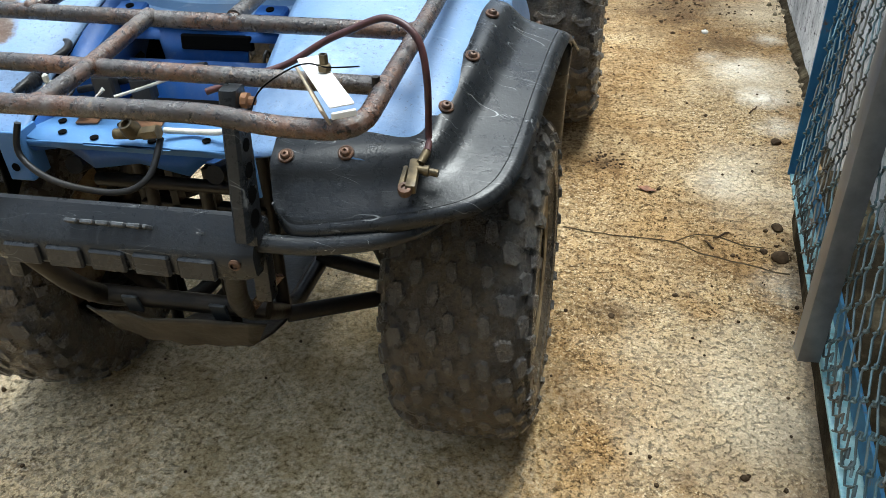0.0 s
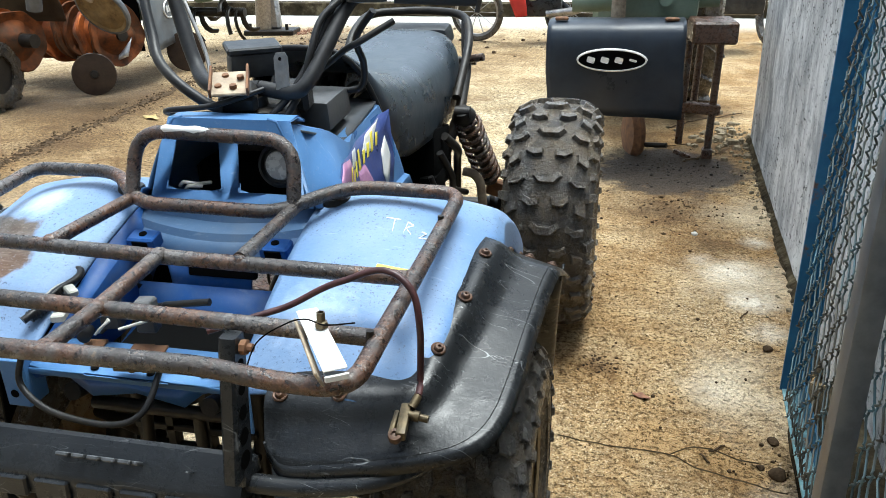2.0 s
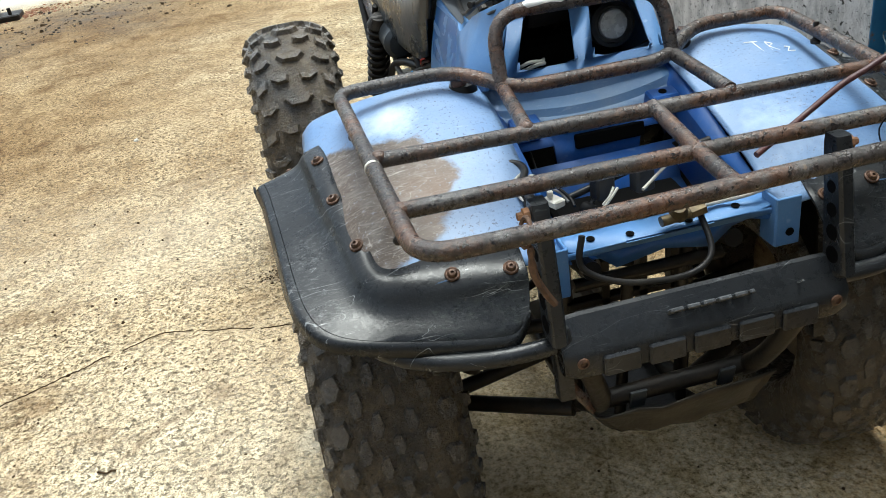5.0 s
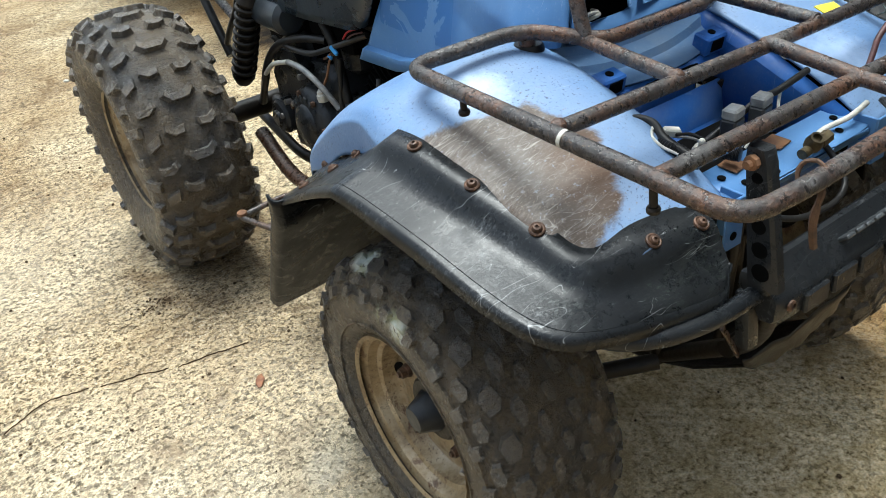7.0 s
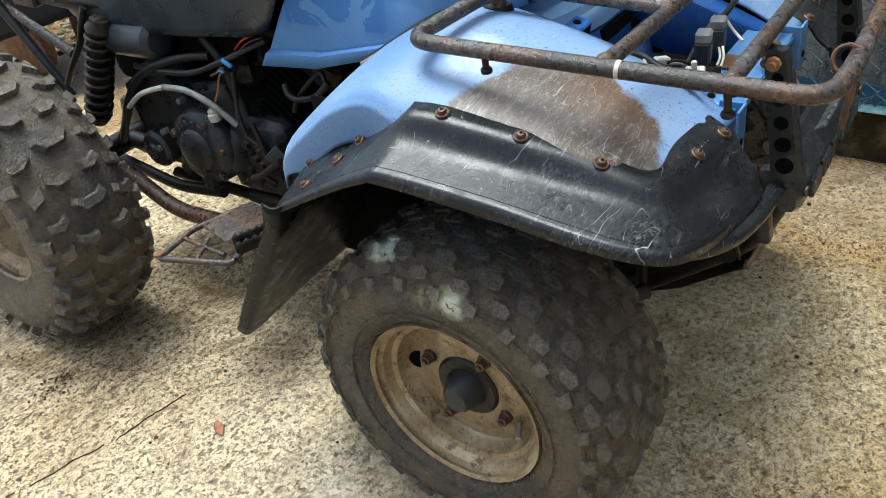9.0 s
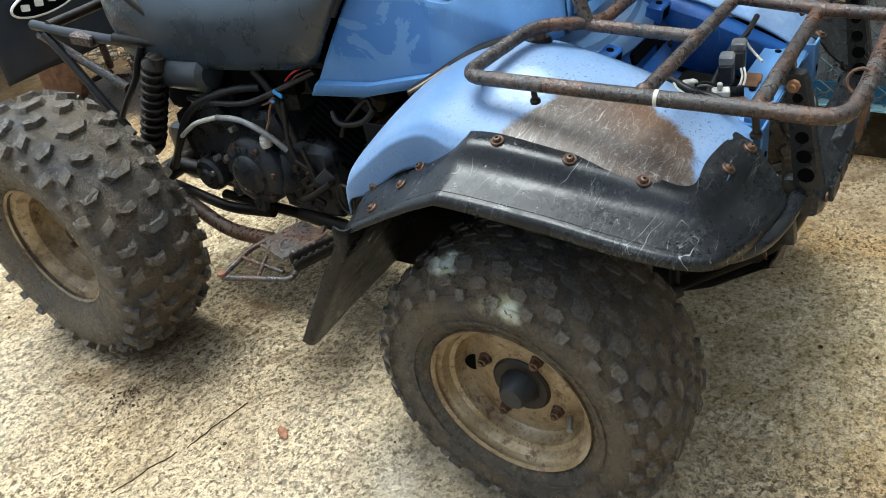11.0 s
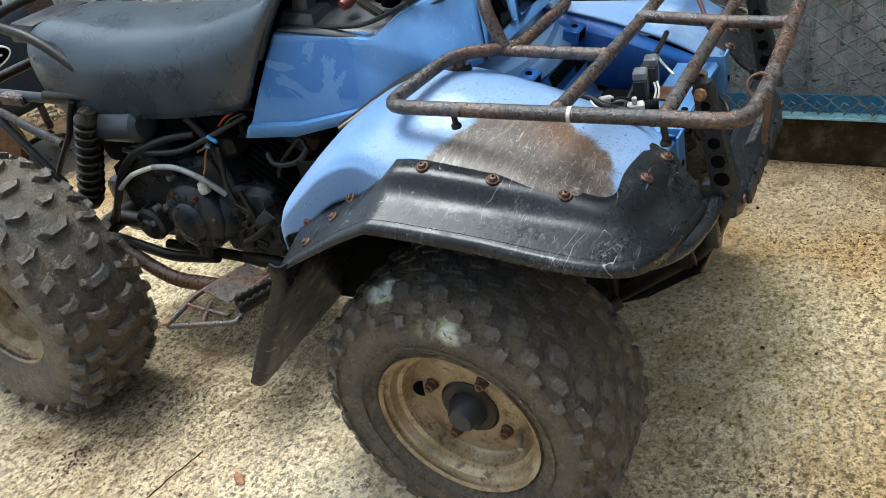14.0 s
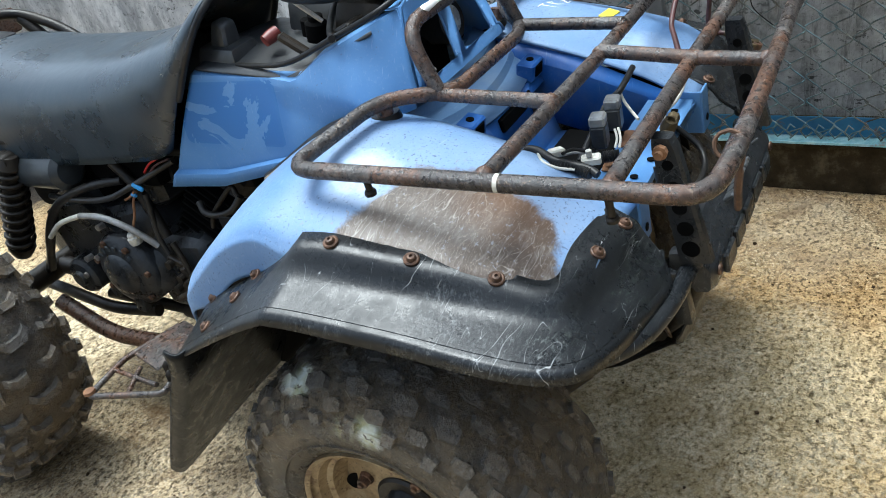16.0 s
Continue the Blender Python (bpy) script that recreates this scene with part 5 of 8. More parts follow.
part("nose_cowl", g, "cowl", atv, "blue nose cowl with two empty headlight openings", solid=0.004, bevel=0.004, sharp=40)
SIDE = ((0.063, 0.9, 0.036, 0.772, 0.11, 0.142), (0.13, 0.874, 0.11, 0.748, 0.112, 0.144), (0.2, 0.848, 0.205, 0.71, 0.113, 0.144), (0.254, 0.815, 0.3, 0.672, 0.113, 0.142), (0.266, 0.813, 0.318, 0.665, 0.113, 0.141), (0.38, 0.821, 0.48, 0.626, 0.115, 0.136), (0.487, 0.829, 0.63, 0.613, 0.114, 0.128))


def off_line(y, z, a, b):
    """Distance in the flank's plane from a line between two places."""
    p, u = Vector((y - a[0], z - a[1])), Vector((b[0] - a[0], b[1] - a[1]))
    return (p - u * max(0.0, min(1.0, p.dot(u) / u.dot(u)))).length


def cowl_side():
    """Flank with a flat facet between its top edge, the nose and a crease that runs forward and down."""
    rows = []
    for i, (yt, zt, yb, zb, xt, xb) in enumerate(SIDE):
        nxt = SIDE[min(i + 1, len(SIDE) - 1)]
        steps = 1 if i == len(SIDE) - 1 else max(1, int((nxt[0] - yt) / 0.007))
        for q in range(steps):
            f = q / steps
            a, b, c, d, e, h = [u + (v - u) * f for u, v in zip((yt, zt, yb, zb, xt, xb), nxt)]
            r = []
            for t in [0.0, 0.03] + [0.03 + 0.84 * k / 28 for k in range(1, 29)] + [0.89, 1.0]:
                y = a + (c - a) * t
                o = -0.012 if t == 0 else 0.005 * math.sin(math.pi * t) if t < 0.88 else 0.013
                over = max(0.0, 0.2 - 0.11 * t - y)
                z = b + (d - b) * t
                if 0.0 < t < 0.88:
                    o += 0.011 * max(0.0, 1 - off_line(y, z, (0.27, 0.81), (0.11, 0.778)) / 0.05) + 0.006 * max(0.0, 1 - off_line(y, z, (0.165, 0.867), (0.11, 0.778)) / 0.04)
                r.append((-(e + (h - e) * t + o - 0.24 * over), y, z))
            rows.append(r)
    gg = Geo()
    ww = len(rows[0])
    gg.add([p for r in rows for p in r], [(i * ww + k, i * ww + k + 1, (i + 1) * ww + k + 1, (i + 1) * ww + k) for i in range(len(rows) - 1) for k in range(ww - 1)])
    return gg


part("cowl_side", cowl_side(), "cowl", atv, "blue cowl flank with the remains of a peeled sticker", solid=0.004, sharp=24)
gl = cowl_side().mirror()
gl.v = [(x + 0.012 * max(0, 1 - y * 3), y, z) for x, y, z in gl.v]
cowl_l = part("cowl_side", gl, "cowl", atv, "blue cowl flank with a coloured sticker", solid=0.004, sharp=24)
# sticker on the left flank: plain shapes in its colours, draped over the sheet
flank = BVHTree.FromPolygons([(v.co.x, v.co.y, v.co.z / HEIGHT) for v in cowl_l.data.vertices], [tuple(q.vertices) for q in cowl_l.data.polygons])


def drape(pts, lift, n=14):
    """A thin sheet within the outline pts (y, z), laid on the flank."""
    y0, y1 = min(y for y, z in pts), max(y for y, z in pts)
    rows = []
    for i in range(n + 1):
        y = y0 + (y1 - y0) * min(max(i / n, 0.004), 0.996)
        zs = [za + (zb - za) * (y - ya) / (yb - ya) for (ya, za), (yb, zb) in zip(pts, pts[1:] + pts[:1]) if min(ya, yb) <= y <= max(ya, yb) and ya != yb]
        row = []
        for k in range(5):
            z = min(zs) + (max(zs) - min(zs)) * k / 4
            hit = flank.ray_cast(Vector((0.5, y, z)), Vector((-1, 0, 0)))[0]
            row.append(((hit.x if hit else 0.13) + lift, y, z))
        rows.append(row)
    return Geo().sheet(rows)


STROKES = [("sticker_bar", ((0.2 + 0.03 * k, 0.742 + 0.003 * k), (0.212 + 0.03 * k, 0.742 + 0.003 * k), (0.228 + 0.03 * k, 0.742 + 0.003 * k + h), (0.214 + 0.03 * k, 0.743 + 0.003 * k + h)), "yellow")
           for k, h in enumerate((0.036, 0.02, 0.023, 0.033, 0.021, 0.023, 0.034, 0.022))]
for name, pts, mat in [("sticker", ((0.1, 0.765), (0.115, 0.79), (0.17, 0.805), (0.23, 0.8), (0.3, 0.798), (0.43, 0.803), (0.5, 0.815), (0.52, 0.77), (0.53, 0.7), (0.5, 0.66), (0.3, 0.685), (0.15, 0.742)), "navy"),
                       ("sticker_patch", ((0.105, 0.766), (0.12, 0.788), (0.17, 0.802), (0.215, 0.797), (0.245, 0.76), (0.255, 0.71), (0.2, 0.728)), "pink"),
                       ("sticker_patch", ((0.27, 0.705), (0.28, 0.75), (0.33, 0.752), (0.36, 0.71), (0.34, 0.685)), "pink"),
                       ("sticker_patch", ((0.33, 0.77), (0.37, 0.797), (0.44, 0.802), (0.46, 0.806), (0.42, 0.785), (0.39, 0.76)), "white"),
                       ("sticker_patch", ((0.23, 0.772), (0.26, 0.796), (0.29, 0.795), (0.28, 0.765)), "white"),
                       ("sticker_patch", ((0.43, 0.7), (0.44, 0.745), (0.48, 0.765), (0.5, 0.72), (0.47, 0.68), (0.45, 0.67)), "white")] + STROKES:
    lift = {"sticker": 0.0052, "sticker_patch": 0.0062, "sticker_bar": 0.0072}[name]
    part(name, drape(list(pts), lift), mat, cowl_l, solid=0.0006)

for s in (-1, 1):
    strap = part("rubber_strap", Geo().tube(((s * 0.166, 0.352, 0.655), (s * 0.164, 0.3, 0.683), (s * 0.162, 0.25, 0.713), (s * 0.16, 0.19, 0.746), (s * 0.16, 0.12, 0.768)), 0.011, 8, 0.03, flat=0.7), "rubber", atv, "black rubber strip between fender and cowl")
    part("strap_edge", Geo().tube(((s * 0.176, 0.346, 0.661), (s * 0.174, 0.3, 0.686), (s * 0.172, 0.25, 0.716)), 0.0035, 6, 0.02), "tan", strap)
# lamp pod inside the nose, seen through the left opening
g = Geo().lathe(((0.012, -0.07), (0.03, -0.06), (0.036, -0.02), (0.036, 0.0), (0.03, 0.004), (0.028, -0.004), (0.0, -0.004)), (0.078, 0.085, 0.822), (0, -1, 0.15), 24)
lamp = part("lamp_socket", g, "dark_plastic", atv, "round black lamp socket")
part("lamp_back", Geo().lathe(((0.024, 0.0), (0.022, 0.004), (0.006, 0.006), (0.0, 0.004)), (0.078, 0.086, 0.822), (0, -1, 0.15), 24), "lamp_glass", lamp)
part("loose_wires", Geo().tube(((-0.09, 0.07, 0.785), (-0.07, 0.05, 0.8), (-0.05, 0.055, 0.795), (-0.04, 0.08, 0.79)), 0.003, 6, 0.02).tube(((-0.08, 0.07, 0.78), (-0.06, 0.045, 0.795), (-0.045, 0.06, 0.79)), 0.003, 6, 0.02), "connector", atv)
part("inner_box", Geo().box((0.01, 0.3, 0.74), (0.2, 0.36, 0.14), bevel=0.01), "black", atv)

# dark console between the cowl flanks
g = Geo()
g.sheet([[(-0.108, 0.11, 0.872), (0.0, 0.115, 0.885), (0.12, 0.11, 0.872)], [(-0.112, 0.19, 0.845), (0.0, 0.2, 0.858), (0.12, 0.19, 0.845)],
         [(-0.116, 0.26, 0.815), (0.0, 0.27, 0.83), (0.12, 0.26, 0.815)], [(-0.118, 0.36, 0.822), (0.0, 0.36, 0.838), (0.12, 0.36, 0.822)], [(-0.118, 0.475, 0.836), (0.0, 0.47, 0.85), (0.118, 0.475, 0.836)]], 3)
part("console", g, "console", atv, "dusty black plastic console", solid=0.004)
g = Geo()
g.box((-0.06, 0.445, 0.838), (0.075, 0.09, 0.04), (6, 0, 0), 0.01, 0.85, 2).box((-0.06, 0.44, 0.872), (0.045, 0.04, 0.05), (14, 0, 0), 0.012, 0.75, 3)
part("console_box", g, "console", atv, "moulded dark console hump")
part("console_box", Geo().box((0.062, 0.31, 0.862), (0.085, 0.12, 0.05), (4, 0, 0), 0.008, 0.9, 2), "console", atv)
part("key_switch", Geo().lathe(((0.018, -0.02), (0.018, 0.008), (0.012, 0.012), (0.012, 0.02), (0, 0.02)), (-0.05, 0.25, 0.868), (0, -0.2, 1), 16).lathe(((0.013, -0.02), (0.013, 0.006), (0, 0.008)), (-0.025, 0.285, 0.868), (0, -0.2, 1), 14), "black", atv)
part("fuse_cover", Geo().box((-0.06, 0.175, 0.872), (0.05, 0.035, 0.012), (-20, 0, 0), 0.004), "grime", atv)
part("red_knob", Geo().lathe(((0.0, -0.016), (0.01, -0.014), (0.012, 0.0), (0.011, 0.014), (0.0, 0.016)), (-0.055, 0.345, 0.86), (0.8, -0.3, 0.2), 12), "dark_red", atv, "small dull red knob")

# front rack
R = 0.0108
rack = Geo()
rack.tube(((-0.131, 0.002, 0.79), (-0.19, 0.062, 0.806), (-0.364, 0.088, 0.797), (-0.36, 0.02, 0.793), (-0.351, -0.171, 0.783), (-0.344, -0.315, 0.776), (-0.339, -0.41, 0.77), (-0.26, -0.416, 0.77), (0.0, -0.41, 0.768), (0.2, -0.4, 0.764), (0.26, -0.396, 0.752), (0.35, -0.394, 0.75), (0.352, -0.315, 0.757), (0.357, -0.171, 0.768), (0.363, 0.02, 0.784), (0.364, 0.088, 0.79), (0.2, 0.062, 0.802), (0.134, -0.002, 0.79)), R, 14, 0.045)
rack = part("rack", rack, "tube", atv, "rusty welded tube front rack with worn dark paint")
for name, pts, r, fil in (
    ("rear_rail", ((-0.131, 0.002, 0.79), (-0.1, -0.012, 0.784), (0.1, -0.016, 0.783), (0.134, -0.002, 0.788)), R, 0.03),
    ("hoop", ((-0.131, 0.0, 0.788), (-0.128, 0.035, 0.885), (0.13, 0.03, 0.88), (0.134, -0.002, 0.788)), R, 0.05),
    ("cross_rail", ((-0.351, -0.171, 0.783), (0.0, -0.178, 0.777), (0.357, -0.171, 0.768)), R * 0.96, 0),
    ("cross_rail", ((-0.344, -0.312, 0.776), (0.0, -0.304, 0.765), (0.352, -0.302, 0.757)), R * 0.96, 0),
    ("long_rail", ((-0.131, -0.002, 0.787), (-0.148, -0.172, 0.783)), R * 0.92, 0),
    ("long_rail", ((0.134, -0.004, 0.786), (0.13, -0.175, 0.78)), R * 0.92, 0),
    ("long_rail", ((0.02, -0.178, 0.781), (0.014, -0.312, 0.768)), R * 0.92, 0),
    ("long_rail", ((0.014, -0.312, 0.768), (0.01, -0.4, 0.765)), R * 0.92, 0),
):
    part(name, Geo().tube(pts, r, 14, fil), "tube", rack)
# weld beads where tubes meet
for p in ((-0.131, 0.0, 0.789), (0.134, -0.002, 0.788), (-0.148, -0.171, 0.783), (0.13, -0.174, 0.776), (0.02, -0.177, 0.778), (0.014, -0.311, 0.768), (0.01, -0.4, 0.765), (-0.34, -0.171, 0.785), (0.354, -0.171, 0.769), (-0.338, -0.313, 0.776), (0.35, -0.302, 0.758)):
    rnd = random.Random(int(1000 * (p[0] + 1)))
    b = bmesh.new()
    bmesh.ops.create_icosphere(b, subdivisions=2, radius=R * 1.07)
    for q in b.verts:
        q.co *= 1 + 0.12 * noise.noise(q.co * 160 + Vector(p) * 7)
    part("weld", Geo().bm(b, pose(*p)), "weld", rack)
for s in (-1, 1):
    for y, z in ((-0.02, 0.795), (-0.312, 0.772)):
        x = s * (0.358 if y > -0.1 else 0.345)
        part("stud", Geo().tube(((x, y, z), (x, y - 0.002, z - 0.026)), 0.0044, 8).lathe(((0.007, 0), (0.0078, 0.004), (0.0064, 0.007)), (x, y - 0.002, z - 0.033), (0, 0, 1), 10), "grime", rack)
    # foot and rubber grommet
    part("foot", Geo().tube(((s * 0.185, 0.06, 0.80), (s * 0.178, 0.066, 0.765)), [0.011, 0.0145], 14), "weld", rack)
    part("grommet", Geo().lathe(((0.012, 0.012), (0.02, 0.01), (0.023, 0.002), (0.023, -0.008)), (s * 0.176, 0.067, 0.772), (0, 0, 1), 18), "rubber", rack)
part("paint_band", Geo().tube(((-0.3508, -0.1895, 0.7825), (-0.3504, -0.1945, 0.7821)), R * 1.012, 14), "connector", rack, "white paint mark")
part("paint_patch", Geo().tube(((-0.085, 0.031, 0.8885), (-0.075, 0.0305, 0.8895), (-0.04, 0.0305, 0.8888), (-0.025, 0.03, 0.8893), (0.0, 0.03, 0.888)), [0.003, 0.0072, 0.0062, 0.0074, 0.004], 14), "white", rack, "scuffed white paint mark")


def tower(s):
    """A folded strap with three lightening holes on its side."""
    gg = Geo()
    x0, y0, z0, y1, z1 = s * 0.186, -0.35, 0.585, -0.322, 0.757
    rows = []
    n = 12
    prof = ((-0.0, 0.018), (-0.011, 0.016), (-0.011, -0.014), (-0.007, -0.018), (0.007, -0.018), (0.011, -0.014), (0.011, 0.016), (0.0, 0.018))
    for i in range(n + 1):
        t = i / n
        k = 1.0 - 0.28 * t
        if t > 0.93:
            k *= 0.8
        rows.append([(x0 + px * 0.9, y0 + (y1 - y0) * t + py * k * 1.15, z0 + (z1 - z0) * t) for px, py in prof])
    gg.sheet(rows)
    gg.f += [tuple(range(8)), tuple(range(len(gg.v) - 8, len(gg.v)))]
    return gg


for s in (-1, 1):
    t = part("rack_stay", tower(s), "bumper", atv, "black steel rack stay with round holes", sharp=40)
    for k in range(5):
        f = 0.12 + 0.17 * k
        for o in (-1, 1):
            c = (s * 0.186 + o * 0.0098, -0.35 + 0.028 * f, 0.585 + 0.172 * f)
            part("stay_hole", Geo().lathe(((0.0115 - 0.0012 * k, -0.001), (0.0115 - 0.0012 * k, 0.0007), (0.0, 0.0007)), c, (o, 0, 0), 16), "black", t)
    part("stay_bolt", Geo().lathe(((0.009, 0), (0.009, 0.007), (0.005, 0.008), (0.005, 0.014), (0, 0.014)), (s * 0.197, -0.322, 0.742), (s, 0, 0), 8), "rust", t)

# bumper
BUMP = ((-0.322, 0.594), (-0.329, 0.6), (-0.336, 0.599), (-0.366, 0.566), (-0.3695, 0.559), (-0.3685, 0.531), (-0.364, 0.525), (-0.345, 0.522), (-0.335, 0.535))
g = Geo()
rows = []
for i in range(25):
    x = -0.182 + 0.374 * i / 24
    e = min(1.0, (0.182 - abs(x - 0.005)) / 0.02 + 0.35)
    rows.append([(x, -0.345 + (y + 0.345) * (0.75 + 0.25 * e), 0.56 + (z - 0.56) * (0.82 + 0.18 * e)) for y, z in BUMP + BUMP[:1]])
g.sheet(rows)
g.f += [tuple(range(9)), tuple(range(len(g.v) - 10, len(g.v) - 1))]
bumper = part("bumper", g, "bumper", atv, "black plastic bumper with raised pads and worn badge", sharp=35)
for k in range(5):
    x = -0.112 + 0.0585 * k
    part("bumper_pad", Geo().box((x, -0.3715, 0.5425), (0.0475, 0.008, 0.029), (-3, 0, 0), 0.0025), "bumper", bumper)
# maker's badge as plain raised bars
for k, w_ in enumerate((0.017, 0.017, 0.016, 0.017, 0.017, 0.006)):
    x = -0.045 + (0, 0.021, 0.042, 0.062, 0.083, 0.103)[k]
    part("badge_bar", Geo().box((x + w_ / 2, -0.3535, 0.5842), (w_, 0.0055, 0.026), (48, 0, 0), 0.0014), "badge", bumper, "raised grey badge bar")
for s in (-1, 1):
    part("bumper_bolt", Geo().lathe(((0.0075, 0), (0.0075, 0.0025), (0.0045, 0.004), (0.0042, 0.0015), (0, 0.0015)), (0.005 + s * 0.166, -0.3695, 0.553), (0, -1, 0), 14), "bolt", bumper)
    c = Geo().box((0.004 + s * 0.182, -0.334, 0.58), (0.026, 0.044, 0.026), (-8, 0, 0), 0.007, 0.85, 2)
    part("bumper_cap", c, "bumper", bumper)
    part("bumper_leg", Geo().box((0.004 + s * 0.176, -0.322, 0.512), (0.022, 0.022, 0.085), (-6, 0, 0), 0.005, 1.0, 2), "bumper", bumper)
    part("side_bar", Geo().tube(((s * 0.185, -0.338, 0.565), (s * 0.25, -0.336, 0.563), (s * 0.335, -0.326, 0.573), (s * 0.395, -0.29, 0.582), (s * 0.415, -0.23, 0.6)), 0.0118, 14, 0.05), "worn_tube", atv, "black side tube under the over-fender")
part("scrape", Geo().box((0.128, -0.354, 0.582), (0.003, 0.002, 0.022), (48, 0, 0)), "relay", bumper)

# skid plate and the frame seen under the bumper
g = Geo().sheet([[(-0.122, -0.292, 0.392), (-0.06, -0.296, 0.388), (0.05, -0.296, 0.39), (0.15, -0.29, 0.394)], [(-0.1, -0.284, 0.362), (-0.05, -0.288, 0.352), (0.05, -0.287, 0.348), (0.13, -0.282, 0.356)], [(-0.078, -0.268, 0.338), (-0.03, -0.27, 0.328), (0.05, -0.27, 0.325), (0.105, -0.266, 0.328)],
                 [(-0.07, -0.1, 0.24), (-0.03, -0.1, 0.23), (0.05, -0.1, 0.23), (0.09, -0.1, 0.24)], [(-0.07, 0.3, 0.2), (-0.03, 0.3, 0.2), (0.05, 0.3, 0.2), (0.09, 0.3, 0.2)]], 3)
g.v = [(x, y + 0.007 * noise.noise((x * 40, z * 40, 2)), z + 0.008 * noise.noise((x * 35, z * 20, 7))) for x, y, z in g.v]
part("skid_plate", g, "skid", atv, "bent dusty grey metal skid plate", solid=0.003)
for s in (-1, 1):
    x0, x1 = (-0.168, -0.118) if s < 0 else (0.18, 0.117)
    part("brace_strap", Geo().tube(((x0, -0.285, 0.475), (x1, -0.28, 0.395)), 0.0085, 4, flat=0.35), "weld", atv, "flat rusty brace strap")
part("air_cleaner", Geo().box((0.0, 1.05, 0.585), (0.2, 0.3, 0.17), bevel=0.03, seg=2), "black", atv, "black air-cleaner box under the seat")
frame_parts = (
    ("cross_tube", ((-0.125, -0.266, 0.396), (0.145, -0.266, 0.396)), 0.014, 0),
    ("frame_tube", ((-0.15, -0.34, 0.53), (-0.11, -0.3, 0.42), (-0.08, -0.1, 0.25), (-0.08, 0.5, 0.22), (-0.1, 1.1, 0.26)), 0.014, 0.06),
    ("frame_tube", ((0.15, -0.34, 0.53), (0.12, -0.3, 0.42), (0.09, -0.1, 0.25), (0.09, 0.5, 0.22), (0.08, 1.1, 0.26)), 0.014, 0.06),
    ("frame_tube", ((-0.1, -0.25, 0.6), (-0.1, -0.1, 0.56), (-0.07, 0.2, 0.66), (-0.06, 0.5, 0.64), (-0.14, 0.9, 0.7), (-0.17, 1.2, 0.72)), 0.013, 0.06),
    ("frame_tube", ((0.1, -0.25, 0.6), (0.1, -0.1, 0.56), (0.07, 0.2, 0.66), (0.06, 0.5, 0.64), (0.12, 0.9, 0.7), (0.14, 1.2, 0.72)), 0.013, 0.06),
    ("frame_tube", ((-0.1, -0.12, 0.56), (-0.09, -0.12, 0.26)), 0.012, 0), ("frame_tube", ((0.1, -0.12, 0.56), (0.09, -0.12, 0.26)), 0.012, 0),
    ("frame_tube", ((-0.11, -0.03, 0.5), (0.11, -0.03, 0.5)), 0.011, 0), ("frame_tube", ((-0.11, -0.2, 0.55), (0.11, -0.2, 0.55)), 0.01, 0),
    ("frame_tube", ((-0.03, -0.2, 0.55), (-0.05, -0.2, 0.3)), 0.009, 0), ("frame_tube", ((0.05, -0.2, 0.55), (0.05, -0.2, 0.3)), 0.009, 0),
    ("control_arm", ((-0.09, 0.05, 0.255), (-0.3, 0.02, 0.235)), 0.014, 0), ("control_arm", ((0.09, 0.05, 0.255), (0.3, 0.02, 0.235)), 0.014, 0),
    ("control_arm", ((-0.1, -0.13, 0.27), (-0.3, 0.01, 0.235)), 0.014, 0), ("control_arm", ((0.1, -0.13, 0.27), (0.3, 0.01, 0.235)), 0.014, 0),
    ("control_arm", ((-0.09, -0.1, 0.42), (-0.29, 0.02, 0.36)), 0.012, 0), ("control_arm", ((0.1, -0.1, 0.42), (0.29, 0.02, 0.36)), 0.012, 0),
    ("tie_rod", ((-0.03, 0.1, 0.4), (-0.29, 0.09, 0.29)), 0.008, 0), ("tie_rod", ((0.03, 0.1, 0.4), (0.29, 0.09, 0.29)), 0.008, 0),
    ("strut", ((-0.13, -0.02, 0.66), (-0.24, 0.0, 0.3)), 0.02, 0), ("strut", ((0.13, -0.02, 0.66), (0.24, 0.0, 0.3)), 0.02, 0),
)
for name, pts, r, fil in frame_parts:
    part(name, Geo().tube(pts, r, 10, fil), "grime", atv)
for x in (-0.055, 0.078):
    part("clamp_plate", Geo().box((x, -0.281, 0.395), (0.024, 0.005, 0.034), (15, 0, 0), 0.001), "muffler", atv)
part("radiator_guard", Geo().box((0.0, -0.13, 0.47), (0.2, 0.02, 0.012), bevel=0.002).box((0.0, -0.13, 0.43), (0.2, 0.02, 0.012), bevel=0.002).box((-0.04, -0.13, 0.46), (0.012, 0.02, 0.16)).box((0.02, -0.13, 0.46), (0.012, 0.02, 0.16)).box((0.07, -0.13, 0.46), (0.012, 0.02, 0.16)), "grime", atv)


# ---- wheels ----
def surf(prof, u):
    """Point and outward normal (radius, along the axle) on a tyre's section, u metres from its middle line."""
    side = 1 if u >= 0 else -1
    left = abs(u)
    for (r0, h0), (r1, h1) in zip(prof, prof[1:]):
        d = math.hypot(r1 - r0, h1 - h0)
        if left <= d:
            t = left / d
            return r0 + (r1 - r0) * t, side * (h0 + (h1 - h0) * t), (h1 - h0) / d, side * (r0 - r1) / d
        left -= d
    (r0, h0), (r1, h1) = prof[-2:]
    d = math.hypot(r1 - r0, h1 - h0)
    return r1, side * h1, (h1 - h0) / d, side * (r0 - r1) / d


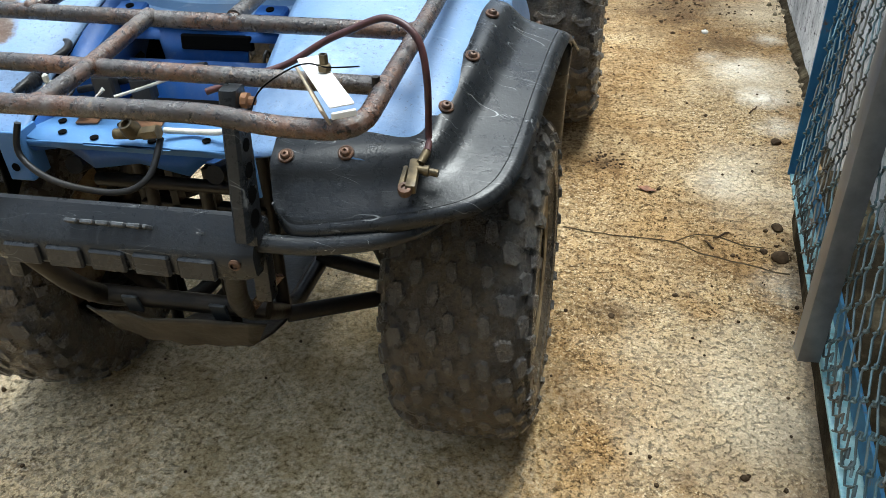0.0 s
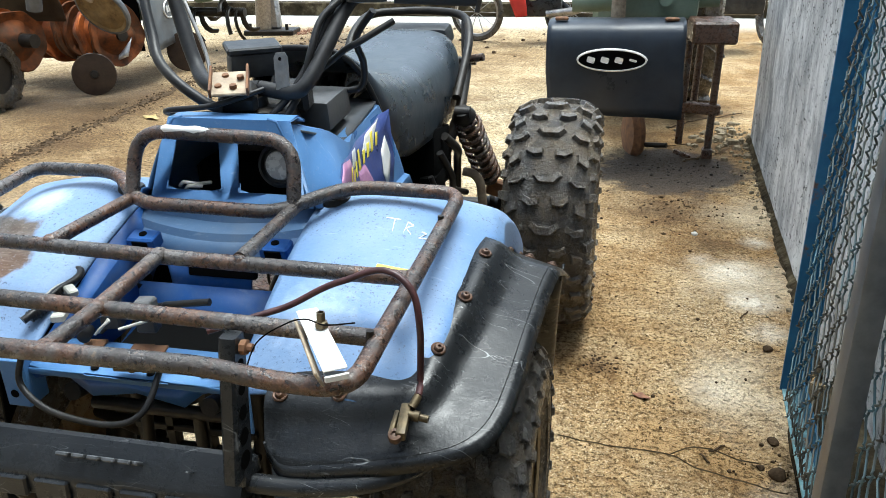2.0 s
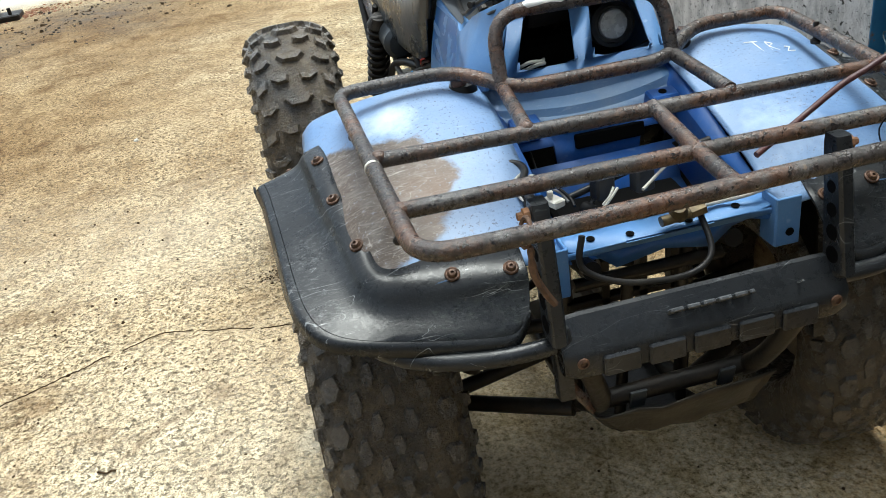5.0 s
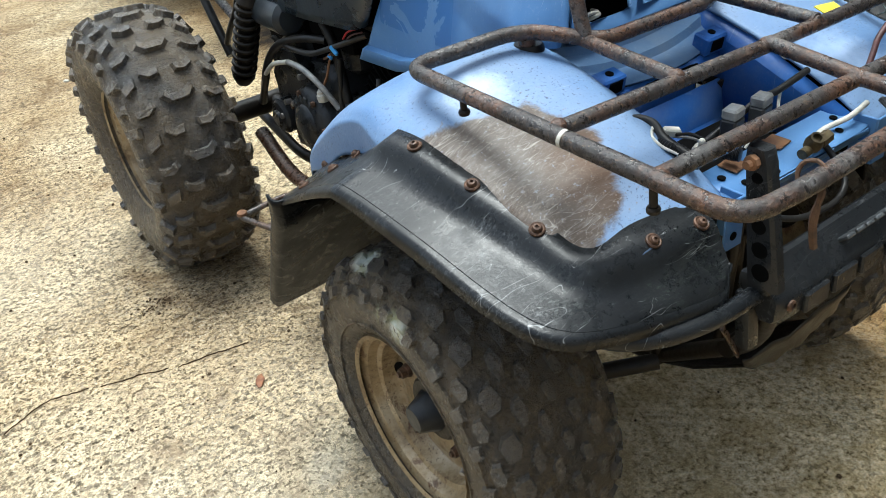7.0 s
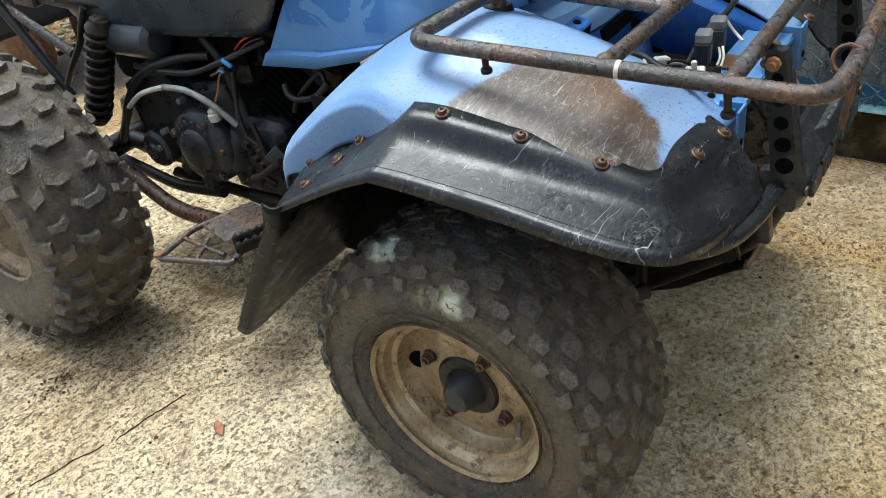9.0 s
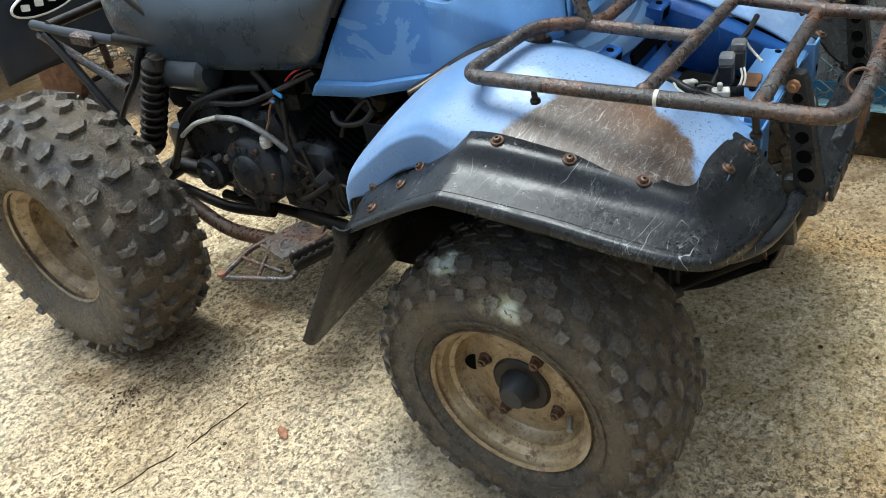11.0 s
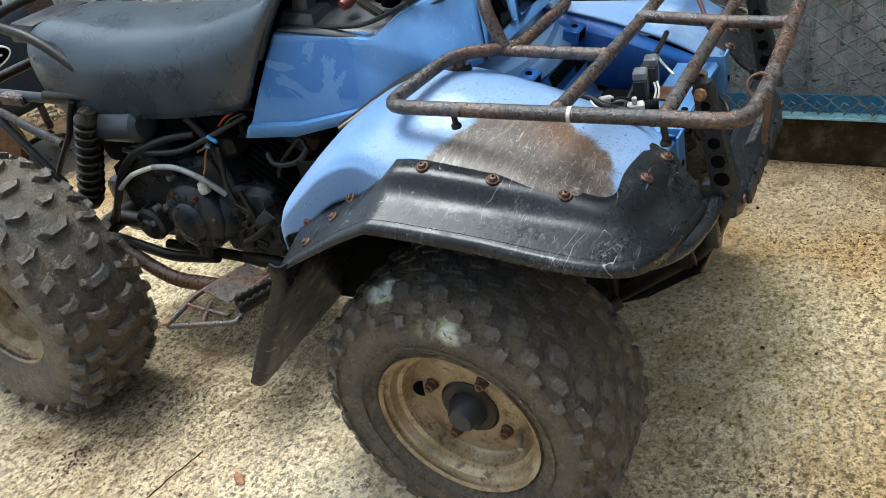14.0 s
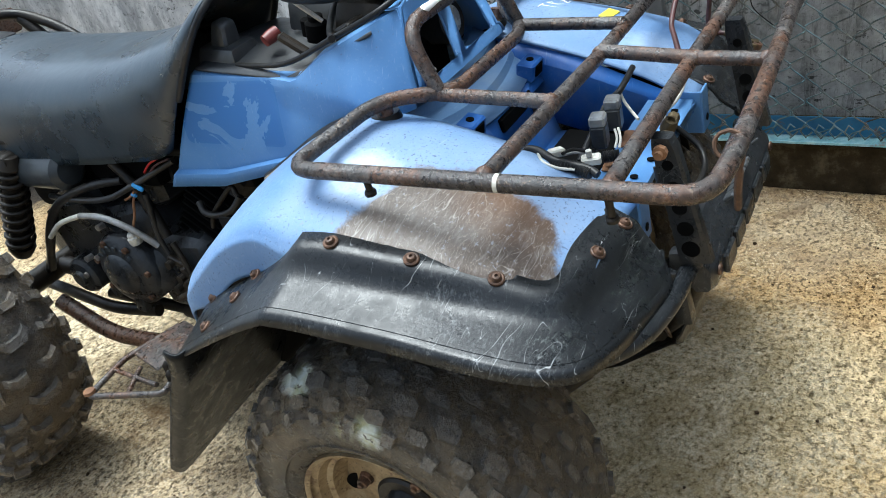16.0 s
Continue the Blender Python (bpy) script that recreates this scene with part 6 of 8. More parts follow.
def block(prof, u0, outline, height):
    """One tread block at the foremost point of a tyre round the x axis at the origin."""
    crown, low, top = prof[0][0], [], []
    for du, dt in outline:
        for lift, grow, store in ((-0.002, 1.15, low), (height, 0.86, top)):
            r, h, nr, nh = surf(prof, u0 + du * grow)
            rr, a = r + nr * lift, dt * grow / crown
            store.append((h + nh * lift, rr * math.cos(a), rr * math.sin(a)))
    m = len(outline)
    return Geo().add(low + top, [tuple(range(m, 2 * m))] + [(i, (i + 1) % m, m + (i + 1) % m, m + i) for i in range(m)])


def tyre(name, c, prof, blocks, n, height, seed, material, parent, label, knob="", worn=1.0):
    """A tyre round the x axis at c, its tread blocks set n times round. prof: (radius, half width) from the crown to the bead. blocks: (u, phase, outline)."""
    full = [(r, -h) for r, h in prof[::-1]] + [(r, h) for r, h in prof[1:]]
    ring = full + [(full[-1][0], full[-1][1] * 0.9), (full[0][0], full[0][1] * 0.9)]
    body = part(name, Geo().lathe(ring, c, (1, 0, 0), 72, close=True), material, parent, label, sharp=40)
    rnd = random.Random(seed)
    for u0, phase, outline in blocks:
        me = None
        for k in range(n):
            if me is None:
                b = part("tread_block", block(prof, u0, outline, height * (worn if abs(u0) < 0.06 else 1.0)), knob or material, body, sharp=0)
                b.data.transform(Matrix.Diagonal((1, 1, 1 / HEIGHT if parent == atv else 1, 1)))
                me = b.data
            else:
                b = new("tread_block", me)
                b.parent = body
            b.matrix_basis = Matrix.Translation(c) @ Matrix.Rotation(2 * math.pi * (k + phase) / n + rnd.uniform(-0.012, 0.012), 4, "X") @ Matrix.Scale(1 + rnd.uniform(-0.006, 0.002), 4)
    return body


def quad(w, l, skew=0.0, cut=0.0):
    return ((-w / 2, -l / 2 - skew), (w / 2, -l / 2 + skew), (w / 2 - cut, l / 2 + skew), (-w / 2 + cut, l / 2 - skew))


# front
FP = ((0.270, 0.0), (0.268, 0.05), (0.262, 0.078), (0.248, 0.098), (0.225, 0.11), (0.195, 0.112), (0.168, 0.106), (0.152, 0.096), (0.145, 0.084))
wing = ((-0.022, -0.012), (0.0, -0.017), (0.022, -0.012), (0.018, 0.01), (0.0, 0.006), (-0.018, 0.01))
hexa = lambda w, l, k=0.0: ((-w / 2, -l * 0.22 - k), (-w * 0.2, -l / 2), (w * 0.3, -l / 2 + k), (w / 2, l * 0.15 + k), (w * 0.2, l / 2), (-w * 0.3, l / 2 - k))
F_BLOCKS = [(u, ph, hexa(w, l, k)) for u, ph, w, l, k in ((0.0, 0.0, 0.018, 0.032, 0.002), (0.024, 0.5, 0.019, 0.034, 0.003), (-0.024, 0.5, 0.019, 0.034, -0.003), (0.049, 0.05, 0.021, 0.036, 0.003), (-0.049, 0.05, 0.021, 0.036, -0.003),
            (0.078, 0.55, 0.03, 0.036, 0.003), (-0.078, 0.55, 0.03, 0.036, -0.003), (0.104, 0.08, 0.02, 0.034, 0.0), (-0.104, 0.08, 0.02, 0.034, 0.0))] + [(u, 0.55, quad(0.02, 0.022, 0.0, 0.003)) for u in (0.124, -0.124)]
RP = ((0.324, 0.0), (0.321, 0.05), (0.311, 0.085), (0.293, 0.109), (0.265, 0.122), (0.23, 0.124), (0.195, 0.115), (0.165, 0.1), (0.152, 0.085))
bow = ((-0.031, -0.022), (-0.015, -0.011), (0.015, -0.011), (0.031, -0.022), (0.037, -0.008), (0.021, 0.01), (-0.021, 0.01), (-0.037, -0.008))
elbow = lambda m: tuple((u * m, v) for u, v in ((-0.021, -0.013), (0.002, -0.01), (0.02, -0.021), (0.024, -0.006), (0.006, 0.008), (-0.019, 0.005)))
R_BLOCKS = ((0.0, 0.0, bow), (-0.036, 0.5, elbow(-1)), (0.036, 0.5, elbow(1)), (-0.08, 0.1, elbow(1)), (0.08, 0.1, elbow(-1)), (-0.088, 0.6, quad(0.03, 0.024, -0.007, 0.002)), (0.088, 0.6, quad(0.03, 0.024, 0.007, 0.002)),
            (-0.124, 0.34, quad(0.036, 0.026, 0.004, 0.003)), (0.124, 0.34, quad(0.036, 0.026, -0.004, 0.003)), (-0.13, 0.84, quad(0.026, 0.022, 0.0, 0.003)), (0.13, 0.84, quad(0.026, 0.022, 0.0, 0.003)))
for s in (-1, 1):
    c = (s * 0.39, 0.02, 0.274)
    front = tyre("front_tyre", c, FP, F_BLOCKS, 25, 0.0075, 3 + s, "front_tyre", atv, "worn low-pressure front tyre", "front_block", 0.55)
    for r_, h_ in ((0.226, 0.1095), (0.176, 0.108)):
        part("sidewall_rib", Geo().lathe(((r_ - 0.0022, -0.002), (r_ - 0.0008, 0.0022), (r_ + 0.0008, 0.0022), (r_ + 0.0022, -0.002)), (c[0] + s * h_, c[1], c[2]), (s, 0, 0), 64, caps=False), "front_tyre", front, sharp=60)
    face = c[0] + s * 0.091
    rim = Geo().lathe(((0.142, 0.004), (0.149, 0.008), (0.15, 0.0), (0.144, -0.004), (0.136, -0.008), (0.13, -0.022), (0.122, -0.026), (0.118, -0.045), (0.113, -0.052), (0.095, -0.05), (0.085, -0.044), (0.05, -0.044), (0.05, -0.06), (0.142, -0.09)), (face, c[1], c[2]), (s, 0, 0), 48, caps=False)
    rim = part("front_rim", rim, "rim", atv, "tan-painted steel wheel rim with rust")
    part("vent_hole", Geo().lathe(((0.017, -0.001), (0.017, 0.001), (0.0, 0.0012)), (face - s * 0.049, c[1] + 0.094, c[2] + 0.012), (s, -0.35, 0.0), 16), "black", rim, "rusted-out dark hole in the wheel disc")
    part("hub_plate", Geo().lathe(((0.054, 0), (0.054, 0.004), (0.05, 0.008), (0.0, 0.008)), (face - s * 0.046, c[1], c[2]), (s, 0, 0), 28), "grime", rim)
    part("hub_cap", Geo().lathe(((0.036, 0), (0.035, 0.008), (0.029, 0.02), (0.024, 0.034), (0.0205, 0.038), (0.0, 0.039)), (face - s * 0.042, c[1], c[2]), (s, 0, 0), 10), "dark_plastic", rim, "conical grey rubber hub cap")
    for k in range(4):
        a = radians(30 + 90 * k)
        p = (face - s * 0.044, c[1] + 0.074 * math.cos(a), c[2] + 0.074 * math.sin(a))
        part("wheel_nut", Geo().lathe(((0.012, 0), (0.011, 0.006), (0.0095, 0.007), (0.0085, 0.016), (0.005, 0.017), (0.0045, 0.021), (0, 0.021)), p, (s, 0, 0), 8), "bolt", rim, sharp=20)
    a = radians(-60)
    part("valve", Geo().tube(((face - s * 0.045, c[1] - 0.085, c[2] - 0.045), (face - s * 0.02, c[1] - 0.095, c[2] - 0.05)), 0.005, 8), "steel", rim)
    c = (s * 0.421 - 0.007, 1.232, 0.332)
    tyre("rear_tyre", c, RP, R_BLOCKS, 15, 0.014, 9 + s, "rear_tyre", atv, "dusty knobbly rear tyre", "rear_block")
    face = c[0] + s * 0.09
    rim = Geo().lathe(((0.152, 0.0), (0.158, 0.004), (0.159, -0.004), (0.15, -0.01), (0.138, -0.014), (0.128, -0.03), (0.12, -0.034), (0.114, -0.07), (0.108, -0.082), (0.06, -0.08), (0.03, -0.08), (0.03, -0.11), (0.15, -0.16)), (face, c[1], c[2]), (s, 0, 0), 48, caps=False)
    rim = part("rear_rim", rim, "rim", atv, "tan steel wheel rim with rust")
    part("hub_plate", Geo().lathe(((0.05, 0), (0.05, 0.006), (0.02, 0.012), (0.018, 0.03), (0, 0.03)), (face - s * 0.082, c[1], c[2]), (s, 0, 0), 24), "grime", rim)
    for k in range(4):
        a = radians(45 + 90 * k)
        p = (face - s * 0.081, c[1] + 0.07 * math.cos(a), c[2] + 0.07 * math.sin(a))
        part("wheel_nut", Geo().lathe(((0.011, 0), (0.0095, 0.007), (0.0085, 0.016), (0.0, 0.018)), p, (s, 0, 0), 8), "bolt", rim, sharp=20)
part("rear_axle", Geo().tube(((-0.36, 1.235, 0.338), (0.33, 1.235, 0.338)), 0.028, 14), "grime", atv)
part("chain_case", Geo().box((-0.015, 1.235, 0.338), (0.1, 0.16, 0.17), bevel=0.03, seg=2), "engine", atv)

# ---- seat, bars, rear frame ----
SEAT = ((0.60, 0.41, 0.95, 0.69, 0.126), (0.615, 0.435, 0.938, 0.681, 0.136), (0.65, 0.51, 0.893, 0.673, 0.143), (0.72, 0.63, 0.86, 0.668, 0.149), (0.82, 0.78, 0.845, 0.664, 0.153), (0.95, 0.95, 0.845, 0.661, 0.156), (1.08, 1.1, 0.86, 0.664, 0.157), (1.17, 1.2, 0.867, 0.674, 0.152), (1.22, 1.25, 0.853, 0.698, 0.135), (1.24, 1.275, 0.81, 0.74, 0.1))
rows = []
for yb, yt, zt, zb, w in SEAT:
    r = []
    for k in range(21):
        a = math.pi * k / 20
        cx, sz = math.cos(a), math.sin(a)
        x = w * math.copysign(abs(cx) ** 0.5, cx)
        f = abs(sz) ** 0.55
        x *= 1.0 - 0.08 * max(0.0, 0.4 - f)
        r.append((x - 0.01, yb + (yt - yb) * f, zb + (zt - zb) * f))
    rows.append(r)
g = Geo().sheet(rows, 3)
g.v = [(x, y, z + 0.004 * noise.noise((x * 6, y * 9, z * 6))) for x, y, z in g.v]
part("seat", g, "seat", atv, "dark grey vinyl bench seat with soft creases", sharp=70, solid=0.004)
part("seat_pan", Geo().box((-0.012, 0.93, 0.683), (0.27, 0.6, 0.03), bevel=0.012), "black", atv)
part("seat_piping", Geo().tube([(p[0], p[1] - 0.006, p[2] + 0.001) for p in rows[0][1:20]], 0.006, 12), "rubber", atv)

BARS = (
    ("handlebar", ((0.02, 0.17, 0.925), (-0.05, 0.175, 0.922), (-0.089, 0.192, 0.928), (-0.119, 0.227, 0.945), (-0.141, 0.246, 0.985), (-0.172, 0.275, 1.058), (-0.195, 0.3, 1.11), (-0.24, 0.33, 1.12)), 0.0125, "grip"),
    ("handlebar", ((0.02, 0.17, 0.925), (0.075, 0.165, 0.92), (0.1, 0.175, 0.935), (0.118, 0.225, 0.985), (0.135, 0.285, 1.04), (0.16, 0.3, 1.058), (0.24, 0.32, 1.06)), 0.0125, "grip"),
    ("steering_stem", ((0.02, 0.2, 0.78), (0.012, 0.165, 0.915)), 0.018, "grime"),
    ("brake_hose", ((-0.02, 0.115, 0.9), (-0.048, 0.112, 0.912), (-0.093, 0.116, 0.941), (-0.134, 0.137, 0.972), (-0.158, 0.169, 1.008), (-0.183, 0.202, 1.062), (-0.19, 0.23, 1.1)), 0.0085, "rubber"),
    ("cable", ((-0.128, 0.161, 0.875), (-0.08, 0.2, 0.873), (-0.02, 0.235, 0.88), (0.03, 0.25, 0.9), (0.085, 0.262, 0.935), (0.14, 0.25, 0.975), (0.169, 0.241, 0.99), (0.22, 0.27, 1.02)), 0.0055, "rubber"),
    ("cable", ((0.03, 0.13, 0.87), (0.07, 0.17, 0.915), (0.1, 0.22, 0.98), (0.12, 0.27, 1.05)), 0.006, "rubber"),
    ("cable", ((0.06, 0.14, 0.87), (0.085, 0.18, 0.92), (0.1, 0.2, 0.98), (0.11, 0.24, 1.03), (0.15, 0.3, 1.07)), 0.006, "rubber"),
    ("cable", ((0.05, 0.36, 0.88), (0.12, 0.37, 0.885), (0.135, 0.36, 0.93), (0.13, 0.34, 0.98), (0.17, 0.32, 1.03)), 0.0065, "rubber"),
    ("cable", ((-0.09, 0.2, 0.89), (-0.11, 0.25, 0.95), (-0.15, 0.28, 1.03), (-0.18, 0.3, 1.08)), 0.0035, "steel"),
    ("wiring_loom", ((-0.095, 0.4, 0.83), (-0.112, 0.28, 0.835), (-0.116, 0.17, 0.872), (-0.1, 0.08, 0.905), (-0.02, 0.085, 0.915), (0.04, 0.14, 0.93)), 0.0045, "rubber"),
)
for name, pts, r, mat in BARS:
    part(name, Geo().tube([tuple(p) for p in soften([Vector(p) for p in pts], 6)], r, 10), mat, atv)
part("grip", Geo().tube(((0.21, 0.315, 1.06), (0.34, 0.36, 1.05)), 0.018, 14), "grip", atv)
part("grip", Geo().tube(((-0.22, 0.32, 1.12), (-0.34, 0.4, 1.13)), 0.018, 14), "grip", atv)
part("switch_box", Geo().box((-0.2, 0.24, 1.085), (0.06, 0.05, 0.045), (0, 0, 30), 0.008, 1, 2), "dark_plastic", atv)
part("switch_box", Geo().box((0.17, 0.29, 1.07), (0.07, 0.04, 0.045), (0, 0, 15), 0.008, 1, 2), "dark_plastic", atv)
part("bracket", Geo().prism([(-0.011, 0.0), (0.011, 0.0), (0.011, 0.05), (0.007, 0.058), (-0.007, 0.058), (-0.011, 0.05)], 0.003, pose(0.064, 0.16, 0.926, 83, 0, 18)), "relay", atv, "grey steel bracket tab")
part("hole", Geo().lathe(((0.003, 0), (0.003, 0.001), (0, 0.001)), (0.0645, 0.157, 0.975), (-0.3, -1, 0.1), 10), "black", atv)
tank = part("reservoir", Geo().box((-0.017, 0.233, 0.955), (0.085, 0.055, 0.04), (6, 0, 34), 0.006, 0.94, 2), "dark_plastic", atv, "black plastic reservoir box")
part("lid", Geo().box((-0.017, 0.234, 0.98), (0.09, 0.06, 0.012), (6, 0, 34), 0.003), "dark_plastic", tank)
clamp = part("clamp_plate", Geo().box((-0.004, 0.113, 0.943), (0.058, 0.064, 0.005), (22, 0, 22), 0.0015), "tan", atv, "rusty handlebar clamp plate")
for dx in (-0.028, 0.028):
    part("clamp_rib", Geo().box((-0.004 + dx * 0.93, 0.113 + dx * 0.37, 0.948), (0.004, 0.07, 0.016), (22, 0, 22), 0.001), "rust", clamp)
for dx, dy in ((-0.012, 0.014), (0.014, 0.012), (-0.012, -0.014), (0.012, -0.012)):
    part("clamp_bolt", Geo().lathe(((0.006, 0), (0.0055, 0.005), (0, 0.006)), (-0.004 + dx, 0.113 + dy, 0.945 + 0.4 * dy), (0, -0.3, 1), 8), "rust", clamp)
part("column_block", Geo().box((0.01, 0.18, 0.865), (0.13, 0.09, 0.07), (10, 0, 10), 0.012, 0.85, 2).box((0.055, 0.23, 0.9), (0.05, 0.045, 0.05), (10, 0, 5), 0.008), "grime", atv)
part("column_block", Geo().box((-0.005, 0.14, 0.915), (0.06, 0.05, 0.035), (22, 0, 22), 0.008), "grime", atv)
part("key_fob", Geo().box((-0.085, 0.275, 0.855), (0.016, 0.055, 0.014), (38, 0, 6), 0.004), "grime", atv)

REAR = (
    ("grab_rail", ((-0.15, 1.02, 0.74), (-0.16, 1.16, 0.86), (-0.16, 1.32, 0.9), (0.0, 1.36, 0.905), (0.14, 1.32, 0.9), (0.17, 1.2, 0.84), (0.165, 1.03, 0.72)), 0.012, "grime", 0.06),
    ("subframe", ((-0.170, 1.530, 0.740), (-0.170, 1.412, 0.727), (-0.160, 1.124, 0.703)), 0.013, "muffler", 0.03),
    ("subframe", ((-0.170, 1.518, 0.715), (-0.160, 1.245, 0.583)), 0.012, "tube", 0),
    ("subframe", ((-0.180, 1.477, 0.720), (-0.180, 1.445, 0.689), (-0.180, 1.285, 0.476)), 0.0115, "rubber", 0.02),
    ("subframe", ((0.14, 1.3, 0.88), (0.16, 1.2, 0.76), (0.175, 1.03, 0.69), (0.12, 0.95, 0.5)), 0.014, "grime", 0.03),
    ("subframe", ((-0.17, 1.46, 0.74), (0.14, 1.46, 0.74)), 0.013, "grime", 0),
    ("brake_pipe", ((-0.175, 1.106, 0.708), (-0.180, 1.133, 0.669), (-0.180, 1.161, 0.627), (-0.185, 1.235, 0.557), (-0.185, 1.278, 0.514)), 0.008, "rubber", 0.03),
    ("cable", ((-0.170, 1.116, 0.688), (-0.170, 1.122, 0.659), (-0.170, 1.124, 0.631)), 0.005, "rubber", 0.03),
    ("side_step_bar", ((-0.2, 1.14, 0.305), (-0.2, 1.0, 0.228), (-0.2, 0.79, 0.235), (-0.19, 0.66, 0.25), (-0.16, 0.52, 0.26)), 0.019, "weld", 0.06),
    ("side_step_bar", ((-0.13, 1.3, 0.29), (-0.15, 1.03, 0.261), (-0.14, 0.88, 0.27)), 0.014, "grime", 0.05),
    ("side_step_bar", ((0.12, 1.15, 0.26), (0.2, 1.0, 0.27), (0.24, 0.83, 0.25), (0.21, 0.7, 0.28), (0.16, 0.55, 0.27)), 0.017, "tube", 0.06),
    ("swing_arm", ((-0.09, 0.9, 0.3), (-0.11, 1.235, 0.34)), 0.022, "grime", 0), ("swing_arm", ((0.07, 0.9, 0.3), (0.08, 1.235, 0.34)), 0.022, "grime", 0),
)
for name, pts, r, mat, fil in REAR:
    part(name, Geo().tube(pts, r, 12, fil), mat, atv)
part("carrier_pad", Geo().box((0.0, 1.3, 0.845), (0.2, 0.1, 0.05), (6, 0, 0), 0.015, 0.9, 2), "dark_plastic", atv)
part("rusty_lug", Geo().tube(((0.16, 1.2, 0.79), (0.21, 1.19, 0.8)), 0.011, 8), "tube", atv)
part("rusty_lug", Geo().box((-0.180, 1.310, 0.716), (0.03, 0.07, 0.028), (10, 0, 10), 0.005), "tube", atv)
for s in (-1, 1):
    a, b = (Vector((-0.178, 1.065, 0.675)), Vector((-0.2, 1.18, 0.44))) if s < 0 else (Vector((0.188, 1.0, 0.687)), Vector((0.23, 1.2, 0.437)))
    d = b - a
    body = part("shock_absorber", Geo().tube((a, b), 0.0215 if s < 0 else 0.016, 12).tube((a - Vector((0.02, 0, 0)), a + Vector((0.02, 0, 0))), 0.018, 12).lathe(((0.03, 0), (0.032, 0.006), (0.02, 0.03)), a + d * 0.06, -d, 16).lathe(((0.03, 0), (0.03, 0.008), (0.02, 0.03)), a + d * 0.9, d, 16), "grime", atv, "coil-over shock absorber")
    q = Vector((0, 0, 1)).rotation_difference(d.normalized())
    rad, turn = (0.028, 0.435) if s < 0 else (0.033, 0.4)
    coil = [a + d * (0.07 + 0.83 * k / 130) + q @ Vector((rad * math.cos(k * turn), rad * math.sin(k * turn), 0)) for k in range(131)]
    part("coil_spring", Geo().tube(coil, 0.0052 if s < 0 else 0.0062, 6), "grime" if s < 0 else "tube", body)

part("breather_pipe", Geo().tube(((0.167, 1.100, 0.494), (0.199, 1.100, 0.488), (0.216, 1.100, 0.464), (0.222, 1.100, 0.410), (0.225, 1.100, 0.360)), 0.013, 14, 0.03), "tan", atv, "bent dull metal pipe")
part("axle_boot", Geo().tube([(0.2 + 0.0125 * k, 1.235, 0.345) for k in range(9)], [0.034, 0.026] * 5, 16), "rubber", atv, "ribbed rubber axle boot")
part("axle_bracket", Geo().box((0.25, 1.21, 0.41), (0.07, 0.03, 0.05), (0, 15, 0), 0.006), "rust", atv, "rusty shock mounting bracket")
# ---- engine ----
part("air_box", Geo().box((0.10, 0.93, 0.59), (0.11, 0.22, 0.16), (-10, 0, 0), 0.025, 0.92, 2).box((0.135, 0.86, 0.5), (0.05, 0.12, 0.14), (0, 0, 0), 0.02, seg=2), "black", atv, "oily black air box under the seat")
for pts, r in ((((0.165, 0.82, 0.63), (0.185, 0.86, 0.56), (0.175, 0.93, 0.5), (0.19, 1.02, 0.46)), 0.009), (((0.16, 0.9, 0.65), (0.18, 0.96, 0.6), (0.165, 1.03, 0.55), (0.15, 1.1, 0.42)), 0.011), (((0.15, 0.78, 0.58), (0.172, 0.8, 0.5), (0.165, 0.86, 0.42), (0.15, 0.95, 0.36)), 0.007)):
    part("hose", Geo().tube([tuple(p) for p in soften([Vector(p) for p in pts], 6)], r, 10), "rubber", atv)
part("gear_case", Geo().lathe(((0.07, -0.04), (0.07, 0.02), (0.06, 0.032), (0.03, 0.036), (0, 0.036)), (0.14, 0.93, 0.41), (1, 0, 0), 24), "engine", atv)
eng = part("engine", Geo().box((-0.01, 0.92, 0.43), (0.26, 0.3, 0.2), (-12, 0, 0), 0.05, seg=3).box((-0.02, 0.74, 0.38), (0.24, 0.2, 0.2), bevel=0.045, seg=3).box((-0.02, 1.0, 0.5), (0.2, 0.16, 0.16), (-15, 0, 0), 0.03, seg=2), "engine", atv, "oily dark alloy engine")
part("gear_case", Geo().prism([(-0.1, -0.08), (-0.02, -0.1), (0.08, -0.06), (0.1, 0.02), (0.03, 0.085), (-0.06, 0.07), (-0.11, 0.0)], 0.03, pose(-0.125, 0.965, 0.475, 90, 0, -90)).box((-0.158, 0.95, 0.5), (0.004, 0.06, 0.004), (-20, 0, 0)), "engine", eng, sharp=30)
cover = part("crank_cover", Geo().lathe(((0.09, -0.05), (0.09, 0.012), (0.086, 0.02), (0.074, 0.03), (0.06, 0.036), (0.05, 0.037), (0.045, 0.044), (0.03, 0.05), (0.0, 0.052)), (-0.15, 0.865, 0.405), (-1, 0, 0.05), 36), "engine", eng, "round alloy crankcase cover with worn lettering")
for k in range(6):
    a = radians(40 + 20 * k)
    part("cast_bar", Geo().box((-0.184, 0.865 + 0.06 * math.cos(a), 0.406 + 0.06 * math.sin(a)), (0.004, 0.011, 0.014), (math.degrees(a) - 90, 0, 0), 0.0015), "muffler", cover)
part("cover_lug", Geo().box((-0.178, 0.86, 0.322), (0.02, 0.03, 0.04), (10, 0, 0), 0.006, seg=2), "engine", cover)
part("cover_lug", Geo().box((-0.17, 0.93, 0.345), (0.02, 0.05, 0.03), (-30, 0, 0), 0.006), "engine", cover)
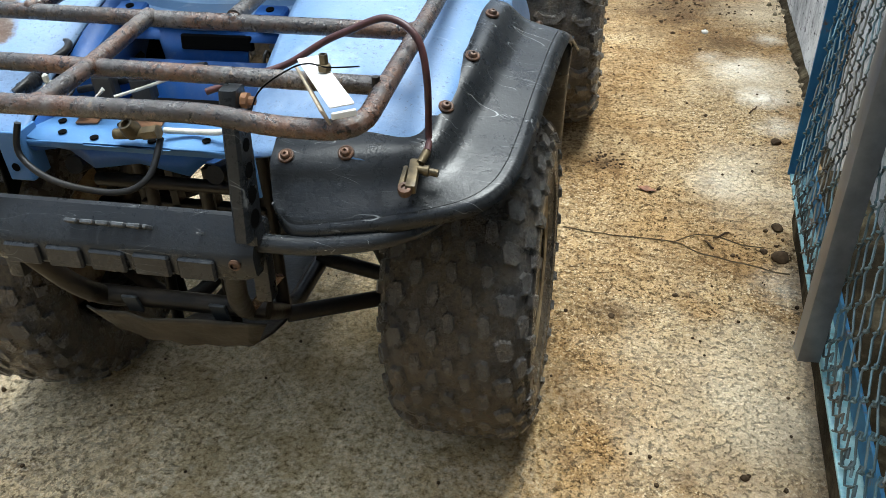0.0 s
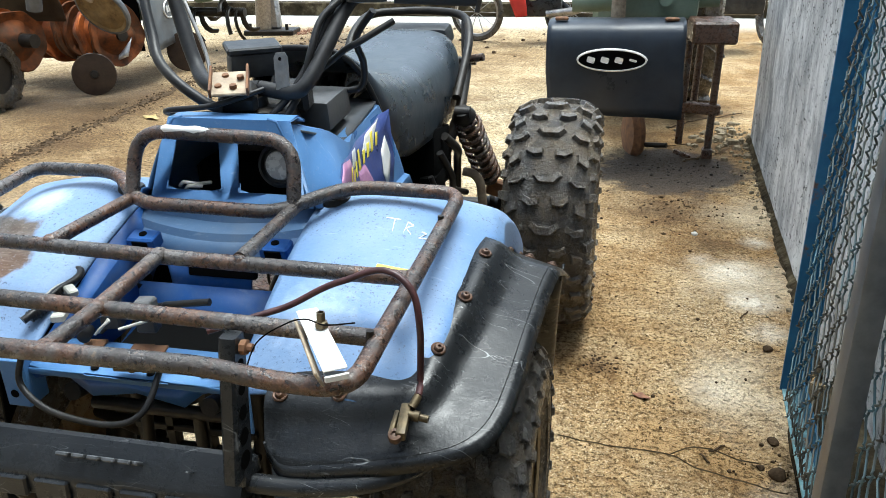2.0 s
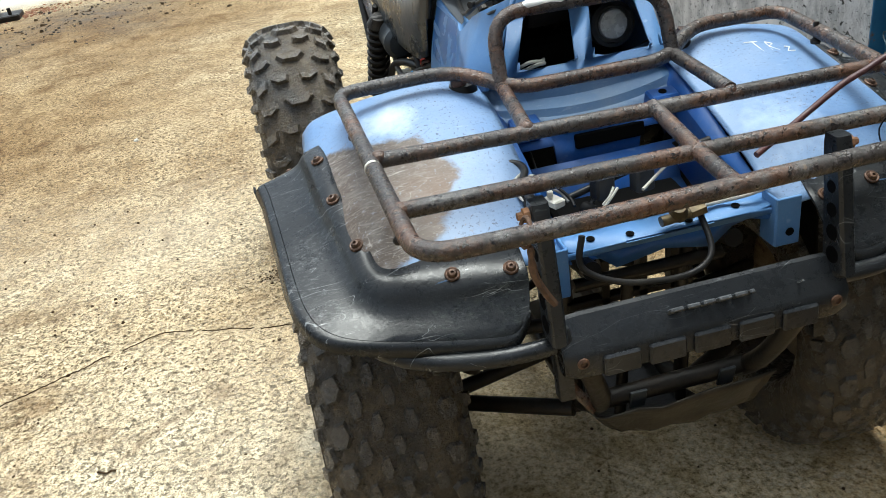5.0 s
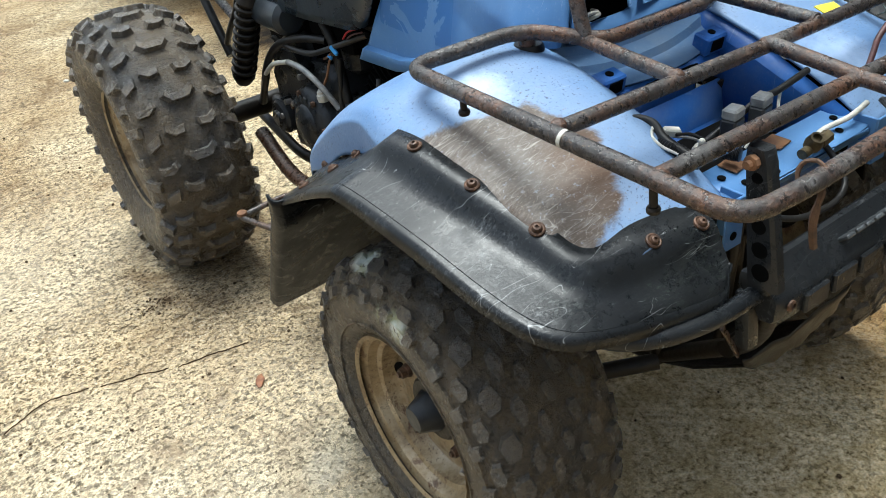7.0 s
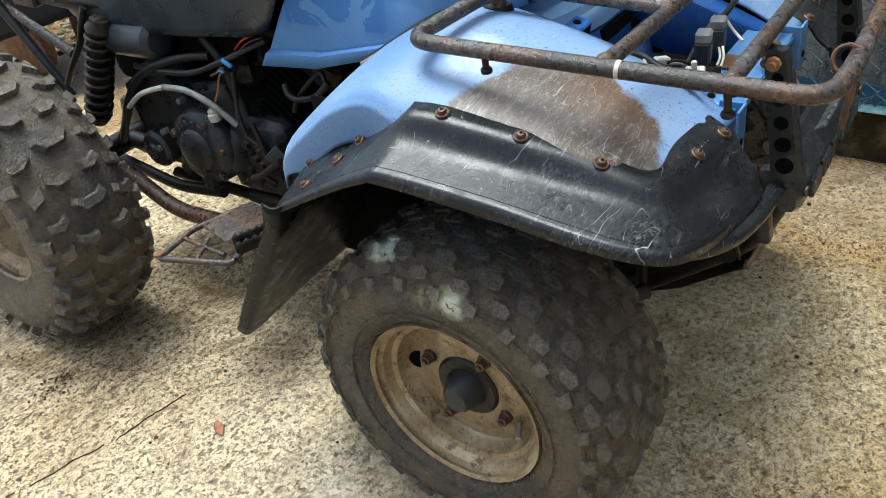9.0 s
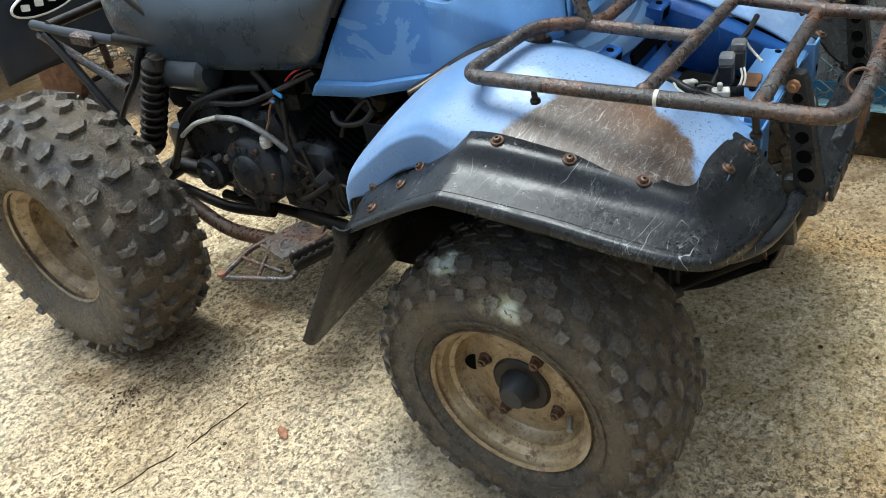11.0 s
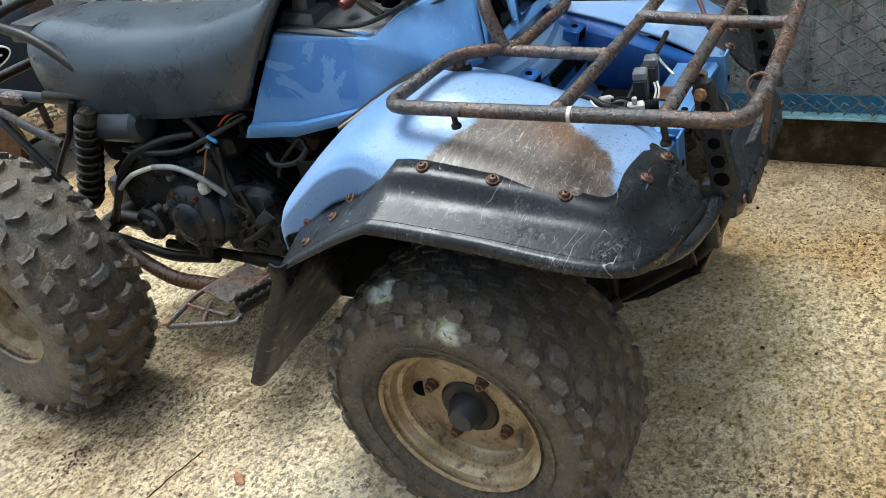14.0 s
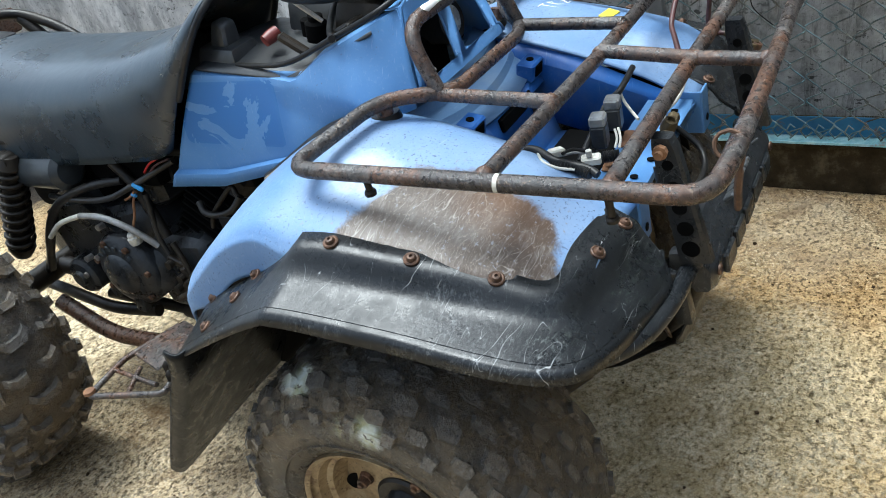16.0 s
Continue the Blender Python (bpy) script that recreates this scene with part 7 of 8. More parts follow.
part("clutch_cover", Geo().lathe(((0.045, -0.02), (0.045, 0.012), (0.038, 0.02), (0.02, 0.022), (0.018, 0.03), (0, 0.03)), (-0.170, 1.015, 0.382), (-1, 0, 0), 22), "engine", eng)
part("starter_dome", Geo().lathe(((0.06, -0.05), (0.06, 0.0), (0.055, 0.02), (0.035, 0.034), (0.0, 0.04)), (-0.140, 0.812, 0.397), (-0.8, -0.4, 0.1), 24), "engine", eng)
for k in range(7):
    a = 2 * math.pi * (k + 0.4) / 7
    part("case_bolt", Geo().lathe(((0.0075, 0), (0.007, 0.007), (0, 0.008)), (-0.178, 0.865 + 0.077 * math.cos(a), 0.405 + 0.077 * math.sin(a)), (-1, 0, 0), 8), "bolt", eng)
for at in ((-0.180, 0.970, 0.433), (-0.180, 0.928, 0.441), (-0.180, 0.856, 0.442), (-0.180, 1.028, 0.388), (-0.190, 0.990, 0.393), (-0.165, 0.895, 0.512)):
    part("case_bolt", Geo().lathe(((0.008, -0.01), (0.0075, 0.006), (0, 0.008)), at, (-1, 0, 0.1), 8), "steel", eng)
cyl = part("cylinder", Geo().box((-0.02, 0.63, 0.505), (0.13, 0.13, 0.2), (38, 0, 0), 0.02), "grime", eng)
# fins near-black, so the shade between them lies in their colour
for k in range(9):
    o = -0.075 + 0.019 * k
    c = Vector((-0.02, 0.63, 0.505)) + Euler((radians(38), 0, 0)).to_matrix() @ Vector((0, 0, o))
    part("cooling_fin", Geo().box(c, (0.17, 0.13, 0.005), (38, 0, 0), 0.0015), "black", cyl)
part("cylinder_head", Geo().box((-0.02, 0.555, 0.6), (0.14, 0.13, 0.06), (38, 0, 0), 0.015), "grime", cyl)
# near-black boxes and an added panel that darken the gaps round the engine
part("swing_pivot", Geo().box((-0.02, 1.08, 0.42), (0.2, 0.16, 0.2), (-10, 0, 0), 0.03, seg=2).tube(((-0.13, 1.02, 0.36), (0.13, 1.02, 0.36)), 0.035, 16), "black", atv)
part("frame_cover", Geo().box((0.05, 0.47, 0.49), (0.03, 0.36, 0.34), bevel=0.01).box((0.05, 0.7, 0.52), (0.03, 0.2, 0.24), bevel=0.01), "black", atv, "black panel added to darken the space behind the engine")
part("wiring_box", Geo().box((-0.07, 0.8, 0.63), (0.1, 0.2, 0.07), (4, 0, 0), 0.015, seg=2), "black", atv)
part("carburettor", Geo().box((-0.06, 0.78, 0.58), (0.09, 0.09, 0.1), bevel=0.015).lathe(((0.03, -0.05), (0.03, 0.05)), (-0.06, 0.74, 0.6), (0, 1, -0.1), 16), "engine", atv)
part("air_box", Geo().lathe(((0.0, -0.085), (0.03, -0.083), (0.042, -0.07), (0.042, 0.07), (0.036, 0.082), (0.0, 0.085)), (-0.145, 1.005, 0.638), (0.02, 1, 0), 22), "muffler", atv, "grey cylindrical silencer under the seat")
HOSES = (
    ("hose", ((-0.160, 1.178, 0.367), (-0.170, 1.093, 0.472), (-0.170, 1.029, 0.538), (-0.165, 0.959, 0.581), (-0.150, 0.867, 0.607), (-0.130, 0.797, 0.611)), 0.0095, "rubber"),
    ("hose", ((-0.155, 1.027, 0.575), (-0.165, 0.918, 0.577), (-0.165, 0.821, 0.586), (-0.155, 0.742, 0.612), (-0.120, 0.631, 0.656)), 0.0065, "rubber"),
    ("breather_hose", ((-0.175, 1.079, 0.476), (-0.180, 1.004, 0.521), (-0.180, 0.916, 0.548)), 0.0058, "connector"),
    ("hose", ((-0.180, 0.916, 0.548), (-0.180, 0.842, 0.549), (-0.170, 0.784, 0.519), (-0.155, 0.744, 0.472)), 0.0068, "relay"),
    ("hose", ((-0.170, 1.086, 0.473), (-0.165, 1.140, 0.415), (-0.150, 1.223, 0.345)), 0.009, "rubber"),
    ("hose", ((-0.140, 0.729, 0.589), (-0.145, 0.733, 0.544), (-0.150, 0.737, 0.483), (-0.155, 0.717, 0.429)), 0.006, "rubber"),
    ("carb_loop", ((-0.120, 0.608, 0.566), (-0.130, 0.592, 0.549), (-0.130, 0.562, 0.545), (-0.130, 0.518, 0.558), (-0.120, 0.491, 0.585)), 0.007, "rubber"),
    ("carb_loop", ((-0.120, 0.601, 0.508), (-0.120, 0.580, 0.543), (-0.115, 0.515, 0.599), (-0.120, 0.499, 0.590), (-0.120, 0.495, 0.578)), 0.005, "grime"),
    ("clutch_cable", ((-0.150, 0.703, 0.481), (-0.155, 0.686, 0.434), (-0.160, 0.673, 0.383)), 0.006, "grime"),
    ("red_wire", ((-0.135, 0.708, 0.635), (-0.140, 0.675, 0.658), (-0.130, 0.651, 0.668)), 0.0022, "red"),
    ("red_wire", ((-0.135, 0.708, 0.622), (-0.140, 0.664, 0.653), (-0.130, 0.629, 0.665)), 0.0022, "cable"),
    ("red_wire", ((-0.165, 0.789, 0.506), (-0.160, 0.783, 0.525), (-0.155, 0.773, 0.545), (-0.150, 0.761, 0.577), (-0.150, 0.738, 0.600)), 0.0028, "rust"),
    ("wire", ((-0.150, 0.785, 0.578), (-0.155, 0.758, 0.589), (-0.155, 0.736, 0.603)), 0.0028, "rust"),
    ("exhaust", ((-0.06, 0.5, 0.5), (-0.12, 0.44, 0.42), (-0.14, 0.5, 0.28), (-0.12, 0.8, 0.27)), 0.018, "grime"),
    ("frame_brace", ((-0.130, 0.801, 0.652), (-0.130, 0.763, 0.596), (-0.140, 0.724, 0.487)), 0.011, "grime"),
)
for name, pts, r, mat in HOSES:
    part(name, Geo().tube([tuple(p) for p in soften([Vector(p) for p in pts], 6)], r, 10), mat, atv)
part("plug_connector", Geo().lathe(((0.012, -0.012), (0.014, -0.004), (0.014, 0.004), (0.0115, 0.006), (0.0115, 0.012), (0.008, 0.016), (0, 0.016)), (-0.165, 0.795, 0.492), (0, 0.1, 1), 14), "connector", atv, "off-white round plug connector")
part("blue_connector", Geo().box((-0.155, 0.720, 0.613), (0.009, 0.026, 0.01), (38, 0, 10), 0.003), "blue_wire", atv, "bright blue wire connector")
part("blue_connector", Geo().box((-0.155, 0.743, 0.594), (0.008, 0.014, 0.009), (30, 0, 10), 0.003), "blue_wire", atv)
for k, at in enumerate(((-0.155, 0.708, 0.436), (-0.160, 0.685, 0.407), (-0.165, 0.663, 0.399), (-0.160, 0.710, 0.377), (-0.160, 0.645, 0.405), (-0.160, 0.690, 0.353))):
    part("linkage", Geo().box(at, (0.012, 0.046, 0.016), (35 + 35 * k, 0, 10), 0.003).lathe(((0.009, -0.01), (0.009, 0.008)), (at[0] - 0.008, at[1] + 0.012, at[2]), (1, 0, 0), 10), "grime", atv)
part("linkage", Geo().box((-0.170, 0.637, 0.424), (0.006, 0.05, 0.03), (-40, 0, 8), 0.002), "muffler", atv)
part("lever", Geo().tube(((-0.19, 0.6, 0.43), (-0.195, 0.66, 0.39), (-0.19, 0.7, 0.37)), 0.007, 8, 0.02), "grime", atv)
part("wire_loop", Geo().tube([(-0.19, 0.565 + 0.022 * math.cos(k * 0.5), 0.395 + 0.036 * math.sin(k * 0.5)) for k in range(14)], 0.004, 6), "grime", atv)

# foot pegs
for s in (-1, 1):
    pg = Geo().tube(((s * 0.2, 0.65, 0.31), (s * 0.385, 0.585, 0.312), (s * 0.435, 0.745, 0.312), (s * 0.33, 0.76, 0.312), (s * 0.21, 0.72, 0.31)), 0.0065, 8, 0.015)
    pg.tube(((s * 0.37, 0.62, 0.312), (s * 0.36, 0.755, 0.312)), 0.005, 8).tube(((s * 0.41, 0.66, 0.312), (s * 0.34, 0.70, 0.312)), 0.005, 8)
    peg = part("foot_rest", pg, "tube", atv, "bent rusty foot-rest frame")
    part("foot_plate", Geo().box((s * 0.27, 0.68, 0.316), (0.12, 0.1, 0.005), (0, 0, s * 15), 0.002), "tube", peg)
    for k in range(2):
        gg = Geo()
        x0, y0, x1, y1 = s * (0.36 - 0.02 * k), 0.595 + 0.03 * k, s * 0.22, 0.535 + 0.03 * k
        n = 18
        pts = []
        for i in range(n + 1):
            t = i / n
            pts.append(((x0 + (x1 - x0) * t), (y0 + (y1 - y0) * t), 0.325 + (0.016 if i % 2 else 0.008)))
        gg.sheet([pts, [(x, y, 0.312) for x, y, z in pts]])
        part("serrated_bar", gg, "grime", peg, solid=0.003)
    part("peg_bolt", Geo().lathe(((0.012, 0), (0.011, 0.006), (0.006, 0.008), (0, 0.008)), (s * 0.43, 0.742, 0.318), (0, 0, 1), 10), "rust", peg)

# ---- clutter in the rack and the well ----
part("cable", Geo().tube([tuple(p) for p in soften([Vector(p) for p in ((0.12, -0.26, 0.72), (0.18, -0.235, 0.735), (0.214, -0.222, 0.745), (0.258, -0.22, 0.771), (0.29, -0.222, 0.786), (0.335, -0.222, 0.802), (0.37, -0.232, 0.785), (0.381, -0.24, 0.74), (0.378, -0.235, 0.668), (0.381, -0.25, 0.662), (0.382, -0.262, 0.66))], 6)], 0.0042, 12), "cable", atv, "maroon speed cable looped over the rack")
end = part("cable_clamp", Geo().box((0.372, -0.294, 0.645), (0.012, 0.05, 0.013), (10, 0, 6), 0.003, seg=2).box((0.362, -0.299, 0.643), (0.006, 0.038, 0.011), (10, 0, 2), 0.0025, seg=2), "brass", atv, "dirty brass cable clamp")
part("clamp_pin", Geo().tube(((0.376, -0.286, 0.65), (0.4, -0.288, 0.647)), 0.0046, 12).lathe(((0.0065, -0.003), (0.0068, 0.003), (0.0045, 0.004)), (0.386, -0.287, 0.649), (1, 0, -0.1), 12), "brass", end)
part("clamp_pin", Geo().tube(((0.382, -0.262, 0.66), (0.377, -0.276, 0.652)), 0.0052, 12), "brass", end)
part("clamp_eye", Geo().lathe(((0.0078, -0.006), (0.0085, 0.0), (0.0076, 0.004), (0.0038, 0.0048), (0.003, 0.002), (0.0, 0.002)), (0.368, -0.317, 0.641), (0.1, -0.4, 1), 14), "bolt", end)
part("wiring", Geo().tube([tuple(p) for p in soften([Vector(p) for p in ((-0.125, -0.29, 0.68), (-0.13, -0.3, 0.64), (-0.08, -0.315, 0.615), (0.0, -0.315, 0.605), (0.04, -0.3, 0.62), (0.045, -0.26, 0.655))], 6)], 0.0042, 8), "rubber", atv)
part("wiring", Geo().tube([tuple(p) for p in soften([Vector(p) for p in ((0.045, -0.25, 0.66), (0.08, -0.24, 0.655), (0.12, -0.25, 0.662), (0.16, -0.25, 0.67))], 6)], 0.004, 8), "connector", atv)
part("fuel_tap", Geo().tube((((-0.012), -0.267, 0.66), (0.043, -0.264, 0.663)), 0.007, 12).lathe(((0.011, -0.008), (0.012, 0.0), (0.009, 0.012), (0.006, 0.012), (0.006, 0.006), (0, 0.006)), (0.012, -0.267, 0.668), (-0.2, -0.5, 1), 14).lathe(((0.009, -0.01), (0.009, 0.01)), (0.038, -0.265, 0.664), (1, 0, 0.2), 6), "brass", atv, "dirty brass sender fitting")
for k in range(2):
    c = ((-0.059, -0.193, 0.690), (-0.004, -0.195, 0.690))[k]
    r = part("relay", Geo().box(c, (0.028, 0.022, 0.034), (0, 0, 10), 0.003), "dark_plastic", atv, "black relay with grey cap")
    part("relay_cap", Geo().box((c[0], c[1], c[2] + 0.023), (0.026, 0.022, 0.016), (0, 0, 10), 0.003), "relay", r)
part("plug", Geo().box((-0.140, -0.163, 0.705), (0.022, 0.014, 0.011), (0, 10, -35), 0.002), "connector", atv, "off-white wire plug")
part("plug", Geo().box((-0.130, -0.206, 0.690), (0.018, 0.026, 0.011), (0, 0, 20), 0.002).box((-0.135, -0.206, 0.702), (0.007, 0.008, 0.012), (0, 0, 20), 0.002), "connector", atv, "off-white wire plug")
WELL = (
    ("wiring", ((-0.174, -0.113, 0.715), (-0.154, -0.118, 0.715), (-0.147, -0.138, 0.712), (-0.159, -0.166, 0.705), (-0.161, -0.189, 0.700), (-0.163, -0.215, 0.695), (-0.169, -0.229, 0.690)), 0.0055, "rubber"),
    ("wiring", ((0.091, -0.196, 0.725), (0.030, -0.195, 0.715), (0.012, -0.182, 0.705), (-0.049, -0.180, 0.690), (-0.111, -0.180, 0.675)), 0.0048, "rubber"),
    ("wiring", ((0.045, -0.190, 0.712), (0.035, -0.195, 0.705), (0.014, -0.209, 0.700), (-0.021, -0.236, 0.695)), 0.0022, "connector"),
    ("wiring", ((-0.153, -0.143, 0.710), (-0.168, -0.156, 0.706), (-0.172, -0.177, 0.700), (-0.166, -0.200, 0.695)), 0.002, "connector"),
    ("wiring", ((-0.143, -0.173, 0.705), (-0.122, -0.177, 0.700), (-0.114, -0.187, 0.695), (-0.105, -0.199, 0.685), (-0.105, -0.212, 0.680)), 0.0022, "rubber"),
    ("wiring", ((-0.142, -0.173, 0.702), (-0.127, -0.181, 0.698), (-0.114, -0.188, 0.690), (-0.109, -0.200, 0.682)), 0.0018, "relay"),
    ("wiring", ((-0.051, -0.212, 0.695), (-0.059, -0.217, 0.685), (-0.068, -0.216, 0.675)), 0.0018, "connector"),
    ("wiring", ((-0.047, -0.216, 0.695), (-0.059, -0.222, 0.685), (-0.068, -0.222, 0.675)), 0.0018, "connector"),
    ("wiring", ((-0.067, -0.193, 0.685), (-0.071, -0.190, 0.672), (-0.080, -0.196, 0.662)), 0.003, "rubber"),
)
for name, pts, r, mat in WELL:
    part(name, Geo().tube([tuple(p) for p in soften([Vector(p) for p in pts], 6)], r, 10), mat, atv)
for pts in (((-0.157, -0.164, 0.700), (-0.162, -0.179, 0.698), (-0.160, -0.198, 0.695), (-0.167, -0.219, 0.690)), ((-0.090, -0.206, 0.672), (-0.086, -0.218, 0.672), (-0.083, -0.227, 0.672))):
    part("conduit", Geo().tube([tuple(p) for p in soften([Vector(p) for p in pts], 10)], [0.0075, 0.009] * 30, 12), "rubber", atv, "corrugated black conduit")
part("battery_strap", Geo().box((0.0, -0.12, 0.6), (0.2, 0.1, 0.03), (6, 0, 0), 0.006), "black", atv)
ply = part("tag_plate", Geo().box((0.309, -0.364, 0.789), (0.0235, 0.146, 0.0025), (-3, 0, 32), 0.001).box((0.3485, -0.4262, 0.7845), (0.0235, 0.003, 0.007), (0, 0, 32), 0.001), "white", atv, "bent white-painted steel plate wired to the rack")
part("plate_flange", Geo().box((0.2985, -0.373, 0.778), (0.003, 0.13, 0.018), (-3, -25, 32), 0.001), "tan", ply)
part("plate_bolt", Geo().lathe(((0.0072, 0), (0.0072, 0.006), (0.0048, 0.007), (0.0048, 0.017), (0.0034, 0.017), (0.0034, 0.013), (0, 0.013)), (0.304, -0.346, 0.791), (0, 0.05, 1), 6), "brass", ply, sharp=20)
part("binding_wire", Geo().tube([tuple(p) for p in soften([Vector(p) for p in ((0.22, -0.37, 0.73), (0.225, -0.34, 0.76), (0.26, -0.335, 0.785), (0.285, -0.34, 0.795), (0.31, -0.352, 0.797), (0.335, -0.33, 0.79))], 6)], 0.0009, 5), "black", ply)
part("cord", Geo().tube([tuple(p) for p in soften([Vector((-0.225 + 0.004 * math.cos(a), -0.405 + 0.0155 * math.sin(a), 0.767 + 0.0155 * math.cos(a))) for a in [k * 0.7 for k in range(10)]], 2)], 0.0025, 6).tube([tuple(p) for p in soften([Vector(p) for p in ((-0.225, -0.418, 0.757), (-0.222, -0.412, 0.72), (-0.21, -0.408, 0.69), (-0.2, -0.405, 0.672))], 4)], [0.003, 0.004, 0.003, 0.0045], 6), "rope", atv, "frayed brown cord tied round the rack")
part("yellow_tag", Geo().box((0.305, -0.088, 0.7345), (0.05, 0.02, 0.003), (20, 6, -2)), "yellow", fenders[1], "yellow tape scrap")
# chalk marks on the left fender
for x0, y0, x1, y1 in ((0.185, -0.012, 0.215, -0.012), (0.203, -0.012, 0.207, -0.05), (0.23, -0.015, 0.228, -0.05), (0.23, -0.015, 0.243, -0.022), (0.243, -0.022, 0.23, -0.032), (0.23, -0.032, 0.245, -0.05), (0.262, -0.035, 0.272, -0.038), (0.272, -0.038, 0.26, -0.052), (0.26, -0.052, 0.276, -0.052)):
    x0, x1, y0, y1 = 0.266 + (x0 - 0.185) * 0.75, 0.266 + (x1 - 0.185) * 0.75, 0.024 + (y0 + 0.012) * 0.8, 0.024 + (y1 + 0.012) * 0.8
    zz = lambda x, y: 0.7665 + 0.29 * (y - 0.012) - 0.13 * max(0, x - 0.27)
    part("chalk_mark", Geo().tube(((x0, y0, zz(x0, y0)), (x1, y1, zz(x1, y1))), 0.0011, 5, flat=0.6), "white", fenders[1])

# ---- behind: machinery in the yard ----
imp = thing("tractor_implement", (0.53, 3.2, 0), "rotary tiller with a navy sheet-metal guard and white oval badge", "tiller")
rows = []
for x in [0.222 + 0.61 * k / 12 for k in range(13)]:
    rows.append([(x + 0.01 * (z < 0.5), y + 0.006 * math.sin(x * 20), z + 0.01 * (x - 0.5)) for y, z in ((3.34, 0.70), (3.16, 0.715), (3.06, 0.705), (3.015, 0.67), (3.0, 0.6), (2.998, 0.5), (3.0, 0.4), (3.01, 0.31 - 0.04 * (x - 0.22)))])
guard = part("guard", Geo().sheet(rows, 2), "box_blue", imp, "dented navy guard sheet", solid=0.006)
ov = [Vector((0.517 + 0.152 * math.cos(a), 2.99, 0.556 + 0.048 * math.sin(a))) for a in [2 * math.pi * k / 40 for k in range(41)]]
part("badge_ring", Geo().tube(ov, 0.006, 6, flat=0.6), "white", guard, "white oval badge ring")
fld = Geo().lathe(((0.14, 0), (0.14, 0.002), (0, 0.002)), (0, 0, 0), (0, -1, 0), 36)
fld.v = [(0.517 + 1.06 * x, 2.994 + y, 0.556 + 0.32 * z) for x, y, z in fld.v]
part("badge_field", fld, "black", guard)
# badge letters as plain bars
for x in (0.425, 0.487, 0.549, 0.611):
    part("badge_bar", Geo().box((x, 2.988, 0.556), (0.036, 0.004, 0.026 if x < 0.6 else 0.01), (0, 14, 0), 0.004), "white", guard)
for x in (0.28, 0.77):
    part("guard_clip", Geo().box((x, 3.1, 0.722), (0.06, 0.03, 0.016), (0, 0, 10), 0.005), "rust", imp)
part("gauge_wheel", Geo().lathe(((0.02, -0.04), (0.11, -0.03), (0.13, 0), (0.11, 0.03), (0.02, 0.04)), (0.64, 3.35, 0.13), (1, 0.3, 0), 24), "rust", imp, "small rusty gauge wheel")
part("mast", Geo().tube(((0.53, 3.3, 0.66), (0.53, 3.3, 1.5)), 0.035, 12).tube(((0.53, 3.28, 0.82), (0.7, 3.25, 0.84)), 0.018, 10), "tan", imp)
part("gear_box", Geo().box((0.7, 3.5, 0.8), (0.4, 0.3, 0.22), bevel=0.03, seg=2).tube(((0.3, 3.5, 0.75), (1.0, 3.5, 0.78)), 0.05, 12), "far_green", imp)
part("step_board", Geo().box((0.96, 3.25, 0.655), (0.2, 0.22, 0.1), (0, 0, 4), 0.01), "weld", imp, "chipped rusty end board")
for x, y, z0, z1 in ((0.86, 3.3, 0.1, 0.6), (1.0, 3.3, 0.04, 0.6), (0.93, 3.5, 0.25, 0.62)):
    part("leg", Geo().tube(((x, y, z0), (x + 0.01, y, z1)), 0.018, 8), "weld", imp)
part("leg_bar", Geo().box((0.93, 3.3, 0.28), (0.22, 0.05, 0.05), (0, 4, 0), 0.006), "weld", imp)
part("leg_foot", Geo().box((1.0, 3.3, 0.04), (0.05, 0.06, 0.08), bevel=0.006), "weld", imp)
part("leg_peg", Geo().box((0.88, 3.28, 0.05), (0.09, 0.02, 0.02), (0, 20, 0), 0.003), "weld", imp)
part("drag_link", Geo().tube(((0.7, 3.25, 0.1), (0.8, 3.2, 0.115)), 0.012, 8), "grime", imp)

tr = thing("tractor", (1.25, 4.9, 0), "parked farm tractor with a tall lugged rear tyre", "tractor")
TP = ((0.6, 0.0), (0.595, 0.07), (0.57, 0.105), (0.5, 0.125), (0.42, 0.12), (0.36, 0.1))
lug = lambda s: (((-0.055, -0.03 - s * 0.05), (0.055, -0.03 + s * 0.05), (0.055, 0.03 + s * 0.05), (-0.055, 0.03 - s * 0.05)))
TB = ((0.06, 0.0, lug(1)), (-0.06, 0.5, lug(-1)))
tyre("big_tyre", (1.17, 4.75, 0.6), TP, TB, 20, 0.04, 2, "far_tyre", tr, "dusty lugged tractor tyre")
part("rear_rim", Geo().lathe(((0.36, 0.09), (0.37, 0.1), (0.33, 0.05), (0.2, 0.03), (0.0, 0.03)), (1.17, 4.75, 0.6), (-1, 0, 0), 28), "tan", tr)
part("body", Geo().box((0.75, 4.9, 0.85), (0.5, 1.2, 0.5), bevel=0.05, seg=2).box((0.75, 4.4, 0.6), (0.3, 0.4, 0.2), bevel=0.03), "far_green", tr)
part("lift_arm", Geo().tube(((0.2, 4.7, 0.66), (0.75, 4.4, 0.85)), 0.04, 8).tube(((0.95, 4.3, 0.7), (0.96, 3.6, 0.75)), 0.03, 8), "far_green", tr)
part("mudguard_arm", Geo().tube(((0.95, 4.3, 0.62), (0.9, 3.9, 0.7)), 0.02, 8), "red", tr)


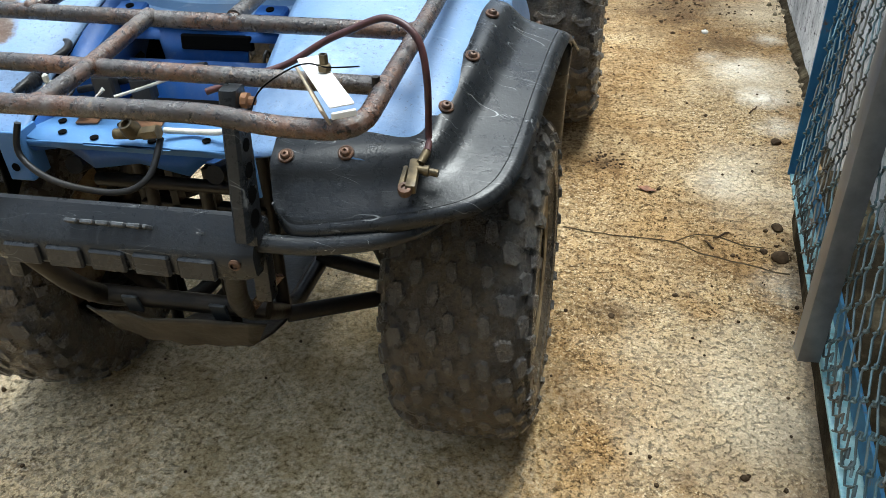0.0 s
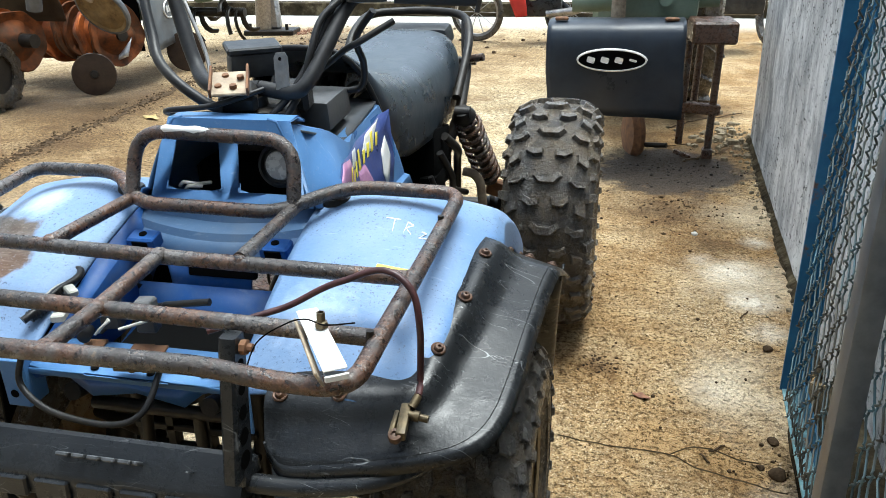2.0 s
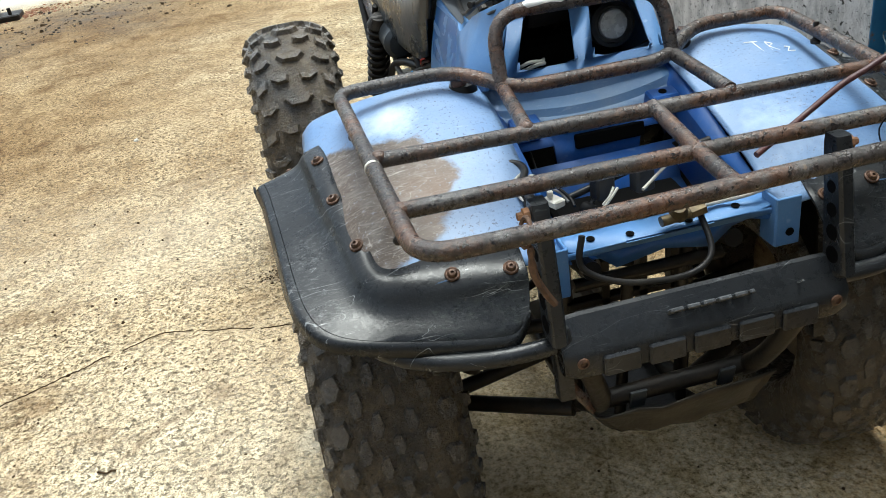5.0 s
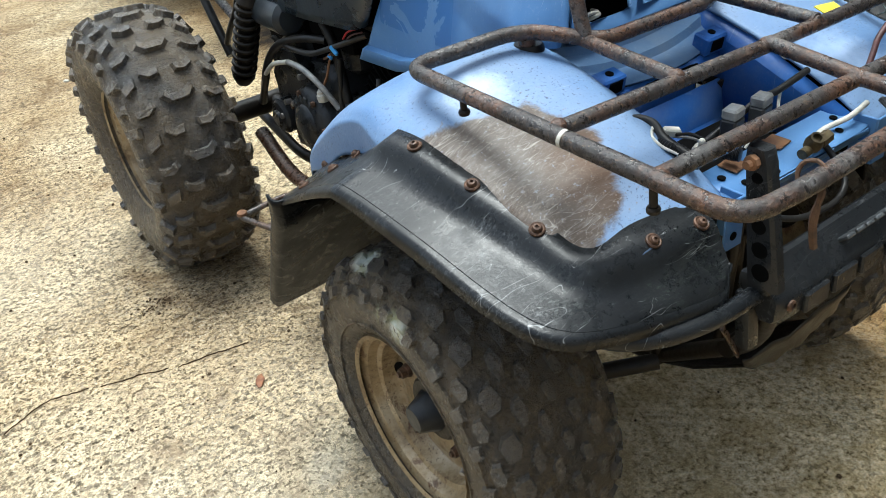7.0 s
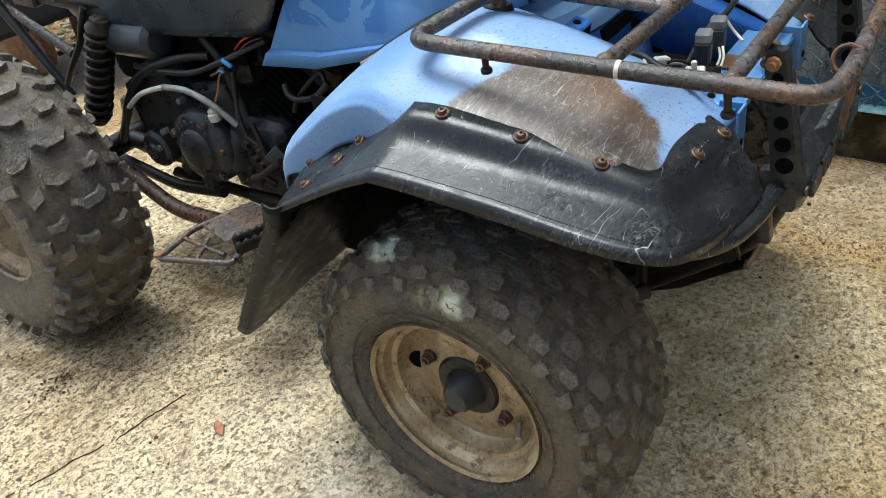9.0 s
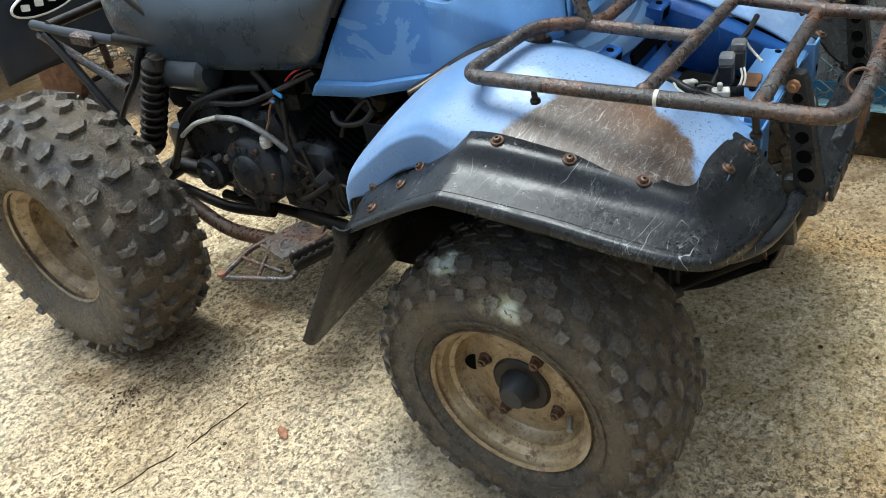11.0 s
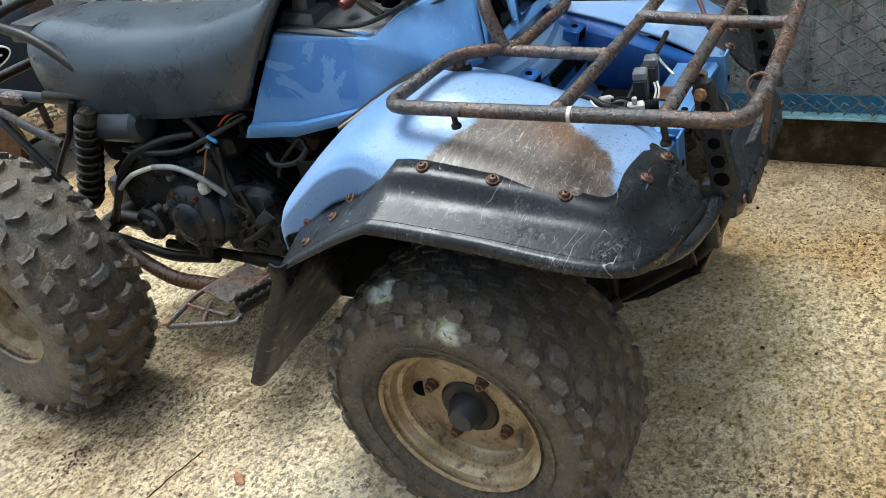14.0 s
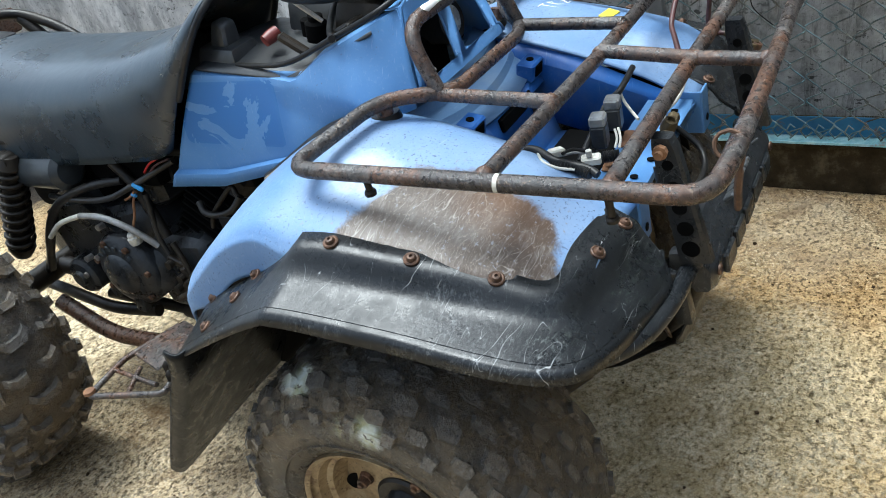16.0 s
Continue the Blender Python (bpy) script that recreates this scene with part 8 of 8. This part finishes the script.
def soiled_disc(c, axis, r, wide, seed, n=44):
    """A dished rotor disc with a ragged, soil-caked rim."""
    gg = Geo().lathe(((0.04, -wide * 0.3), (r * 0.55, -wide * 0.55), (r * 0.92, -wide * 0.4), (r, 0.0), (r * 0.97, wide * 0.12), (r * 0.7, -wide * 0.1), (r * 0.4, wide * 0.3), (0.04, wide * 0.5)), c, axis, n)
    gg.v = [(a + 0.02 * noise.noise((a * 9 + seed, b * 9, c_ * 9)), b + 0.025 * noise.noise((a * 8, b * 8 + seed, c_ * 8)), c_ + 0.025 * noise.noise((a * 8, b * 8 + 3, c_ * 8 + seed))) for a, b, c_ in gg.v]
    return gg


def coulter(parent, c, axis, r, arm):
    d = part("coulter", Geo().lathe(((0.0, -0.012), (r * 0.3, -0.012), (r * 0.96, -0.006), (r, 0.0), (r * 0.96, 0.006), (r * 0.3, 0.012), (0.0, 0.012)), c, axis, 32), "disc", parent, "thin rusty coulter disc")
    part("hub", Geo().lathe(((0.0, -0.03), (0.025, -0.028), (0.03, 0.0), (0.025, 0.028), (0.0, 0.03)), c, axis, 14), "grime", d)
    part("coulter_arm", Geo().tube(arm, 0.014, 8, 0.03), "grime", parent)


ridger = thing("rotary_tiller", (-3.2, 4.1, 0), "rotary tiller with worn orange rotor discs caked in soil", "tiller", "tillers along the yard")
for k in range(8):
    x = -3.78 + 0.125 * k
    part("rotor_disc", soiled_disc((x, 4.34 - 0.03 * k, 0.39), (1, -0.35 + 0.12 * (-1) ** k, 0.1), 0.225 - 0.014 * (k % 3), 0.11, k), ("orange", "caked", "caked")[k % 3], ridger)
part("shaft", Geo().tube(((-3.85, 4.36, 0.39), (-2.84, 4.1, 0.39)), 0.045, 12), "grime", ridger)
part("hood", Geo().sheet([[(x, 4.62, 0.42), (x, 4.58, 0.6), (x, 4.45, 0.7), (x, 4.3, 0.71)] for x in (-3.9, -3.4, -2.95)], 3), "far_green", ridger, "faded green hood", solid=0.008)
part("skirt", Geo().sheet([[(-3.22, 4.02, 0.15), (-3.05, 4.05, 0.17), (-2.84, 4.12, 0.24)], [(-3.22, 4.08, 0.24), (-3.03, 4.12, 0.28), (-2.84, 4.2, 0.36)]], 3), "steel", ridger, "bare sheet-steel skirt", solid=0.006)
part("beam", Geo().box((-3.1, 4.5, 0.77), (1.5, 0.1, 0.1), (0, 2, -8), 0.012).box((-3.3, 4.6, 0.9), (0.5, 0.32, 0.2), bevel=0.03, seg=2), "far_green", ridger, "faded green tool beam")
part("gear_case", Geo().tube(((-3.02, 4.3, 0.62), (-3.02, 4.34, 1.1)), 0.09, 14), "sheet_grey", ridger)
wheel = part("gauge_wheel", Geo().lathe(((0.0, -0.014), (0.14, -0.015), (0.15, -0.008), (0.172, -0.016), (0.185, -0.01), (0.185, 0.01), (0.172, 0.016), (0.15, 0.008), (0.14, 0.014), (0.0, 0.014)), (-2.72, 3.75, 0.605), (-0.12, -0.76, -0.45), 32), "ochre", ridger, "gauge wheel stained ochre with rust")
part("gauge_rim", Geo().lathe(((0.174, -0.019), (0.188, -0.016), (0.193, 0.0), (0.188, 0.016), (0.174, 0.019)), (-2.72, 3.75, 0.605), (-0.12, -0.76, -0.45), 32, close=True), "sheet_grey", wheel, "worn grey rubber rim")
part("gauge_arm", Geo().tube(((-3.05, 3.75, 1.0), (-2.84, 3.7, 0.8), (-2.75, 3.68, 0.7)), 0.022, 10, 0.03).box((-2.755, 3.69, 0.69), (0.06, 0.05, 0.07), (0, 30, 30), 0.008), "tan", ridger)
coulter(ridger, (-3.0, 3.93, 0.146), (0.75, -1, 0.1), 0.146, ((-3.0, 3.97, 0.15), (-3.06, 4.05, 0.28), (-3.06, 4.2, 0.4)))

second = thing("rotary_tiller", (-3.5, 3.5, 0), "orange rotary tiller with a black lugged wheel", "tiller", "tillers along the yard")
for k in range(3):
    part("rotor_disc", soiled_disc((-3.3 - 0.16 * k, 3.62 + 0.02 * k, 0.42), (1, -0.5 + 0.15 * (-1) ** k, 0.15), 0.2, 0.1, 20 + k), ("caked", "orange", "caked")[k], second)
part("shaft", Geo().tube(((-3.8, 3.7, 0.42), (-3.15, 3.6, 0.42)), 0.045, 12), "grime", second)
WP = ((0.22, 0.0), (0.218, 0.04), (0.205, 0.07), (0.17, 0.08), (0.12, 0.07))
tyre("tail_wheel", (-3.36, 3.4, 0.236), WP, ((0.03, 0.0, quad(0.05, 0.03, 0.012)), (-0.03, 0.5, quad(0.05, 0.03, -0.012))), 14, 0.022, 6, "far_tyre", second, "black lugged tyre")
part("rim", Geo().lathe(((0.0, -0.05), (0.12, -0.05), (0.125, 0.05), (0.0, 0.05)), (-3.36, 3.4, 0.236), (1, 0, 0), 24), "grime", second)
part("hood", Geo().sheet([[(x, 3.95, 0.5), (x, 3.9, 0.66), (x, 3.7, 0.72)] for x in (-3.9, -3.5, -3.15)], 3), "disc", second, "rusty brown hood", solid=0.008)
part("tool_post", Geo().tube(((-3.2, 3.72, 0.6), (-3.12, 3.68, 0.95)), 0.05, 10).box((-3.3, 3.8, 0.86), (0.5, 0.12, 0.1), (0, 0, -10), 0.012), "sheet_grey", second)

panel = thing("tiller_cover", (-3.0, 4.7, 0), "grey sheet-metal tiller cover with a white oval badge", "tiller", "tillers along the yard")
side = lambda y: -2.80 - 0.16 * (y - 4.3)
rows = []
for y in [4.3 + 0.09 * k for k in range(11)]:
    x = side(y) + 0.006 * math.sin(y * 9)
    rows.append([(x + 0.015, y, 0.21 + 0.03 * (y - 4.3)), (x, y, 0.36), (x - 0.004, y, 0.52), (x - 0.03, y, 0.61), (x - 0.09, y, 0.655), (x - 0.2, y, 0.66)])
cov = part("cover", Geo().sheet(rows, 2), "sheet_grey", panel, solid=0.008)
# solid black plate stands in for the dark inside of the open end
part("end_plate", Geo().box((-2.93, 4.34, 0.43), (0.2, 0.012, 0.38), (0, 0, -6), 0.004), "black", panel, "dark open end of the cover")
part("badge_ring", Geo().tube([(side(4.82 + 0.115 * math.cos(a)) + 0.006, 4.82 + 0.115 * math.cos(a), 0.485 + 0.068 * math.sin(a)) for a in [2 * math.pi * k / 30 for k in range(31)]], 0.007, 6), "white", cov, "white oval badge ring")
for k in range(3):
    y = 4.77 + 0.05 * k
    part("badge_bar", Geo().box((side(y) + 0.007, y, 0.485), (0.006, 0.026, 0.05), (12, 0, 0), 0.002), "white", cov)
coulter(panel, (-2.80, 4.86, 0.155), (0.7, -1, 0.15), 0.155, ((-2.80, 4.82, 0.16), (-2.81, 4.78, 0.34), (-2.82, 4.8, 0.46)))
part("beam", Geo().box((-3.05, 5.3, 0.74), (0.9, 0.12, 0.12), (0, 0, -14), 0.02).box((-3.1, 5.05, 0.72), (0.3, 0.5, 0.12), (0, 0, -9), 0.03, seg=2), "far_green", panel, "faded green tool beam")

tines = thing("tine_rotor", (-3.1, 5.8, 0), "green tiller with curved dark tines", "tiller", "tillers along the yard")
for k in range(14):
    a = k * 0.8
    x = -3.42 + 0.05 * k
    part("tine", Geo().tube([(x + 0.05 * (j / 5) ** 2, 5.85 + 0.25 * (j / 5) * math.cos(a + 0.28 * j), 0.35 + 0.27 * (j / 5) * math.sin(a + 0.28 * j)) for j in range(6)], 0.024, 6, flat=0.5), "grime", tines)
part("shaft", Geo().tube(((-3.6, 5.85, 0.33), (-2.75, 5.85, 0.33)), 0.04, 10), "grime", tines)
part("hood", Geo().sheet([[(x, 6.0, 0.46), (x, 5.88, 0.58), (x, 5.7, 0.58)] for x in (-3.6, -3.2, -2.85)], 3), "far_green", tines, solid=0.01)
part("beam", Geo().box((-3.2, 6.0, 0.68), (1.0, 0.2, 0.12), (0, 0, -6), 0.02), "far_green", tines)
rows = []
for j in range(9):
    t = j / 8
    lo, hi = 0.44 + 0.1 * t ** 1.5, 0.60 + 0.1 * t
    if j == 0:
        lo, hi = 0.5, 0.55
    rows.append([(-3.13 + 0.5 * t, 5.62, lo), (-3.13 + 0.5 * t, 5.598, lo + 0.15 * (hi - lo)), (-3.13 + 0.5 * t, 5.598, lo + 0.85 * (hi - lo)), (-3.13 + 0.5 * t, 5.62, hi)])
shield = part("side_plate", Geo().sheet(rows, 2), "far_green", tines, "pale green rounded side plate", solid=0.012)
for k in range(5):
    part("plate_bar", Geo().box((-2.99 + 0.055 * k, 5.594, 0.575 + 0.012 * k), (0.034, 0.003, 0.03), (0, -12, 0), 0.001), "tan", shield, "worn yellowish plate marking")
part("foot", Geo().tube(((-3.55, 5.85, 0.0), (-3.55, 5.85, 0.4)), 0.025, 8), "grime", tines)

st = thing("machine_stand", (-3.65, 8.5, 0), "steel machine foot on a dark base plate", "stand")
part("base_plate", Geo().box((-3.65, 8.5, 0.03), (0.62, 0.34, 0.06), (0, 0, 6), 0.01), "grime", st)
part("column", Geo().box((-3.7, 8.55, 0.5), (0.3, 0.14, 0.9), (0, 0, 6), 0.03, 0.75), "steel", st)
part("column", Geo().tube(((-3.75, 8.5, 0.06), (-3.7, 8.5, 0.9)), 0.1, 14), "tan", st)
part("anchor", Geo().tube(((-3.9, 8.42, 0.06), (-3.9, 8.42, 0.13)), 0.02, 8), "grime", st)
part("anchor", Geo().tube(((-3.42, 8.42, 0.06), (-3.42, 8.42, 0.13)), 0.02, 8), "grime", st)

bike = thing("motorbike", (-0.4, 7.6, 0), "small red motorbike on its side stand", "motorbike")
for x in (-0.95, 0.05):
    w = part("wheel", Geo().lathe(((0.25, -0.025), (0.285, -0.03), (0.3, 0), (0.285, 0.03), (0.25, 0.025)), (x, 7.7, 0.3), (0.2, 1, 0), 32, close=True), "far_tyre", bike)
    part("rim", Geo().lathe(((0.225, -0.015), (0.25, -0.02), (0.25, 0.02), (0.225, 0.015)), (x, 7.7, 0.3), (0.2, 1, 0), 32, close=True), "steel", w)
    for k in range(10):
        a = math.pi * 2 * k / 10
        part("spoke", Geo().tube(((x, 7.7, 0.3), (x + 0.23 * math.cos(a), 7.7 - 0.046 * math.cos(a), 0.3 + 0.23 * math.sin(a))), 0.004, 4), "steel", w)
part("leg_shield", Geo().sheet([[(-0.62, 7.5, 0.85), (-0.5, 7.45, 0.85)], [(-0.6, 7.45, 0.55), (-0.42, 7.4, 0.6)], [(-0.5, 7.45, 0.28), (-0.38, 7.42, 0.3)]], 3), "red", bike, "red leg shield", solid=0.01)
part("engine", Geo().box((-0.25, 7.65, 0.38), (0.4, 0.2, 0.22), bevel=0.04, seg=2), "engine", bike)
part("exhaust", Geo().tube(((-0.2, 7.55, 0.3), (0.1, 7.52, 0.34), (0.3, 7.5, 0.45)), 0.04, 10, 0.05), "steel", bike)
part("side_stand", Geo().tube(((-0.2, 7.6, 0.3), (-0.1, 7.35, 0.0)), 0.015, 6), "grime", bike)
part("frame", Geo().tube(((-0.95, 7.7, 0.3), (-0.8, 7.65, 0.9), (-0.3, 7.65, 0.6), (0.05, 7.7, 0.3)), 0.03, 8, 0.05).box((-0.1, 7.68, 0.75), (0.6, 0.2, 0.1), bevel=0.04, seg=2), "dark_plastic", bike)

# a second motorbike past the wall's end
bk = thing("parked_moped", (1.6, 7.3, 0), "dark moped on its stand beyond the wall", "motorbike")
part("wheel", Geo().lathe(((0.22, -0.03), (0.27, -0.03), (0.28, 0), (0.27, 0.03), (0.22, 0.03)), (1.2, 7.0, 0.28), (1, 0.4, 0), 28, close=True), "far_tyre", bk)
part("body", Geo().box((1.6, 7.3, 0.5), (0.5, 0.4, 0.3), bevel=0.06, seg=2), "dark_plastic", bk)
part("stand", Geo().tube(((1.35, 7.1, 0.35), (1.5, 6.9, 0.0)), 0.02, 6), "grime", bk)
part("rear_wheel", Geo().lathe(((0.22, -0.03), (0.27, -0.03), (0.28, 0), (0.27, 0.03), (0.22, 0.03)), (2.0, 7.6, 0.28), (1, 0.4, 0), 28, close=True), "far_tyre", bk)


def nearer(ob, k, c=(0.41, -1.135, 0.0), by=(0, 0, 0)):
    """Sets a finished thing nearer to a place and smaller by the same share."""
    ob.location = Vector(c) + (Vector(ob.location) - Vector(c)) * k + Vector(by)
    ob.scale = (k, k, k)


imp.location += Vector((0.016, -0.29, -0.035))
tr.location += Vector((-0.2, -0.6, 0))
for ob in [o for o in scene.objects if o.parent is None and o.name.split(".")[0] in ("motorbike", "parked_moped")]:
    nearer(ob, 0.868)
nearer(st, 0.826)

# far side of the street: kerb, pavement and an added, unseen pale facade
solo("far_pavement", Geo().box((0, 17.5, 0.03), (120, 18, 0.1), bevel=0.01), "pavement", "pale pavement across the yard's end", "pavement", kind="structure")
rows = [[(x, 8.25, z) for z in (-0.02, 0.14)] + [(x, 8.4, 0.15), (x, 8.45, 0.0)] for x in (-40, -5, 0, 5, 40)]
solo("far_kerb", Geo().sheet(rows), "kerb", "low dark kerb at the end of the yard", "kerb", kind="structure")
solo("far_facade", Geo().box((0, 30, 3), (140, 0.6, 6), bevel=0.02), "pavement", "pale building front across the street, added out of view", "building", kind="structure")
# unseen wall added behind the camera for reflections and bounced light
solo("wall_south", Geo().box((-1, -4.2, 1.7), (14, 0.2, 3.5), bevel=0.01), "wall", "grey rendered wall added unseen behind the viewer", "wall", kind="structure")

# ---- small litter ----
def leaf(at, size, turn, mat, label):
    rows = []
    for i in range(7):
        t = i / 6
        w = 0.21 * size * math.sin(math.pi * min(1, t * 0.95 + 0.03)) ** 0.8
        rows.append([(-w, (t - 0.5) * size, 0.002 + 0.22 * w * (1 + math.sin(9 * t))), (0.12 * size * math.sin(2.6 * t), (t - 0.5) * size, 0.003 + 0.02 * size * math.sin(3 * t)), (w * (1 + 0.2 * math.sin(14 * t)), (t - 0.5) * size, 0.002 + 0.2 * w * (1 + math.cos(11 * t)))])
    ob = solo("leaf", Geo().sheet(rows, 2), mat, label, "leaf", solid=0.0006)
    ob.matrix_basis = pose(at[0], at[1], 0.003, 0, 0, turn)
    return ob


leaf((-0.538, 0.585), 0.046, -30, "leaf", "curled reddish-brown dry leaf on the concrete")
leaf((-2.25, 3.36), 0.16, 60, "leaf_yellow", "crumpled yellow dry leaf on the concrete")
leaf((0.69, 0.79), 0.05, 70, "leaf", "brown dry leaf fragment on the concrete")


def stone(at, r, seed, mat="soil", label="small dark clod on the concrete", name="clod"):
    b = bmesh.new()
    bmesh.ops.create_icosphere(b, subdivisions=2, radius=r)
    for p in b.verts:
        p.co *= 1 + 0.45 * noise.noise(p.co / r * 0.9 + Vector((seed, 0, 0)))
        p.co.z = max(-r * 0.3, p.co.z * 0.7)
    ob = solo(name, Geo().bm(b), mat, label, name, "litter on the ground")
    ob.matrix_basis = pose(at[0], at[1], r * 0.25, 0, 0, seed * 40)
    return ob


LITTER = ((0.991, 0.654, 0.014), (0.985, 0.53, 0.02), (0.95, 0.55, 0.009), (1.04, 1.1, 0.014), (0.849, -0.115, 0.007), (0.72, 0.8, 0.006), (0.86, 1.25, 0.006), (0.75, 0.36, 0.006), (0.62, 0.27, 0.007))
for k, (x, y, r) in enumerate(LITTER):
    stone((x, y), r, k)
for k, (x, y) in enumerate(((0.895, 1.95), (0.35, 2.6), (-0.35, 3.0), (0.2, 2.9), (-1.9, 2.1), (-1.2, 2.6))):
    stone((x, y), 0.012, k + 20, "connector", "small pale chip on the concrete", "pale_chip")
rnd = random.Random(11)
g = Geo()
for k in range(420):
    x, y = rnd.uniform(-2.6, 1.05), rnd.uniform(-0.6, 4.5)
    r = rnd.uniform(0.0015, 0.005)
    g.lathe(((0.0, 0), (r, r * 0.2), (r * 0.7, r * 0.9), (0, r)), (x, y, 0.002), (rnd.uniform(-0.3, 0.3), rnd.uniform(-0.3, 0.3), 1), 5)
solo("grit", g, "soil", "loose dark grit scattered over the concrete", "grit", kind="stuff")
for k, (x, y, l, t) in enumerate(((-1.39, 0.84, 0.06, 20), (-1.0, 0.33, 0.04, -10), (0.86, 0.6, 0.05, 40), (0.83, 0.56, 0.04, 120), (0.9, 3.2, 0.3, 30), (1.0, 1.3, 0.05, 60))):
    solo("twig", Geo().tube([(x + l * (j / 4 - 0.5) * math.cos(radians(t)), y + l * (j / 4 - 0.5) * math.sin(radians(t)) + 0.004 * math.sin(j * 2 + k), 0.005) for j in range(5)], 0.0025, 5), "soil", "thin dry twig on the concrete", "twig", "litter on the ground")
